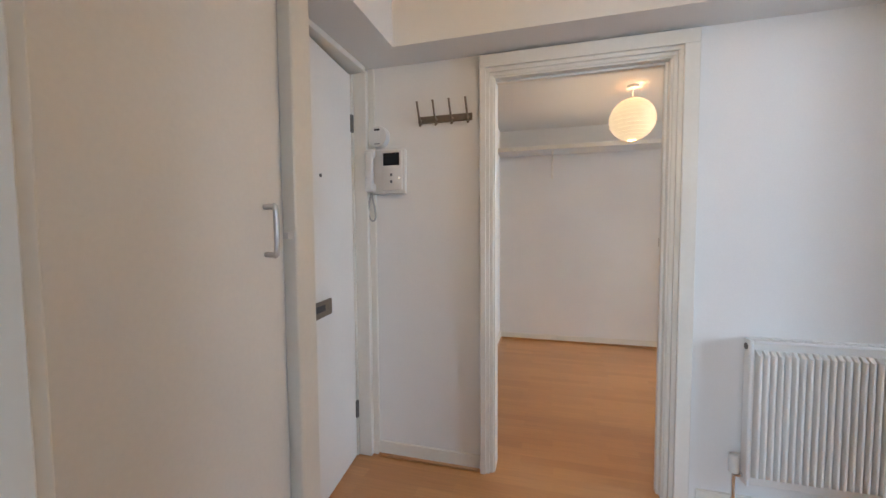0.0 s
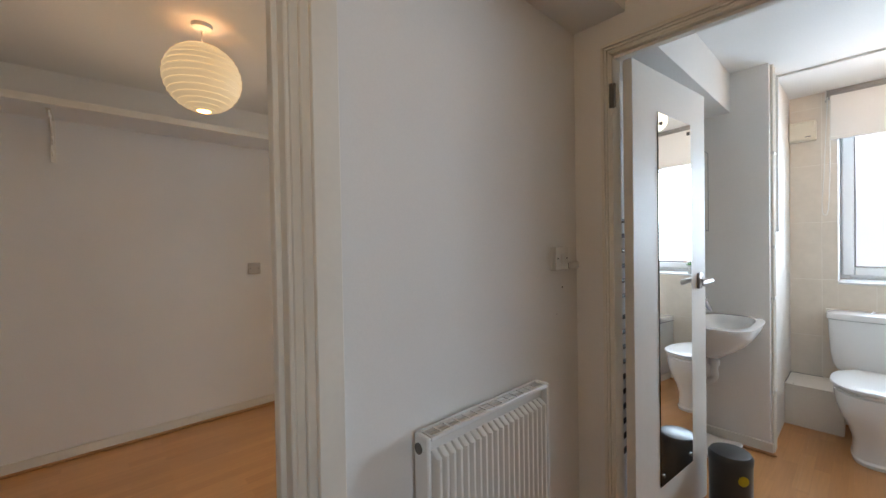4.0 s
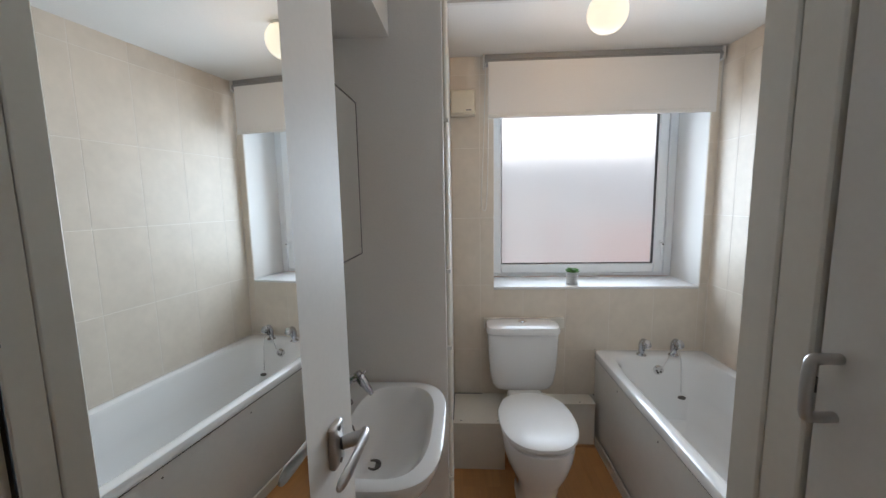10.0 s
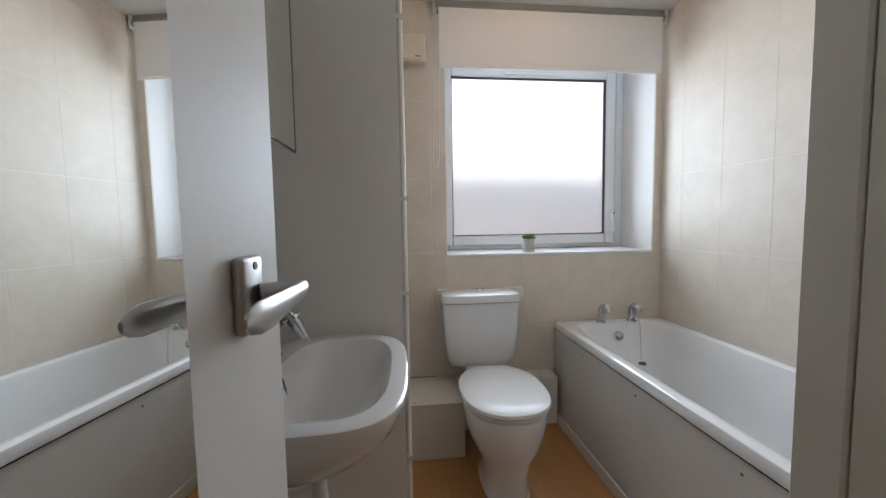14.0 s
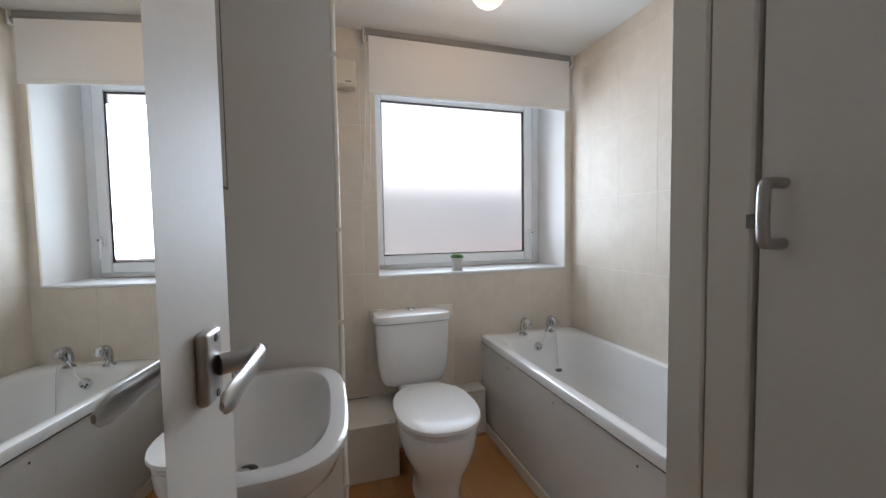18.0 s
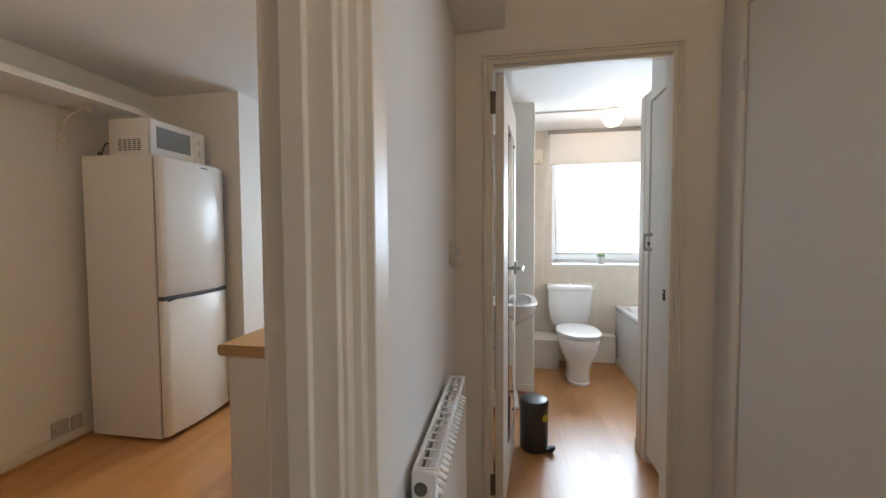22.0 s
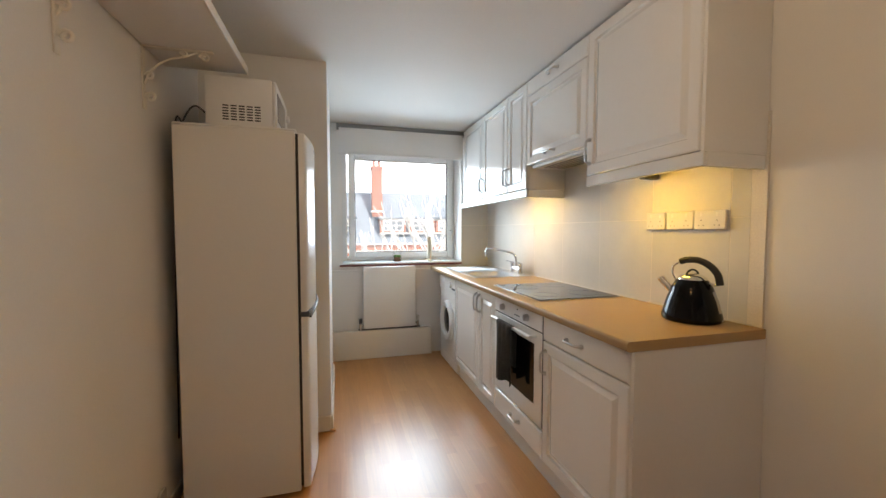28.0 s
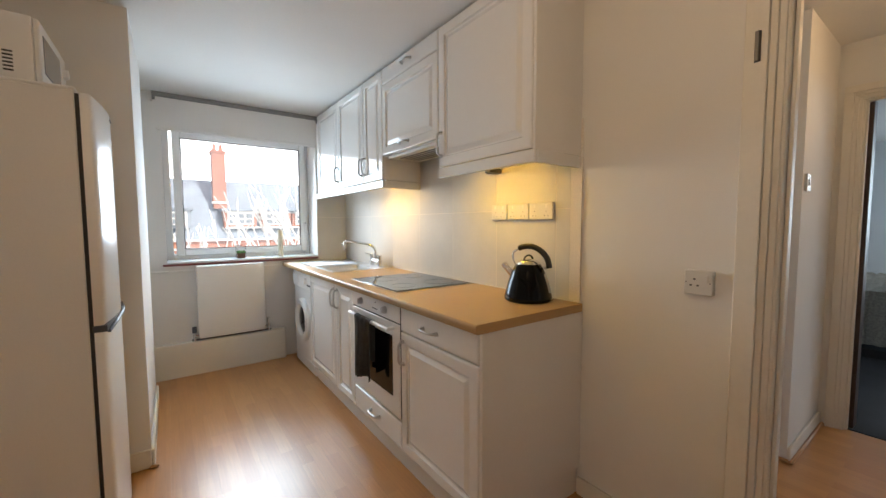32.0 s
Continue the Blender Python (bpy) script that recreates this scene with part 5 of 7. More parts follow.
def succulent(x, y, z, r, h, label, square=False):
    t = thing("potted_succulent", label, "plant", (x, y, z))
    if square:
        bm = slab(x - r, x + r, y - r, y + r, z, z + h, bevel=0.003)
    else:
        bm = lathe(bmesh.new(), [(0.001, 0), (r * 1.04, 0), (r * 1.04, 0.012), (r * 0.92, 0.014), (r, h), (r * 0.86, h), (r * 0.84, h - 0.012), (0.001, h - 0.012)], (x, y, z), 28)
    part("pot", bm, POT_BROWN if square else POT_GREY, t)
    if not square:
        for k in range(14):
            a = 2 * math.pi * k / 14
            for j in range(3):
                part("dimple", rod(bmesh.new(), (x + r * 0.95 * math.cos(a + j * 0.22), y + r * 0.95 * math.sin(a + j * 0.22), z + 0.026 + j * 0.015), (x + (r * 0.97 + 0.002) * math.cos(a + j * 0.22), y + (r * 0.97 + 0.002) * math.sin(a + j * 0.22), z + 0.026 + j * 0.015), 0.0035, 6), PLASTIC, t)
    rnd = random.Random(7)
    for ring, (n, tilt, ln) in enumerate(((9, 62, 0.050), (8, 42, 0.046), (6, 22, 0.038))):
        for k in range(n):
            a = 2 * math.pi * (k + 0.5 * ring) / n + rnd.uniform(-0.15, 0.15)
            loops = []
            for u, w in ((0.0, 0.4), (0.3, 1.0), (0.65, 0.8), (1.0, 0.08)):
                s = ln * u
                loops.append([(w * 0.0092 * math.cos(q), w * 0.0045 * math.sin(q), s) for q in (0, 1.05, 2.1, 3.14, 4.2, 5.25)])
            bm = loft(bmesh.new(), loops)
            bm.transform(Matrix.Translation((x, y, z + h - 0.01)) @ Matrix.Rotation(a, 4, "Z") @ Matrix.Rotation(radians(tilt + rnd.uniform(-8, 8)), 4, "Y"))
            part("leaf", bm, LEAF, t)
    return t


POT_GREY = material("speckled_grey_pot", (0.50, 0.50, 0.49), 0.6, grain=0.3, grain_scale=160)
POT_BROWN = material("brown_wooden_pot", (0.16, 0.08, 0.045), 0.6, grain=0.2, grain_scale=50)
LEAF = material("succulent_leaf", (0.10, 0.27, 0.06), 0.45, grain=0.2, grain_scale=90, vary=0.2)
succulent(4.03, 0.815, BWIN[2] + 0.012, 0.034, 0.075, "small succulent in a speckled grey pot")

# ---- kitchen ----
FRONT = 2.662                          # face of the base doors


def raised_panel(x0, x1, z0, z1, y, t=0.02, rail=0.05):
    """A moulded cabinet front facing +y."""
    loops = []
    for i, d in ((0, -t), (0, -0.006), (0.003, -0.002), (0.009, 0), (rail, 0), (rail + 0.004, -0.009), (rail + 0.010, -0.0105), (rail + 0.015, -0.009), (rail + 0.033, -0.001), (rail + 0.035, 0.0), (rail + 0.06, 0.0)):
        loops.append([(x0 + i, y + d, z0 + i), (x1 - i, y + d, z0 + i), (x1 - i, y + d, z1 - i), (x0 + i, y + d, z1 - i)])
    return loft(bmesh.new(), loops)


def plain_front(x0, x1, z0, z1, y, t=0.019):
    loops = []
    for i, d in ((0, -t), (0, -0.006), (0.003, -0.002), (0.010, 0), (0.012, 0)):
        loops.append([(x0 + i, y + d, z0 + i), (x1 - i, y + d, z0 + i), (x1 - i, y + d, z1 - i), (x0 + i, y + d, z1 - i)])
    return loft(bmesh.new(), loops)


def upright_handle(parent, x, y, z0, z1):
    part("handle", bow_handle(bmesh.new(), (x, y, z0), (x, y, z1), (0, 1, 0)), SATIN, parent, "satin metal bow handle")


def cross_handle(parent, x, y, z, w=0.105):
    part("handle", bow_handle(bmesh.new(), (x - w / 2, y, z), (x + w / 2, y, z), (0, 1, 0)), SATIN, parent, "satin metal bow handle")


U1, U2, U3, U4 = 1.163, 1.747, 2.335, 3.222
bu = thing("base_cabinet", "white base cabinet with drawer and moulded door", "kitchen cabinet", ((U1 + U2) / 2, 2.36, 0), "kitchen base units")
part("body", slab(U1 + 0.001, U2 - 0.001, LIV_S + 0.012, FRONT - 0.021, 0.13, 0.866), CARCASS, bu)
part("end_panel", slab(U1 - 0.016, U1, LIV_S + 0.002, FRONT - 0.004, 0.13, 0.868, bevel=0.001), CARCASS, bu)
dr = part("drawer_front", plain_front(U1 + 0.002, U2 - 0.002, 0.742, 0.862, FRONT), FOIL, bu, smooth=False)
cross_handle(dr, (U1 + U2) / 2 + 0.03, FRONT, 0.800)
do = part("door", raised_panel(U1 + 0.002, U2 - 0.002, 0.135, 0.737, FRONT), FOIL, bu, smooth=False)
upright_handle(do, U2 - 0.03, FRONT, 0.585, 0.695)

oh = thing("oven_housing", "white oven cabinet with a low drawer", "kitchen cabinet", ((U2 + U3) / 2, 2.36, 0), "kitchen base units")
part("body", slab(U2 + 0.001, U3 - 0.001, LIV_S + 0.012, FRONT - 0.03, 0.13, 0.28), CARCASS, oh)
dr = part("drawer_front", plain_front(U2 + 0.002, U3 - 0.002, 0.135, 0.272, FRONT), FOIL, oh, smooth=False)
cross_handle(dr, (U2 + U3) / 2, FRONT, 0.205)


def oven():
    x0, x1, y = U2 + 0.003, U3 - 0.003, FRONT
    r = thing("built_in_oven", "white built-in electric oven with dark glass door", "oven", ((x0 + x1) / 2, 2.4, 0.28))
    part("body", slab(x0 + 0.01, x1 - 0.01, LIV_S + 0.05, y - 0.02, 0.281, 0.862), STEEL, r)
    part("control_panel", slab(x0, x1, y - 0.02, y, 0.775, 0.862, bevel=0.003), APPLIANCE, r)
    for x in (x0 + 0.155, x1 - 0.125):
        k = part("knob", rod(bmesh.new(), (x, y, 0.818), (x, y + 0.020, 0.818), 0.020, 20, 0.017), SATIN, r, "grey control knob")
        part("knob_grip", slab(x - 0.004, x + 0.004, y + 0.018, y + 0.026, 0.802, 0.834, bevel=0.002), SATIN, k)
    part("indicator", rod(bmesh.new(), ((x0 + x1) / 2 - 0.02, y, 0.838), ((x0 + x1) / 2 - 0.02, y + 0.002, 0.838), 0.005, 10), BLACK_PLASTIC, r)
    part("display", slab((x0 + x1) / 2 - 0.045, (x0 + x1) / 2 + 0.02, y, y + 0.001, 0.800, 0.806), GREY_PLASTIC, r)
    d = part("oven_door", slab(x0, x1, y - 0.018, y + 0.002, 0.286, 0.768, bevel=0.004), APPLIANCE, r)
    part("door_glass", slab(x0 + 0.075, x1 - 0.075, y + 0.001, y + 0.004, 0.385, 0.700, bevel=0.001), BLACK_GLASS, d, "dark oven window glass")
    part("door_vent", slab(x0 + 0.01, x1 - 0.01, y - 0.016, y - 0.004, 0.768, 0.776), BLACK_PLASTIC, r)
    bm = rod(bmesh.new(), (x0 + 0.045, y + 0.042, 0.742), (x1 - 0.045, y + 0.042, 0.742), 0.011, 14)
    for x in (x0 + 0.06, x1 - 0.06):
        rod(bm, (x, y, 0.742), (x, y + 0.042, 0.742), 0.009, 12)
    part("door_handle", bm, APPLIANCE, d, "white oven door bar handle")
    for x in (x0 - 0.0015, x1 + 0.0002):
        part("side_gap", slab(x, x + 0.0012, y - 0.02, y - 0.002, 0.29, 0.86), BLACK_PLASTIC, r)


oven()


def tea_towel():
    """Two folds of cloth over the oven's bar."""
    xa, xb, y, zb = 1.965, 2.175, FRONT + 0.044, 0.742
    rnd = random.Random(11)
    ph = [rnd.uniform(0, 6.28) for _ in range(4)]
    prof = []
    for i in range(14):
        prof.append((y + 0.014, zb - 0.315 + 0.315 * i / 13))
    for i in range(1, 8):
        a = math.pi * i / 8
        prof.append((y + 0.014 * math.cos(a), zb + 0.014 * math.sin(a)))
    for i in range(11):
        prof.append((y - 0.014, zb - 0.22 * i / 10))
    bm = bmesh.new()
    grid = []
    n = 48
    for k in range(n + 1):
        u = k / n
        x = xa + (xb - xa) * u
        row = []
        for py, pz in prof:
            hang = min(1.0, max(0.0, (zb - pz) / 0.3))
            fold = (math.sin(u * 21 + ph[0]) * 0.011 + math.sin(u * 47 + ph[1]) * 0.004) * (0.35 + hang)
            low = 0.022 * math.sin(u * 7 + ph[2]) * hang if py > y else 0.01 * math.sin(u * 9 + ph[3]) * hang
            narrow = (0.5 - u) * 0.03 * hang
            row.append(bm.verts.new((x + narrow, py + (fold + 0.006 if py > y else -abs(fold) * 0.4), pz + low)))
        grid.append(row)
    for a, b in zip(grid, grid[1:]):
        for j in range(len(prof) - 1):
            bm.faces.new((a[j], b[j], b[j + 1], a[j + 1]))
    bmesh.ops.solidify(bm, geom=bm.faces[:], thickness=0.0035)
    return single("tea_towel", bm, TOWEL, "dark grey tea towel hung over the oven handle", "towel")


TOWEL = material("dark_grey_cloth", (0.13, 0.125, 0.12), 0.95, grain=0.3, grain_scale=260, bump=0.4, stain=0.15, stain_scale=30)
tea_towel()

su = thing("sink_cabinet", "white sink cabinet with two moulded doors", "kitchen cabinet", ((U3 + U4) / 2, 2.36, 0), "kitchen base units")
part("body", slab(U3 + 0.001, U4 - 0.001, LIV_S + 0.012, FRONT - 0.021, 0.13, 0.70), CARCASS, su)
part("top_rail", slab(U3 + 0.001, U4 - 0.001, FRONT - 0.05, FRONT - 0.022, 0.70, 0.866), CARCASS, su)
do = part("door", raised_panel(U3 + 0.002, 2.632, 0.135, 0.862, FRONT), FOIL, su, smooth=False)
upright_handle(do, 2.602, FRONT, 0.705, 0.825)
do = part("door", raised_panel(2.636, U4 - 0.002, 0.135, 0.862, FRONT), FOIL, su, smooth=False)
upright_handle(do, 2.668, FRONT, 0.705, 0.825)
pl = thing("plinth", "white plinth board below the kitchen cabinets", "plinth", (2.2, 2.6, 0))
part("front_board", slab(U1, U4, FRONT - 0.065, FRONT - 0.05, 0, 0.128, bevel=0.001), CARCASS, pl)
part("end_board", slab(U1, U1 + 0.015, LIV_S + 0.002, FRONT - 0.066, 0, 0.128, bevel=0.001), CARCASS, pl)
part("seam", slab(U1 - 0.001, U1 + 0.004, FRONT - 0.066, FRONT - 0.062, 0, 0.128), BLACK_PLASTIC, pl)


def washing_machine():
    x0, x1, yb, yf, zt = U4 + 0.006, 3.808, LIV_S + 0.03, 2.628, 0.848
    r = thing("washing_machine", "white front-loading washing machine below the worktop", "washing machine", ((x0 + x1) / 2, 2.35, 0))
    part("body", slab(x0, x1, yb, yf, 0.012, zt, bevel=0.006, segments=2), APPLIANCE, r)
    part("control_panel", slab(x0 + 0.002, x1 - 0.002, yf - 0.002, yf + 0.012, 0.715, zt - 0.004, bevel=0.004), APPLIANCE, r)
    part("detergent_drawer", slab(x1 - 0.19, x1 - 0.02, yf + 0.010, yf + 0.018, 0.745, 0.825, bevel=0.004), APPLIANCE, r)
    part("programme_knob", rod(bmesh.new(), (x0 + 0.17, yf + 0.012, 0.785), (x0 + 0.17, yf + 0.034, 0.785), 0.028, 24, 0.024), APPLIANCE, r, "white programme dial")
    for i in range(4):
        part("button", rod(bmesh.new(), (x0 + 0.05 + 0.026 * i, yf + 0.012, 0.755), (x0 + 0.05 + 0.026 * i, yf + 0.017, 0.755), 0.008, 12), GREY_PLASTIC, r)
    cx, cz = (x0 + x1) / 2, 0.435

    def turned(profile, sides=48):
        bm = lathe(bmesh.new(), profile, (0, 0, 0), sides)
        bm.transform(Matrix.Translation((cx, yf, cz)) @ Matrix.Rotation(radians(-90), 4, "X"))
        return bm

    part("door_ring", turned([(0.125, -0.02), (0.125, 0.02), (0.140, 0.036), (0.172, 0.036), (0.186, 0.022), (0.19, -0.02)]), APPLIANCE, r, "white round door ring")
    part("door_glass", turned([(0.001, 0.03), (0.06, 0.028), (0.11, 0.016), (0.127, 0.004), (0.127, -0.02)]), BLACK_GLASS, r, "dark round door glass")
    part("door_handle", slab(cx - 0.178, cx - 0.15, yf + 0.03, yf + 0.042, cz - 0.045, cz + 0.045, bevel=0.006), APPLIANCE, r)
    part("filter_flap", slab(x0 + 0.02, x1 - 0.02, yf, yf + 0.004, 0.02, 0.10, bevel=0.002), APPLIANCE, r)
    for x in (x0 + 0.05, x1 - 0.05):
        for y in (yb + 0.05, yf - 0.05):
            part("foot", rod(bmesh.new(), (x, y, 0), (x, y, 0.016), 0.02, 12), BLACK_PLASTIC, r)


washing_machine()

# worktop with its front edge rounded over
WX0, WX1, WY1 = 1.143, OUT0 - 0.004, 2.694
loops = []
for x in (WX0, WX1):
    loop = [(x, LIV_S + 0.012, 0.868), (x, WY1 - 0.012, 0.868), (x, WY1 - 0.003, 0.871), (x, WY1, 0.878)]
    loop += [(x, WY1 - 0.012 + 0.012 * math.cos(a), 0.893 + 0.012 * math.sin(a)) for a in (0, 0.4, 0.8, 1.2, 1.57)]
    loop += [(x, LIV_S + 0.012, 0.905)]
    loops.append(loop)
SINK = (2.972, 3.338, 2.192, 2.543)       # cut-out for the sink bowl
wt = thing("worktop", "beige speckled laminate kitchen worktop", "worktop", (2.5, 2.37, 0.868))
bm = bmesh.new()
for xa, xb, back in ((WX0, SINK[0], LIV_S + 0.012), (SINK[0], SINK[1], SINK[3]), (SINK[1], WX1, LIV_S + 0.012)):
    loft(bm, [[(x, max(y, back), z) for _, y, z in loops[0]] for x in (xa, xb)])
box(bm, SINK[0], SINK[1], LIV_S + 0.012, SINK[2], 0.868, 0.905)
part("top", bm, WORKTOP, wt)
part("sealant", slab(WX0 + 0.05, WX1, LIV_S + 0.012, LIV_S + 0.020, 0.905, 0.911, bevel=0.002), PLASTIC, wt, "white sealant bead")


def hob():
    r = thing("electric_hob", "black glass electric hob set in the worktop", "hob", (2.2, 2.35, 0.905))
    part("glass", slab(1.889, 2.489, 2.100, 2.600, 0.9055, 0.912, bevel=0.002), BLACK_GLASS, r)
    part("rim", slab(1.883, 2.495, 2.094, 2.606, 0.9052, 0.9085, bevel=0.001), SATIN, r)
    for x, y, q in ((2.034, 2.225, 0.09), (2.034, 2.475, 0.072), (2.344, 2.235, 0.072), (2.334, 2.455, 0.09)):
        bm = bmesh.new()
        tube(bm, [(x + q * math.cos(k * math.pi / 20), y + q * math.sin(k * math.pi / 20), 0.9122) for k in range(41)], 0.0007, 4, 1)
        part("zone_ring", bm, GREY_PLASTIC, r)
    part("touch_panel", slab(2.424, 2.474, 2.545, 2.585, 0.9119, 0.9124), GREY_PLASTIC, r)


hob()


def kitchen_sink():
    x0, x1, y0, y1, z = 2.91, 3.83, 2.09, 2.585, 0.9055
    r = thing("steel_sink", "stainless steel sink with ribbed drainer", "sink", ((x0 + x1) / 2, 2.34, z))
    bx0, bx1, by0, by1 = 2.97, 3.34, 2.19, 2.545
    bm = bmesh.new()
    for a in ((x0, bx0, y0, y1), (bx1, x1, y0, y1), (bx0, bx1, y0, by0), (bx0, bx1, by1, y1)):
        box(bm, *a, z, z + 0.0035)
    part("rim", bm, STEEL, r)
    loops = [oval((bx0 + bx1) / 2, (by0 + by1) / 2, zz, (bx1 - bx0) / 2 - i, (by1 - by0) / 2 - i, 40, p) for zz, i, p in ((z + 0.003, -0.002, 12), (z - 0.004, 0.006, 9), (z - 0.13, 0.025, 7), (z - 0.15, 0.05, 6))]
    bm = loft(bmesh.new(), loops, cap=False)
    bm.faces.new([v for v in bm.verts][-40:])
    part("bowl", bm, STEEL, r)
    part("waste", lathe(bmesh.new(), [(0.001, 0), (0.035, 0.0), (0.04, 0.003), (0.001, 0.003)], ((bx0 + bx1) / 2, (by0 + by1) / 2, z - 0.15), 20), DARK_STEEL, r)
    for i in range(9):
        y = 2.17 + i * 0.045
        bm = slab(3.40, 3.80, y, y + 0.016, z + 0.003, z + 0.009, bevel=0.003)
        part("drainer_rib", bm, STEEL, r)
    t = thing("kitchen_tap", "chrome mixer tap with long swivel spout", "tap", (3.13, 2.13, z + 0.003))
    bx, by, bz = 3.12, 2.128, z + 0.003
    part("body", slab(bx - 0.085, bx + 0.085, by - 0.018, by + 0.018, bz + 0.03, bz + 0.062, bevel=0.012, segments=3), CHROME, t)
    for s in (-1, 1):
        part("pillar", rod(bmesh.new(), (bx + s * 0.075, by, bz), (bx + s * 0.075, by, bz + 0.04), 0.018, 16), CHROME, t)
        bm = lathe(bmesh.new(), [(0.001, 0), (0.016, 0), (0.02, 0.02), (0.018, 0.034), (0.001, 0.036)], (bx + s * 0.075, by, bz + 0.06), 16)
        tube(bm, [(bx + s * 0.075, by, bz + 0.092), (bx + s * 0.085, by + 0.02, bz + 0.098), (bx + s * 0.095, by + 0.055, bz + 0.105)], 0.0055, 10)
        part("lever", bm, CHROME, t)
    pts = [(bx, by, bz + 0.05), (bx, by, bz + 0.12), (bx + 0.01, by + 0.02, bz + 0.165), (bx + 0.05, by + 0.06, bz + 0.185), (bx + 0.13, by + 0.13, bz + 0.20), (bx + 0.19, by + 0.185, bz + 0.208), (bx + 0.205, by + 0.20, bz + 0.19), (bx + 0.205, by + 0.20, bz + 0.16)]
    part("spout", tube(bmesh.new(), pts, 0.011, 14, 5), CHROME, t)
    part("aerator", rod(bmesh.new(), (bx + 0.205, by + 0.20, bz + 0.135), (bx + 0.205, by + 0.20, bz + 0.165), 0.014, 14), CHROME, t)


kitchen_sink()


GAUGE = material("cloudy_gauge_plastic", (0.35, 0.34, 0.33), 0.3, grain=0.05)


def kettle():
    x, y, z = 1.346, 2.194, 0.905
    r = thing("kettle", "black enamel pyramid kettle with chrome lid", "kettle", (x, y, z))
    prof = [(0.001, 0.0), (0.104, 0.0), (0.110, 0.006), (0.111, 0.02), (0.107, 0.036), (0.093, 0.09), (0.076, 0.137), (0.061, 0.165), (0.054, 0.172)]
    part("body", lathe(bmesh.new(), prof, (x, y, z), 48), BLACK, r)
    lid = part("lid", lathe(bmesh.new(), [(0.054, 0.172), (0.052, 0.178), (0.042, 0.188), (0.02, 0.195), (0.001, 0.196)], (x, y, z), 40), CHROME, r, "chrome domed lid")
    bm = tube(bmesh.new(), [(x - 0.004, y - 0.027, z + 0.188), (x - 0.003, y - 0.021, z + 0.203), (x, y, z + 0.212), (x + 0.003, y + 0.021, z + 0.203), (x + 0.004, y + 0.027, z + 0.188)], 0.0042, 10)
    part("lid_loop", bm, BLACK_PLASTIC, lid)
    d = Vector((0.93, 0.36, 0)).normalized()                  # towards the spout
    c = Vector((x, y, z))
    bm = tube(bmesh.new(), [c + d * 0.078 + Vector((0, 0, 0.115)), c + d * 0.103 + Vector((0, 0, 0.142)), c + d * 0.125 + Vector((0, 0, 0.166))], 0.016, 14)
    part("spout", bm, CHROME, r, "short chrome spout")
    def at(along, up):
        return c + d * along + Vector((0, 0, up))

    part("handle_bail", tube(bmesh.new(), [at(0.060, 0.160), at(0.076, 0.190), at(0.074, 0.222), at(0.045, 0.244)], 0.0042, 10, 6), CHROME, r, "bent chrome bail")
    bm = tube(bmesh.new(), [at(0.047, 0.243), at(0.02, 0.252), at(-0.022, 0.252), at(-0.062, 0.232), at(-0.090, 0.198), at(-0.100, 0.156)], 0.0135, 14, 6)
    part("handle_grip", bm, BLACK_PLASTIC, r, "black curved grip")
    lo, hi = at(-0.1045, 0.042), at(-0.079, 0.128)
    bm = slab(-0.0125, 0.0125, -0.003, 0.003, 0, (hi - lo).length, bevel=0.0028, segments=2)
    side = Vector((-d.y, d.x, 0))
    up = (hi - lo).normalized()
    turn = Matrix((side, up.cross(side), up)).transposed().to_4x4()
    bm.transform(Matrix.Translation(lo) @ turn)
    part("water_gauge", bm, GAUGE, r, "pale water gauge strip")
    part("handle_stay", tube(bmesh.new(), [at(-0.098, 0.165), at(-0.088, 0.155), at(-0.062, 0.160)], 0.0045, 8, 4), CHROME, r)
    part("switch", slab(c.x - 0.104, c.x - 0.098, c.y - 0.058, c.y - 0.030, z + 0.008, z + 0.016, bevel=0.002), CHROME, r)


kettle()

# wall cabinets
WF = 2.366                             # face of the wall doors
WB = LIV_S + 0.012


def wall_cabinet(name, label, x0, x1, z0, doors, flap=None):
    r = thing(name, label, "kitchen cabinet", ((x0 + x1) / 2, 2.2, z0), "kitchen wall units")
    part("body", slab(x0 + 0.001, x1 - 0.001, WB, WF - 0.021, z0, CEIL - 0.014), CARCASS, r)
    top = CEIL - 0.018
    if flap:
        fl = part("flap", plain_front(x0 + 0.002, x1 - 0.002, flap, top, WF), FOIL, r, smooth=False)
        cross_handle(fl, (x0 + x1) / 2, WF, (flap + top) / 2, 0.10)
        top = flap - 0.004
    for a, b, side in doors:
        d = part("door", raised_panel(a + 0.002, b - 0.002, z0 + 0.003, top, WF), FOIL, r, smooth=False)
        if side == "low":
            cross_handle(d, (a + b) / 2 + 0.03, WF, z0 + 0.045, 0.10)
        else:
            upright_handle(d, b - 0.03 if side == "b" else a + 0.03, WF, z0 + 0.06, z0 + 0.18)
    return r


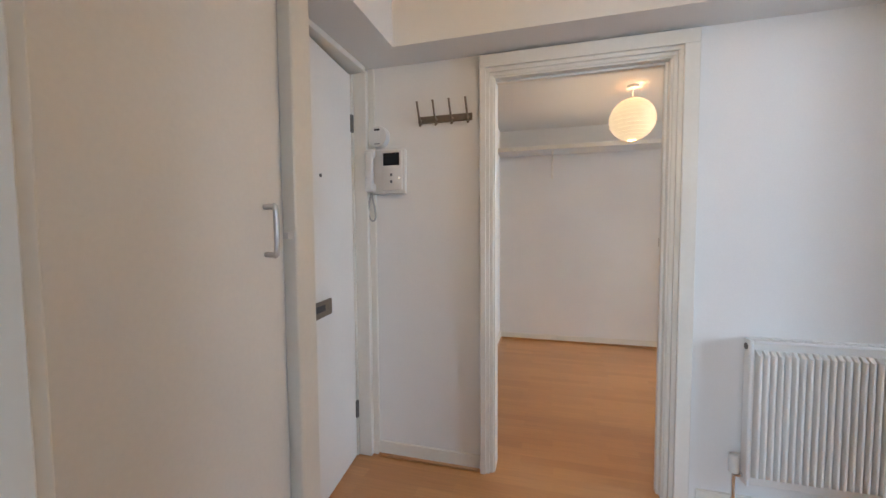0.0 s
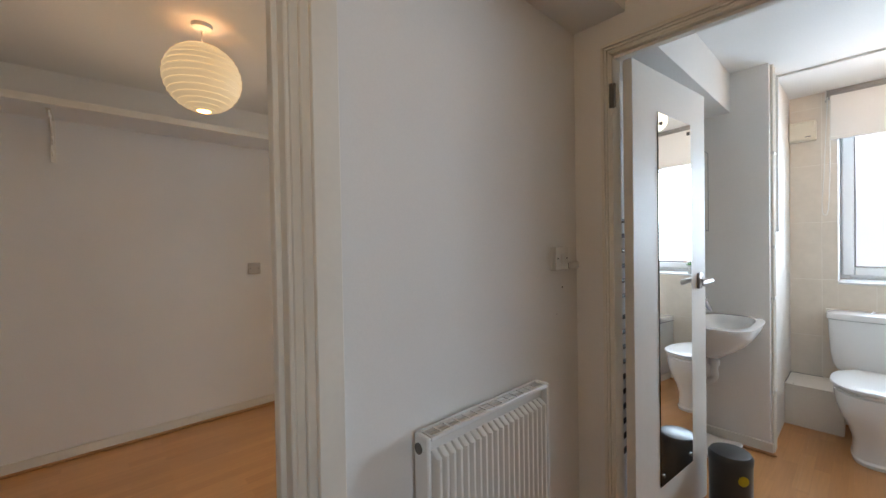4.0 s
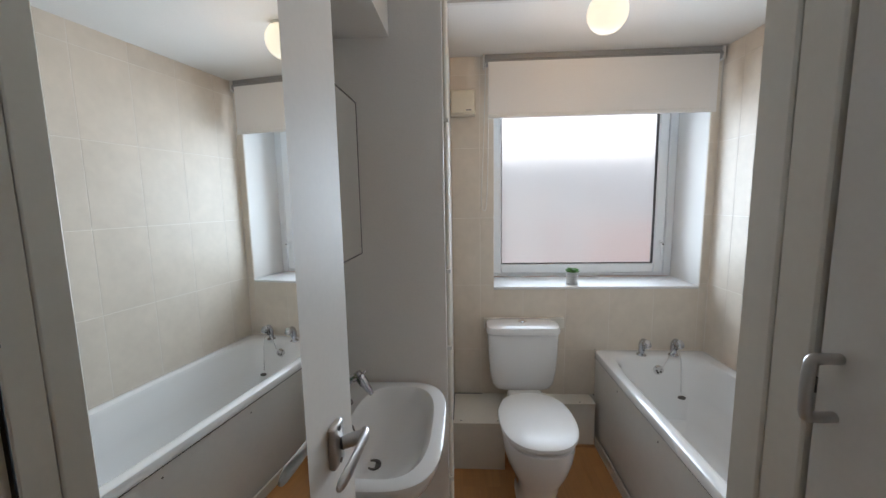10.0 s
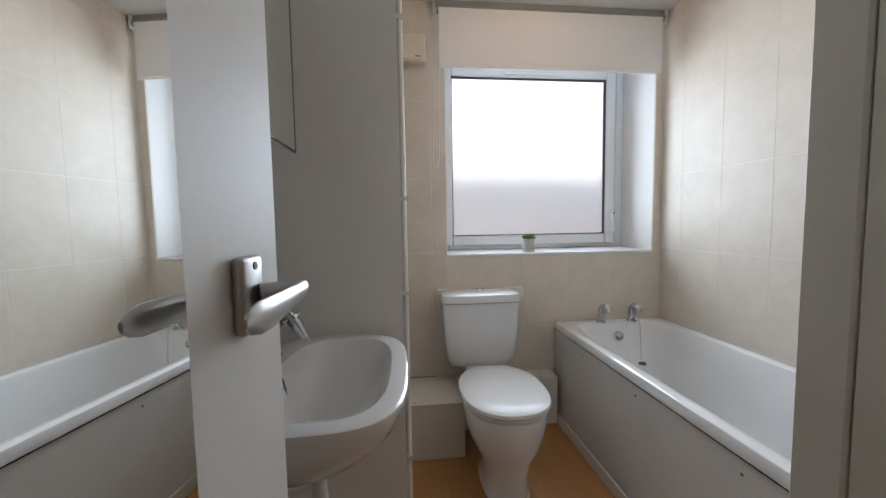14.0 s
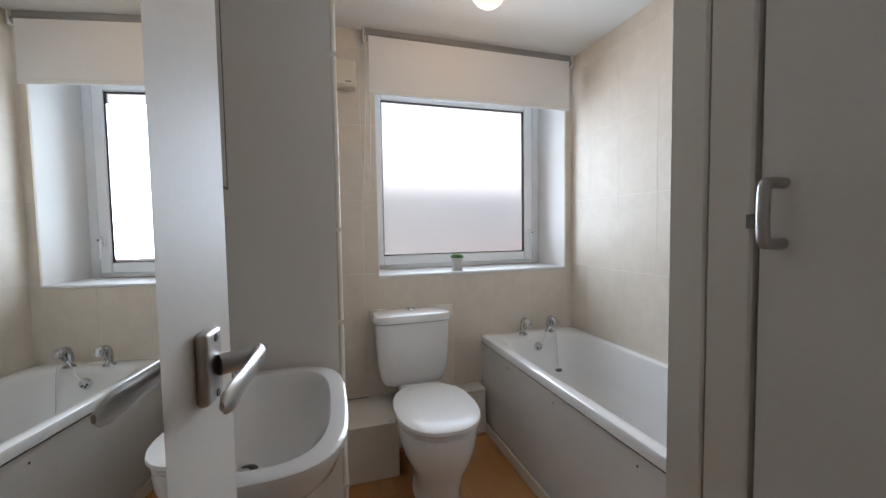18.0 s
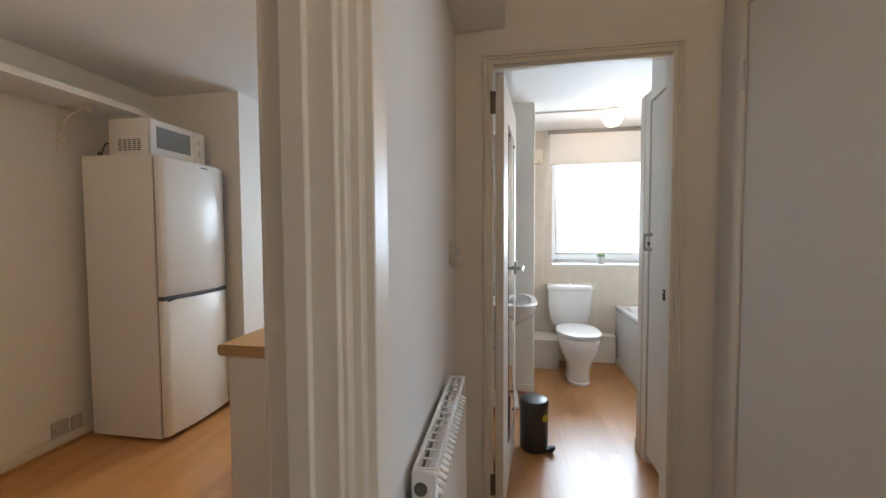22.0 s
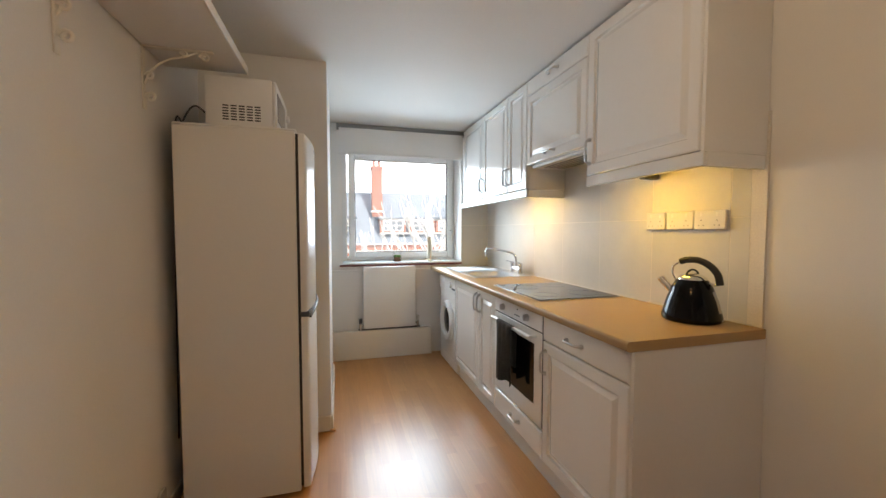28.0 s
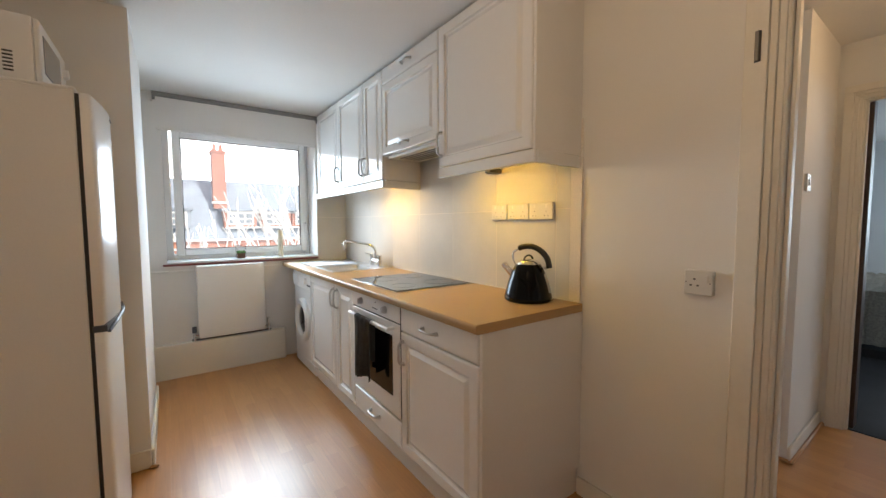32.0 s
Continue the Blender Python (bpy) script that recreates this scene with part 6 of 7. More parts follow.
V0, V1, V2, V3, V4 = 1.182, 1.838, 2.50, 2.81, 3.32
ZW = 1.568
w1 = wall_cabinet("wall_cabinet", "tall white wall cabinet with moulded door", V0, V1, ZW, [(V0, V1, "b")])
part("end_panel", slab(V0 - 0.014, V0, WB - 0.008, WF - 0.004, ZW - 0.002, CEIL - 0.012, bevel=0.001), CARCASS, w1)
wall_cabinet("hood_cabinet", "white extractor hood cabinet with flap and door", V1, V2, 1.725, [(V1, V2, "low")], 2.195)
wall_cabinet("wall_cabinet", "white wall cabinet with two moulded glossy doors", V2, V4, ZW, [(V2, V3, "b"), (V3, V4, "a")])
wall_cabinet("wall_cabinet", "white wall cabinet next to the window", V4, OUT0 - 0.004, ZW, [(V4, 3.86, "a")])
eh = thing("extractor_hood", "grey extractor hood grille below the cabinet", "extractor hood", ((V1 + V2) / 2, 2.2, 1.70))
part("tray", slab(V1 + 0.03, V2 - 0.03, WB + 0.03, WF - 0.03, 1.704, 1.724, bevel=0.003), PLASTIC, eh)
for i in range(5):
    part("slot", slab(V1 + 0.10, V2 - 0.10, WB + 0.07 + i * 0.035, WB + 0.085 + i * 0.035, 1.702, 1.705), BLACK_PLASTIC, eh)
sp = thing("side_filler", "white side panels beside the hood", "panel", ((V1 + V2) / 2, 2.2, ZW))
part("panel", slab(V2 - 0.001, V2 + 0.0, WB, WF - 0.022, ZW, 1.725), CARCASS, sp)
for x0, x1 in ((V0 - 0.014, V1), (V2, OUT0 - 0.004)):
    c = thing("cornice_pelmet", "white light pelmet below the wall cabinets", "pelmet", ((x0 + x1) / 2, WF, 1.52))
    part("front_strip", slab(x0, x1, WF - 0.022, WF - 0.002, ZW - 0.055, ZW - 0.001, bevel=0.004), FOIL, c)
    part("side_strip", slab(x0, x0 + 0.018, WB, WF - 0.022, ZW - 0.055, ZW - 0.001, bevel=0.003), FOIL, c)


def strip_lamp(x0, x1):
    t = thing("under_cabinet_lamp", "slim warm under-cabinet strip lamp, lit", "strip lamp", ((x0 + x1) / 2, 2.25, ZW), "under-cabinet lamps")
    part("housing", slab(x0, x1, 2.272, 2.316, ZW - 0.014, ZW - 0.001, bevel=0.003), PLASTIC, t)
    part("tube", slab(x0 + 0.02, x1 - 0.02, 2.284, 2.304, ZW - 0.026, ZW - 0.0145, bevel=0.005), TUBE, t, "glowing warm tube").visible_shadow = False


tf = thing("lamp_transformer", "black lamp connector and cord below the cabinet", "connector", (1.68, 2.11, ZW))
part("connector", slab(1.655, 1.70, 2.066, 2.156, ZW - 0.030, ZW - 0.001, bevel=0.008, segments=2), BLACK_PLASTIC, tf)
part("cord", tube(bmesh.new(), [(1.68, 2.155, ZW - 0.014), (1.69, 2.18, ZW - 0.008), (1.72, 2.23, ZW - 0.005), (1.78, 2.275, ZW - 0.008)], 0.003, 8, 4), PLASTIC, tf)
strip_lamp(1.40, 1.825)
strip_lamp(2.56, 3.03)

ss = thing("socket_strip", "long white plate of kitchen sockets and switches", "socket", (1.52, LIV_S, 1.32))
for x0, x1 in ((1.305, 1.452), (1.455, 1.602), (1.610, 1.726)):
    p = part("plate", slab(x0, x1, LIV_S + 0.012, LIV_S + 0.026, 1.285, 1.369, bevel=0.003), PLASTIC, ss)
    n = 2 if x1 - x0 > 0.1 else 1
    for i in range(n):
        xc = x0 + (x1 - x0) * (i + 0.5) / n
        part("rocker", slab(xc - 0.006, xc + 0.006, LIV_S + 0.026, LIV_S + 0.0275, 1.343, 1.361, bevel=0.001), CARCASS, p)
        for dx, dz in ((0, 0.025), (-0.011, 0.003), (0.011, 0.003)):
            part("pin_slot", slab(xc + dx - 0.0028, xc + dx + 0.0028, LIV_S + 0.026, LIV_S + 0.0266, 1.301 + dz - 0.002, 1.301 + dz + 0.0015), GREY_PLASTIC, p)


def single_socket(x, z, label):
    t = thing("wall_socket", label, "socket", (x, LIV_S, z))
    part("pattress", slab(x - 0.044, x + 0.044, LIV_S, LIV_S + 0.018, z - 0.043, z + 0.043, bevel=0.004), PLASTIC, t)
    part("plate", slab(x - 0.045, x + 0.045, LIV_S + 0.018, LIV_S + 0.026, z - 0.044, z + 0.044, bevel=0.004), PLASTIC, t)
    part("rocker", slab(x - 0.031, x - 0.018, LIV_S + 0.026, LIV_S + 0.031, z + 0.002, z + 0.026, bevel=0.001), PLASTIC, t)
    for a, b in ((0.012, 0.012), (0.001, -0.010), (0.023, -0.010)):
        part("pin_slot", slab(x + a - 0.0035, x + a + 0.0035, LIV_S + 0.026, LIV_S + 0.0266, z + b - 0.003, z + b + 0.003), BLACK_PLASTIC, t)
    for a in (-0.036, 0.038):
        part("screw", slab(x + a - 0.002, x + a + 0.002, LIV_S + 0.026, LIV_S + 0.0266, z - 0.002, z + 0.002), DARK_STEEL, t)


single_socket(0.679, 1.058, "white single wall socket beside the doorway")

# under the kitchen window
kb = thing("window_boxing", "white painted low boxing below the kitchen window", "boxing", (3.95, 3.2, 0))
part("face", slab(3.90, OUT0, 2.70, FAR_Y, 0, 0.282, bevel=0.004), GLOSS, kb)
wb = thing("wall_batten", "white painted batten on the window wall", "batten", (OUT0, 3.2, 0.88))
part("batten", slab(OUT0 - 0.012, OUT0, 2.70, FAR_Y, 0.872, 0.888, bevel=0.003), PAINT, wb)
single("flue_box", slab(OUT0 - 0.05, OUT0, 3.70, 3.80, 0.80, 0.87, bevel=0.006), PLASTIC, "small white junction box on the wall", "junction box")
trim("sill_edge", OUT0 - 0.03, OUT0 - 0.001, KWIN[0] - 0.002, KWIN[1] + 0.03, KWIN[2] - 0.020, KWIN[2] - 0.004, SILL_RED, "dark red sill nosing below the kitchen window")


def flat_radiator():
    r = thing("kitchen_radiator", "plain flat white radiator below the window", "radiator", (3.9, 3.13, 0.29))
    y0, y1, z0, z1, x = 2.872, 3.392, 0.305, 0.922, 3.885
    part("front_panel", slab(x, x + 0.022, y0, y1, z0, z1, bevel=0.008, segments=2), APPLIANCE, r)
    part("side_cover", slab(x + 0.02, OUT0 - 0.02, y0 + 0.005, y0 + 0.018, z0 + 0.01, z1 - 0.004), APPLIANCE, r)
    part("side_cover", slab(x + 0.02, OUT0 - 0.02, y1 - 0.018, y1 - 0.005, z0 + 0.01, z1 - 0.004), APPLIANCE, r)
    part("wall_bracket", slab(OUT0 - 0.02, OUT0, y0 + 0.1, y1 - 0.1, z0 + 0.05, z1 - 0.1), APPLIANCE, r)
    part("pipe", rod(bmesh.new(), (3.92, y0 - 0.05, z0 - 0.012), (3.92, y1 + 0.05, z0 - 0.012), 0.0085, 12), DARK_STEEL, r, "dark unpainted pipe")
    for y, s in ((y0, -1), (y1, 1)):
        bm = rod(bmesh.new(), (3.92, y + s * 0.03, z0 - 0.02), (3.92, y + s * 0.03, z0 + 0.055), 0.0115, 12)
        rod(bm, (3.92, y, z0 + 0.03), (3.92, y + s * 0.03, z0 + 0.03), 0.009, 10)
        v = part("valve", bm, CHROME, r)
        part("valve_cap", rod(bmesh.new(), (3.92, y + s * 0.03, z0 + 0.05), (3.92, y + s * 0.03, z0 + 0.10), 0.016, 14), GREY_PLASTIC if s > 0 else PLASTIC, v, "radiator valve cap")


flat_radiator()
succulent(4.08, 3.03, KWIN[2] + 0.012, 0.032, 0.045, "little succulents in a brown square planter", True)
wf = thing("wire_frame_planter", "thin black wire frame round a planter", "planter frame", (4.08, 3.03, KWIN[2] + 0.012))
for dx, dy in ((-0.036, -0.036), (0.036, -0.036), (0.036, 0.036), (-0.036, 0.036)):
    part("wire", rod(bmesh.new(), (4.08 + dx, 3.03 + dy, KWIN[2] + 0.012), (4.08 + dx, 3.03 + dy, KWIN[2] + 0.13), 0.0015, 6), BLACK_PLASTIC, wf)
    part("wire", rod(bmesh.new(), (4.08 + dx, 3.03 + dy, KWIN[2] + 0.13), (4.08 - dy, 3.03 + dx, KWIN[2] + 0.13), 0.0015, 6), BLACK_PLASTIC, wf)
WAX = material("cream_candle_wax", (0.72, 0.66, 0.52), 0.5, grain=0.03)
cn = thing("pillar_candle", "tall cream pillar candle on the sill", "candle", (4.04, 2.69, KWIN[2] + 0.012))
part("wax", lathe(bmesh.new(), [(0.001, 0), (0.024, 0), (0.024, 0.25), (0.020, 0.254), (0.012, 0.248), (0.001, 0.247)], (4.04, 2.69, KWIN[2] + 0.012), 24), WAX, cn)
part("wick", rod(bmesh.new(), (4.04, 2.69, KWIN[2] + 0.258), (4.04, 2.69, KWIN[2] + 0.272), 0.0012, 6), BLACK_PLASTIC, cn)

# ---- living room ----


def fridge():
    x0, x1, yf, yb, zt = 1.992, 2.512, 3.815, 4.312, 1.750
    r = thing("fridge_freezer", "tall white fridge freezer with glossy doors", "fridge", ((x0 + x1) / 2, (yf + yb) / 2, 0))
    part("body", slab(x0, x1, yf, yb, 0.02, zt - 0.012, bevel=0.003), FRIDGE_SIDE, r)
    part("top_panel", slab(x0 - 0.001, x1 + 0.001, yf - 0.004, yb, zt - 0.012, zt, bevel=0.004), APPLIANCE, r)

    def door_shell(z0, z1):
        loops = []
        n = 12
        for z, k in ((z0, 0.004), (z0 + 0.006, 0), (z1 - 0.006, 0), (z1, 0.004)):
            loop = [(x0 + k, yf - 0.013, z), (x0 + k, yf - 0.036, z)]
            for i in range(n + 1):
                u = i / n
                loop.append((x0 + 0.006 + k + (x1 - x0 - 0.012 - 2 * k) * u, yf - 0.044 - 0.022 * math.sin(math.pi * u) + k, z))
            loop += [(x1 - k, yf - 0.036, z), (x1 - k, yf - 0.013, z)]
            loops.append(loop)
        return loft(bmesh.new(), loops)

    part("fridge_door", door_shell(0.895, zt - 0.018), APPLIANCE, r, "glossy white upper door")
    part("freezer_door", door_shell(0.035, 0.868), APPLIANCE, r, "glossy white lower door")
    part("door_seal", slab(x0 + 0.009, x1 - 0.009, yf - 0.0135, yf + 0.001, 0.04, zt - 0.02), RUBBER, r, "dark door seal")
    bm = bmesh.new()
    tube(bm, [(x0 + 0.03, yf - 0.052, 0.866), (x0 + 0.12, yf - 0.066, 0.884), (x1 - 0.16, yf - 0.068, 0.886), (x1 - 0.02, yf - 0.052, 0.896)], 0.007, 10)
    part("grip_recess", bm, GREY_PLASTIC, r, "grey curved door grip")
    part("grip_lip", slab(x0 + 0.004, x1 - 0.004, yf - 0.05, yf - 0.008, 0.870, 0.893), GREY_PLASTIC, r)
    part("badge", slab((x0 + x1) / 2 + 0.03, (x0 + x1) / 2 + 0.09, yf - 0.0665, yf - 0.064, zt - 0.045, zt - 0.038), GREY_PLASTIC, r)
    for x in (x0 + 0.05, x1 - 0.05):
        for y in (yf + 0.05, yb - 0.05):
            part("foot", rod(bmesh.new(), (x, y, 0), (x, y, 0.025), 0.018, 12), BLACK_PLASTIC, r)


fridge()


def microwave():
    x0, x1, yf, yb, z0, z1 = 2.072, 2.510, 3.922, 4.205, 1.762, 1.990
    r = thing("microwave", "white microwave oven on top of the fridge", "microwave", ((x0 + x1) / 2, 4.06, 1.750))
    part("body", slab(x0, x1, yf, yb, z0, z1, bevel=0.006, segments=2), APPLIANCE, r)
    d = part("door", slab(x0 + 0.004, x1 - 0.10, yf - 0.018, yf, z0 + 0.006, z1 - 0.004, bevel=0.005), APPLIANCE, r)
    part("window", slab(x0 + 0.045, x1 - 0.135, yf - 0.0205, yf - 0.017, z0 + 0.05, z1 - 0.045, bevel=0.001), MW_GLASS, d, "grey mesh window")
    part("control_panel", slab(x1 - 0.098, x1 - 0.004, yf - 0.016, yf, z0 + 0.006, z1 - 0.004, bevel=0.004), APPLIANCE, r)
    for z in (z0 + 0.075, z1 - 0.075):
        part("dial", rod(bmesh.new(), (x1 - 0.05, yf - 0.016, z), (x1 - 0.05, yf - 0.032, z), 0.022, 20, 0.019), APPLIANCE, r, "white turning dial")
    for row in range(6):
        for col in range(5):
            y = yf + 0.05 + col * 0.034
            part("vent_slot", slab(x0 - 0.0006, x0 + 0.002, y, y + 0.025, z0 + 0.03 + row * 0.0125, z0 + 0.036 + row * 0.0125), BLACK_PLASTIC, r)
    for x in (x0 + 0.04, x1 - 0.04):
        for y in (yf + 0.04, yb - 0.04):
            part("foot", rod(bmesh.new(), (x, y, 1.750), (x, y, z0 + 0.004), 0.012, 10), BLACK_PLASTIC, r)
    part("power_cord", tube(bmesh.new(), [(x0 + 0.03, yb - 0.005, z0 + 0.05), (x0 + 0.03, yb + 0.05, z0 + 0.09), (x0 + 0.035, yb + 0.10, z0 + 0.02), (x0 + 0.04, yb + 0.14, z0 - 0.1), (x0 + 0.04, yb + 0.16, 0.3)], 0.004, 8, 6), BLACK_PLASTIC, r, "dark power cord")


MW_GLASS = material("grey_mesh_glass", (0.22, 0.24, 0.26), 0.15, grain=0.2, grain_scale=300, coat=0.6)
microwave()


def scroll_bracket(parent, x):
    """A wrought shelf bracket: two arms, a stay and curled ends."""
    z, y = 2.03, FAR_Y
    bm = slab(x - 0.012, x + 0.012, y - 0.007, y, 1.775, z, bevel=0.002)
    box(bm, x - 0.012, x + 0.012, y - 0.26, y, z - 0.007, z, bevel=0.002)
    tube(bm, [(x, y - 0.20, z - 0.008), (x, y - 0.15, z - 0.03), (x, y - 0.09, z - 0.05), (x, y - 0.04, z - 0.09), (x, y - 0.008, z - 0.15)], 0.0045, 8, 5)
    for cy, cz, rr in ((y - 0.225, z - 0.026, 0.018), (y - 0.15, z - 0.022, 0.013), (y - 0.026, z - 0.12, 0.016), (y - 0.028, z - 0.205, 0.02)):
        tube(bm, [(x, cy + rr * (1 - k / 22) * math.cos(k * 0.5), cz + rr * (1 - k / 22) * math.sin(k * 0.5)) for k in range(18)], 0.0055, 8, 2)
    return part("bracket", bm, GLOSS, parent, "white painted scroll bracket")


sf = thing("wall_shelf", "long white shelf on scroll brackets", "shelf", (0.8, 4.2, 2.03))
part("board", slab(-0.555, 2.145, 4.045, FAR_Y - 0.002, 2.031, 2.055, bevel=0.003), APPLIANCE, sf)
part("front_lip", slab(-0.555, 2.145, 4.036, 4.0445, 2.026, 2.066, bevel=0.003), GLOSS, sf)
for x in (0.0, 1.428, 1.932):
    scroll_bracket(sf, x)

AGED = material("aged_grey_plastic", (0.52, 0.48, 0.45), 0.4, grain=0.03, stain=0.05)
for x, z, w, label in ((1.087, 1.092, 0.09, "blank white wall plate"), (1.272, 0.283, 0.032, "small round-edged aerial outlet"), (1.86, 0.115, 0.088, "white socket near the floor"), (1.95, 0.11, 0.06, "white socket near the floor")):
    light_switch("wall_plate", (x, FAR_Y, z), w, 0.088 if w > 0.05 else 0.03, label, "s", w > 0.08, False, mat=AGED)
pedal_bin(-0.695, 3.19, 0.13, 0.52, "pedal_bin", "tall dark grey plastic bin in the living room", GREY_PLASTIC)

# ---- outside the windows ----
BRICK = material("red_brick", (0.52, 0.22, 0.14), 0.85, grain=0.25, grain_scale=9, stain=0.2, stain_scale=0.8)
STONE = material("pale_stone", (0.62, 0.59, 0.52), 0.8, grain=0.15, grain_scale=5, stain=0.2, stain_scale=0.6)
SLATE = material("grey_slate", (0.30, 0.35, 0.41), 0.75, grain=0.25, grain_scale=5, stain=0.25, stain_scale=0.7, vary=0.1)
WHITE_PAINT = material("white_window_paint", (0.75, 0.75, 0.73), 0.6, grain=0.05)
DARK_PANE = material("far_window_glass", (0.22, 0.26, 0.30), 0.1, coat=0.5)
ASPHALT = material("asphalt", (0.06, 0.06, 0.062), 0.9, grain=0.2, grain_scale=3)
BARK = material("pale_bark", (0.85, 0.84, 0.80), 0.85, grain=0.2, grain_scale=12)
GROUND_Z = -6.5
tagged(mesh_object("ground", slab(5.5, 900, -700, 700, GROUND_Z - 0.2, GROUND_Z), ASPHALT), "grey street ground far below the windows", "ground", kind="structure")


def gable_roof(bm, x0, x1, y0, y1, z0, z1, hip=0.0):
    xm = (x0 + x1) / 2
    v = [bm.verts.new(p) for p in ((x0, y0, z0), (x1, y0, z0), (x1, y1, z0), (x0, y1, z0), (xm, y0 + hip, z1), (xm, y1 - hip, z1))]
    for f in ((0, 1, 4), (1, 2, 5, 4), (2, 3, 5), (3, 0, 4, 5), (3, 2, 1, 0)):
        bm.faces.new([v[i] for i in f])
    return bm


def far_window(parent, x, yc, z0, z1, w, bars=3, arch=False):
    f = part("window", slab(x - 0.08, x + 0.05, yc - w / 2, yc + w / 2, z0, z1), DARK_PANE, parent)
    for i in range(bars + 1):
        y = yc - w / 2 + w * i / bars
        part("window_frame", slab(x - 0.12, x, y - 0.06, y + 0.06, z0 - 0.05, z1 + 0.05), WHITE_PAINT, f)
    for z in (z0, z1, (z0 + z1) / 2):
        part("window_frame", slab(x - 0.115, x, yc - w / 2, yc + w / 2, z - 0.05, z + 0.05), WHITE_PAINT, f)
    return f


def chimney(parent, x, y, z0, z1, w, d=1.1):
    c = part("chimney", slab(x - d / 2, x + d / 2, y - w / 2, y + w / 2, z0, z1), BRICK, parent)
    part("chimney_cap", slab(x - d / 2 - 0.08, x + d / 2 + 0.08, y - w / 2 - 0.08, y + w / 2 + 0.08, z1, z1 + 0.18), BRICK, c)
    part("flashing", slab(x - d / 2 - 0.12, x + d / 2, y - w / 2 - 0.1, y + w / 2 + 0.1, z0 + 0.35, z0 + 0.5), WHITE_PAINT, c)
    for k in (-0.25, 0.25):
        part("chimney_pot", lathe(bmesh.new(), [(0.14, 0), (0.11, 0.5), (0.13, 0.52)], (x, y + k * w, z1 + 0.18), 10), BRICK, c)


# long terrace with slate roof and dormers
t1 = thing("terrace_house", "brick terrace with slate roof, dormers and chimneys", "building", (32, -6, GROUND_Z))
part("wall", slab(30.0, 38, -26, 4.9, GROUND_Z, 0.16), BRICK, t1)
part("gutter", slab(29.75, 30.1, -26, 4.9, 0.16, 0.30), WHITE_PAINT, t1)
part("eaves_board", slab(29.85, 30.05, -26, 4.9, -0.42, -0.26), WHITE_PAINT, t1)
part("roof", gable_roof(bmesh.new(), 29.8, 38.5, -26, 4.95, 0.30, 4.6), SLATE, t1)
for yc in (3.35, -0.55, -2.9, -5.0, -9.0, -13.0):
    dm = part("dormer", slab(29.95, 33.0, yc - 1.0, yc + 1.0, 1.05, 2.2), BRICK if yc < 3 else SLATE, t1)
    far_window(dm, 29.94, yc, 1.28, 2.05, 1.5, 3)
    part("dormer_roof", slab(29.75, 33.6, yc - 1.15, yc + 1.15, 2.2, 2.36), SLATE, dm)
part("dormer_band", slab(29.9, 32.5, -5.9, 0.4, 1.0, 1.12), WHITE_PAINT, t1)
part("dormer_band", slab(29.9, 32.5, -5.9, 0.4, 2.08, 2.2), WHITE_PAINT, t1)
for yc in (3.2, 1.0, -1.5, -4.0, -6.5):
    far_window(t1, 29.98, yc, -2.6, -0.75, 1.3, 2)
chimney(t1, 32.0, 0.5, 2.4, 6.3, 0.82)
# grand neighbour with pediment and balustrade
t2 = thing("baroque_house", "brick and stone house with curved pediment", "building", (33, 9, GROUND_Z))
part("wall", slab(29.6, 40, 5.0, 19, GROUND_Z, 1.45), BRICK, t2)
part("cornice", slab(29.2, 40, 4.95, 19, 1.45, 2.05), STONE, t2)
part("cornice_lip", slab(29.0, 40, 4.85, 19, 2.05, 2.3), STONE, t2)
part("parapet", slab(29.5, 30.1, 5.0, 7.6, 2.3, 3.2), STONE, t2)
part("parapet_cap", slab(29.4, 30.2, 4.95, 7.6, 3.2, 3.42), STONE, t2)
for i in range(6):
    part("baluster", slab(29.40, 29.52, 6.62 + i * 0.15, 6.69 + i * 0.15, 2.5, 3.1), DARK_PANE if i % 2 else STONE, t2)
loops = []
for x in (29.3, 30.2):
    loops.append([(x, 9.3 + 2.1 * math.cos(math.pi * k / 20), 2.2 + 1.55 * math.sin(math.pi * k / 20)) for k in range(21)])
part("pediment", loft(bmesh.new(), loops), STONE, t2, "curved stone pediment")
bm = tube(bmesh.new(), [(29.25, 9.3 + 2.05 * math.cos(math.pi * k / 16), 2.25 + 1.5 * math.sin(math.pi * k / 16)) for k in range(17)], 0.16, 8, 2)
part("pediment_moulding", bm, STONE, t2)
part("round_window", rod(bmesh.new(), (29.22, 9.3, 2.65), (29.34, 9.3, 2.65), 0.36, 24), DARK_PANE, t2)
part("round_frame", tube(bmesh.new(), [(29.25, 9.3 + 0.42 * math.cos(math.pi * k / 10), 2.65 + 0.42 * math.sin(math.pi * k / 10)) for k in range(21)], 0.07, 6, 1), STONE, t2)
for y in (6.35, 7.75, 10.9, 12.4):
    c = part("column", rod(bmesh.new(), (29.35, y, -6.0), (29.35, y, 1.2), 0.2, 14), STONE, t2)
    part("capital", slab(29.1, 29.6, y - 0.28, y + 0.28, 1.15, 1.45), STONE, c)
part("stone_band", slab(29.52, 29.7, 5.0, 19, -0.35, -0.05), STONE, t2)
far_window(t2, 29.5, 9.2, -2.2, 0.15, 1.7, 3)
bm = tube(bmesh.new(), [(29.45, 9.2 + 0.95 * math.cos(math.pi * k / 12), 0.2 + 0.85 * math.sin(math.pi * k / 12)) for k in range(13)], 0.14, 8, 2)
part("arch", bm, STONE, t2)
for y in (5.6, 7.05):
    far_window(t2, 29.6, y, -2.6, -0.7, 0.9, 2)
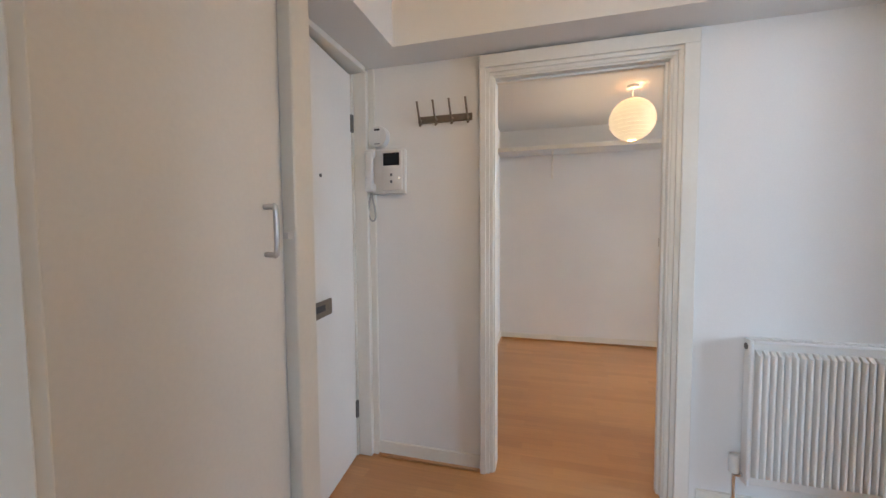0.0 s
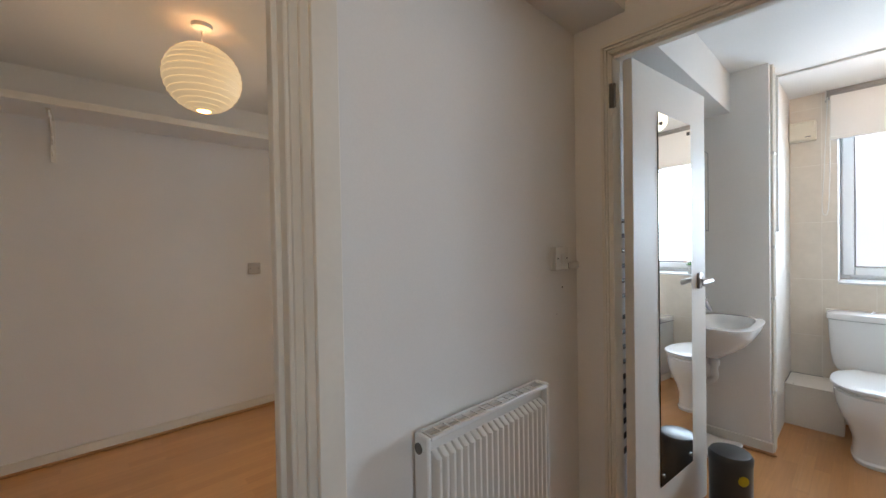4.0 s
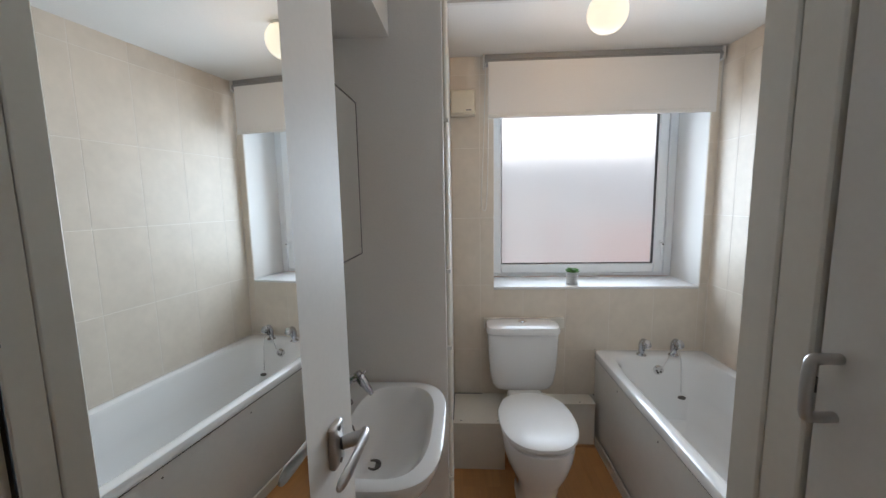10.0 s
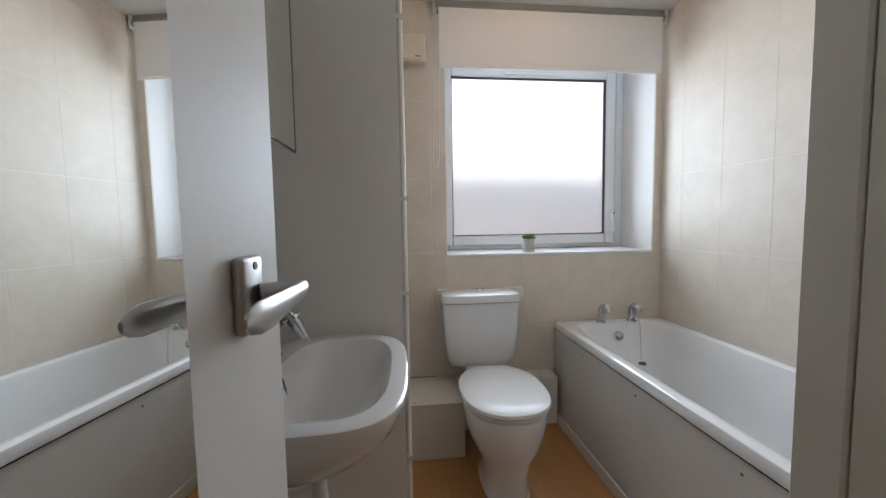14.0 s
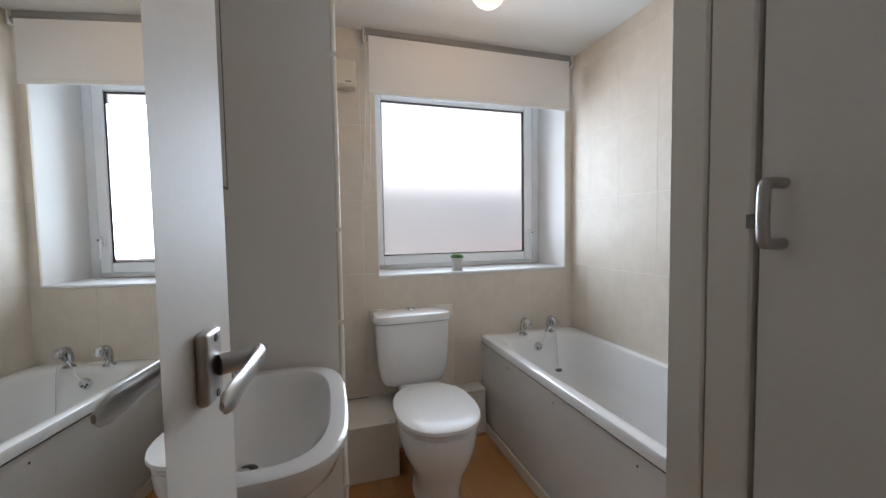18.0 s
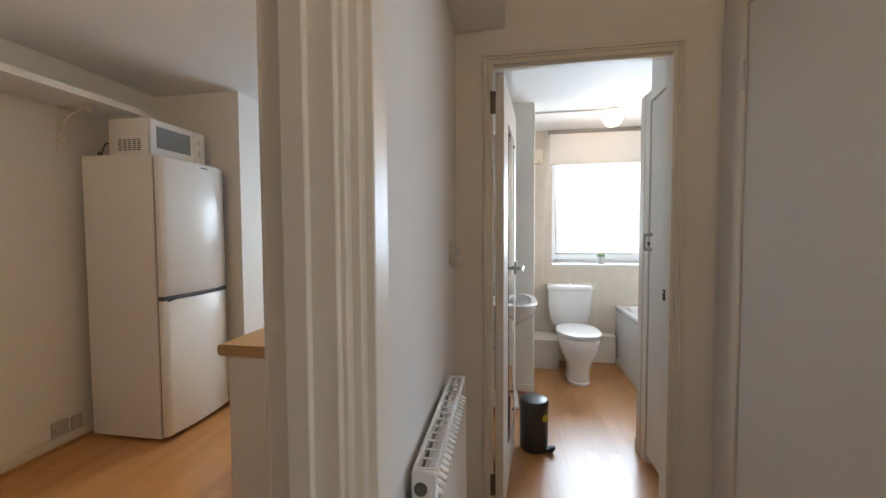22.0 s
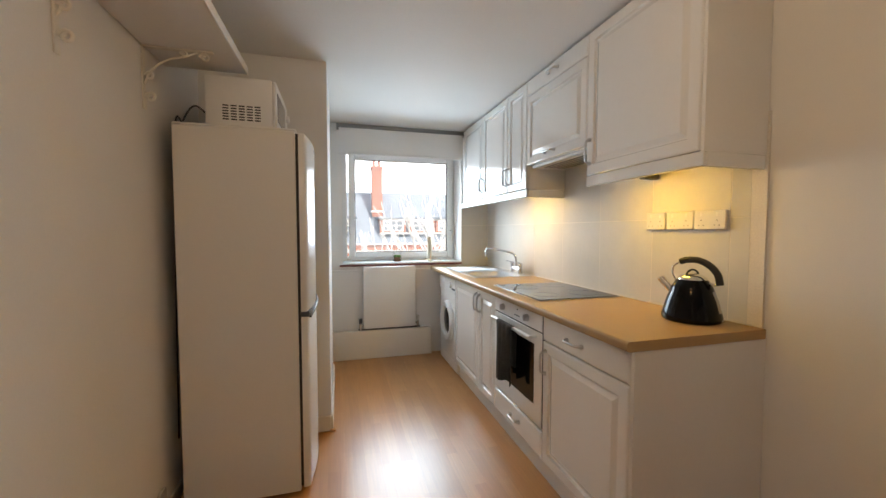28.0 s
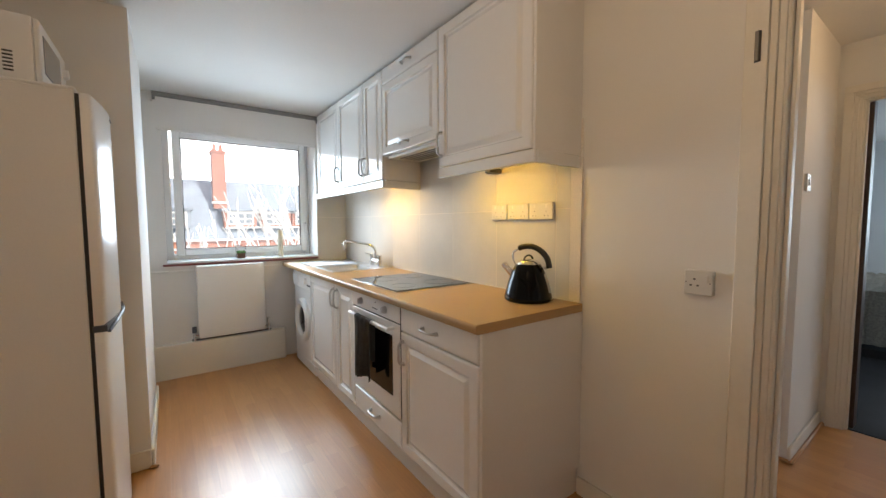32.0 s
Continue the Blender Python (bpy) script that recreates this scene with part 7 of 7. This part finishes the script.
part("roof", gable_roof(bmesh.new(), 30.2, 40.5, 5.4, 20, 2.3, 7.4, 3.2), SLATE, t2)
part("roof_side", gable_roof(bmesh.new(), 31.0, 38.5, 4.6, 8.2, 3.2, 6.9, 1.4), SLATE, t2)
chimney(t2, 32.2, 7.9, 5.2, 8.0, 1.15)
chimney(t2, 31.4, 4.95, 3.4, 7.8, 1.05)


def bare_tree(x, y, z, seed, height):
    """A winter street tree: trunk, limbs and fine twigs."""
    rnd = random.Random(seed)
    t = thing("bare_tree", "bare winter tree with pale branches", "tree", (x, y, z))
    trunk = bmesh.new()
    twigs = bmesh.new()

    def grow(p, d, ln, r, depth):
        pts = [p]
        for _ in range(3):
            d = (d + Vector((rnd.uniform(-0.15, 0.15), rnd.uniform(-0.18, 0.18), rnd.uniform(0.0, 0.12)))).normalized()
            pts.append(pts[-1] + d * ln / 3)
        tube(trunk if depth < 2 else twigs, pts, r, 6 if depth < 2 else 4, 2)
        if depth >= 4:
            return
        for _ in range(3 if depth < 3 else 2):
            nd = (d + Vector((rnd.uniform(-0.5, 0.5), rnd.uniform(-0.7, 0.7), rnd.uniform(-0.05, 0.45)))).normalized()
            grow(pts[rnd.choice((2, 3, 3))], nd, ln * rnd.uniform(0.6, 0.85), r * 0.6, depth + 1)

    grow(Vector((x, y, z)), Vector((0, 0, 1)), height * 0.42, 0.17, 0)
    part("trunk", trunk, BARK, t)
    part("twigs", twigs, BARK, t)


bare_tree(20.0, -0.6, GROUND_Z, 4, 8.8)
bare_tree(21.5, -2.9, GROUND_Z, 9, 9.2)
bare_tree(19.0, 1.9, GROUND_Z, 15, 7.2)
SKY_GLOW = glow("bright_overcast_sky", (0.93, 0.96, 1.0), 3.2)
tagged(mesh_object("backdrop", slab(160, 161, -260, 260, GROUND_Z, 150), SKY_GLOW), "plain bright pale sky", "sky", kind="structure")

# ---- tiles, boards: last, sharing meshes ----


def pieces(parent, name, mat, sizes_places):
    """Alike pieces on one mesh for each size; places are lower corners."""
    meshes = {}
    for size, place in sizes_places:
        key = tuple(round(s, 3) for s in size)
        if key not in meshes:
            bm = slab(0, size[0], 0, size[1], 0, size[2], bevel=0.0012 if size[2] > 0.02 else 0.00015)
            bmesh.ops.recalc_face_normals(bm, faces=bm.faces)
            me = bpy.data.meshes.new(name)
            bm.to_mesh(me)
            bm.free()
            me.materials.append(mat)
            meshes[key] = me
        ob = new(name, meshes[key])
        ob.parent = parent
        ob.location = Vector(place) - Vector(parent.location)


def tile_run(a0, a1, first, step, gap):
    """Cuts of a run of tiles between a0 and a1 with joints at first + k * step."""
    k = math.floor((a0 - first) / step)
    out = []
    while first + k * step < a1 - 1e-6:
        s, e = max(a0, first + k * step) + gap / 2, min(a1, first + (k + 1) * step) - gap / 2
        if e - s > 0.012:
            out.append((s, e))
        k += 1
    return out


ts = structure("tile_bed_south", slab(2.369, OUT0, BATH_S - 0.0005, BATH_S + 0.0088, 0.53, CEIL - 0.002), GROUT, "pale grout behind the bath tiles", "wall")
rows = tile_run(0.545, CEIL - 0.003, 0.9655 - 0.402, 0.402, 0.002)
pieces(ts, "tile", TILE, [((b - a, 0.008, d - c), (a, BATH_S + 0.0015, c)) for a, b in tile_run(2.372, OUT0 - 0.012, 3.289, 0.2515, 0.002) for c, d in rows])
tile_bed_bm = bmesh.new()
for a, b, c, d in ((BATH_S, BWIN[0] - 0.002, 0.276, CEIL - 0.002), (BWIN[1] + 0.002, DUCT_Y - 0.001, 0.276, CEIL - 0.002), (BWIN[0] - 0.002, BWIN[1] + 0.002, 0.276, BWIN[2] - 0.005), (BWIN[0] - 0.002, BWIN[1] + 0.002, BWIN[3] + 0.002, CEIL - 0.002)):
    box(tile_bed_bm, OUT0 - 0.0088, OUT0 + 0.0005, a, b, c, d)
tw = structure("tile_bed_window", tile_bed_bm, GROUT, "pale grout round the bathroom window", "wall")
lst = []
for a, b in tile_run(BATH_S + 0.010, DUCT_Y - 0.001, BWIN[0], 0.2545, 0.002):
    for c, d in tile_run(0.275, CEIL - 0.003, 0.9655 - 0.402, 0.402, 0.002):
        cuts = [(a, b, c, d)]
        y0, y1, z0, z1 = BWIN
        if b > y0 and a < y1 and d > z0 and c < z1:
            cuts = [(a, min(b, y0), c, d), (max(a, y1), b, c, d), (max(a, y0), min(b, y1), c, min(d, z0 - 0.005)), (max(a, y0), min(b, y1), max(c, z1), d)]
        for p, q, r, s in cuts:
            if q - p > 0.012 and s - r > 0.012:
                lst.append(((0.008, q - p, s - r), (OUT0 - 0.0095, p, r)))
pieces(tw, "tile", TILE, lst)
tk = structure("tile_bed_kitchen", slab(1.16, OUT0, LIV_S - 0.0005, LIV_S + 0.0093, 0.90, 1.73), GROUT, "pale grout behind the splashback tiles", "wall")
pieces(tk, "tile", SPLASH, [((b - a, 0.0085, d - c), (a, LIV_S + 0.0015, c)) for a, b in tile_run(1.215, OUT0 - 0.011, 1.295, 0.408, 0.003) for c, d in tile_run(0.905, 1.725, 1.335, 0.43, 0.003)])
te = structure("tile_bed_kitchen_end", slab(OUT0 - 0.0093, OUT0 + 0.0005, LIV_S + 0.011, KWIN[0] - 0.002, 0.90, 1.73), GROUT, "pale grout of the end splashback", "wall")
pieces(te, "tile", SPLASH, [((0.0085, KWIN[0] - 0.004 - LIV_S - 0.011, d - c), (OUT0 - 0.010, LIV_S + 0.011, c)) for c, d in tile_run(0.905, 1.725, 1.335, 0.43, 0.003)])


def laminate():
    """Three-strip beech boards: blocks of differing tone with grain along x."""
    m = bpy.data.materials.new("beech_laminate")
    m.use_nodes = True
    n, l = m.node_tree.nodes, m.node_tree.links
    b = n["Principled BSDF"]
    b.inputs["Specular IOR Level"].default_value = 0.95
    geo = n.new("ShaderNodeNewGeometry")
    brick = n.new("ShaderNodeTexBrick")
    brick.offset, brick.offset_frequency, brick.squash = 0.37, 2, 1.0
    for k, v in (("Scale", 1.0), ("Mortar Size", 0.0003), ("Bias", 0.0), ("Brick Width", 0.46), ("Row Height", 0.0648)):
        brick.inputs[k].default_value = v
    brick.inputs["Color1"].default_value = (0.48, 0.225, 0.072, 1)
    brick.inputs["Color2"].default_value = (0.56, 0.275, 0.095, 1)
    brick.inputs["Mortar"].default_value = (0.42, 0.20, 0.07, 1)
    l.new(geo.outputs["Position"], brick.inputs["Vector"])
    stretch = n.new("ShaderNodeMapping")
    stretch.inputs["Scale"].default_value = (3.0, 55.0, 1.0)
    l.new(geo.outputs["Position"], stretch.inputs["Vector"])
    grain = n.new("ShaderNodeTexNoise")
    grain.inputs["Scale"].default_value, grain.inputs["Detail"].default_value = 1.6, 6
    l.new(stretch.outputs[0], grain.inputs["Vector"])
    rng = n.new("ShaderNodeMapRange")
    rng.inputs["From Min"].default_value, rng.inputs["From Max"].default_value = 0.25, 0.75
    rng.inputs["To Min"].default_value, rng.inputs["To Max"].default_value = 0.90, 1.06
    l.new(grain.outputs["Fac"], rng.inputs["Value"])
    info = n.new("ShaderNodeObjectInfo")
    r2 = n.new("ShaderNodeMapRange")
    r2.inputs["To Min"].default_value, r2.inputs["To Max"].default_value = 0.95, 1.05
    l.new(info.outputs["Random"], r2.inputs["Value"])
    mul = n.new("ShaderNodeMath")
    mul.operation = "MULTIPLY"
    l.new(rng.outputs[0], mul.inputs[0])
    l.new(r2.outputs[0], mul.inputs[1])
    sc = n.new("ShaderNodeVectorMath")
    sc.operation = "SCALE"
    l.new(brick.outputs["Color"], sc.inputs[0])
    l.new(mul.outputs[0], sc.inputs["Scale"])
    l.new(sc.outputs[0], b.inputs["Base Color"])
    wear = n.new("ShaderNodeTexNoise")
    wear.inputs["Scale"].default_value = 2.2
    l.new(geo.outputs["Position"], wear.inputs["Vector"])
    r3 = n.new("ShaderNodeMapRange")
    r3.inputs["To Min"].default_value, r3.inputs["To Max"].default_value = 0.27, 0.32
    l.new(wear.outputs["Fac"], r3.inputs["Value"])
    l.new(r3.outputs[0], b.inputs["Roughness"])
    return m


LAMINATE = laminate()
fl = bpy.data.objects["floor"]
boards = []
for x0, x1, y0, y1 in ((LIV_W, OUT0, LIV_S, FAR_Y), (FRONT_X, EAST1, BED_Y - 0.03, LIV_S), (EAST1, OUT0, BATH_S, LIV_S)):
    j = 0
    y = y0
    while y < y1 - 0.004:
        w = min(0.1944, y1 - y)
        for a, b in tile_run(x0, x1, x0 - (j * 0.47) % 1.29, 1.29, 0.0002):
            boards.append(((round(b - a, 3), round(w - 0.0002, 4), 0.0095), (a, y, -0.0096)))
        y += w
        j += 1
pieces(fl, "floorboard", LAMINATE, boards)
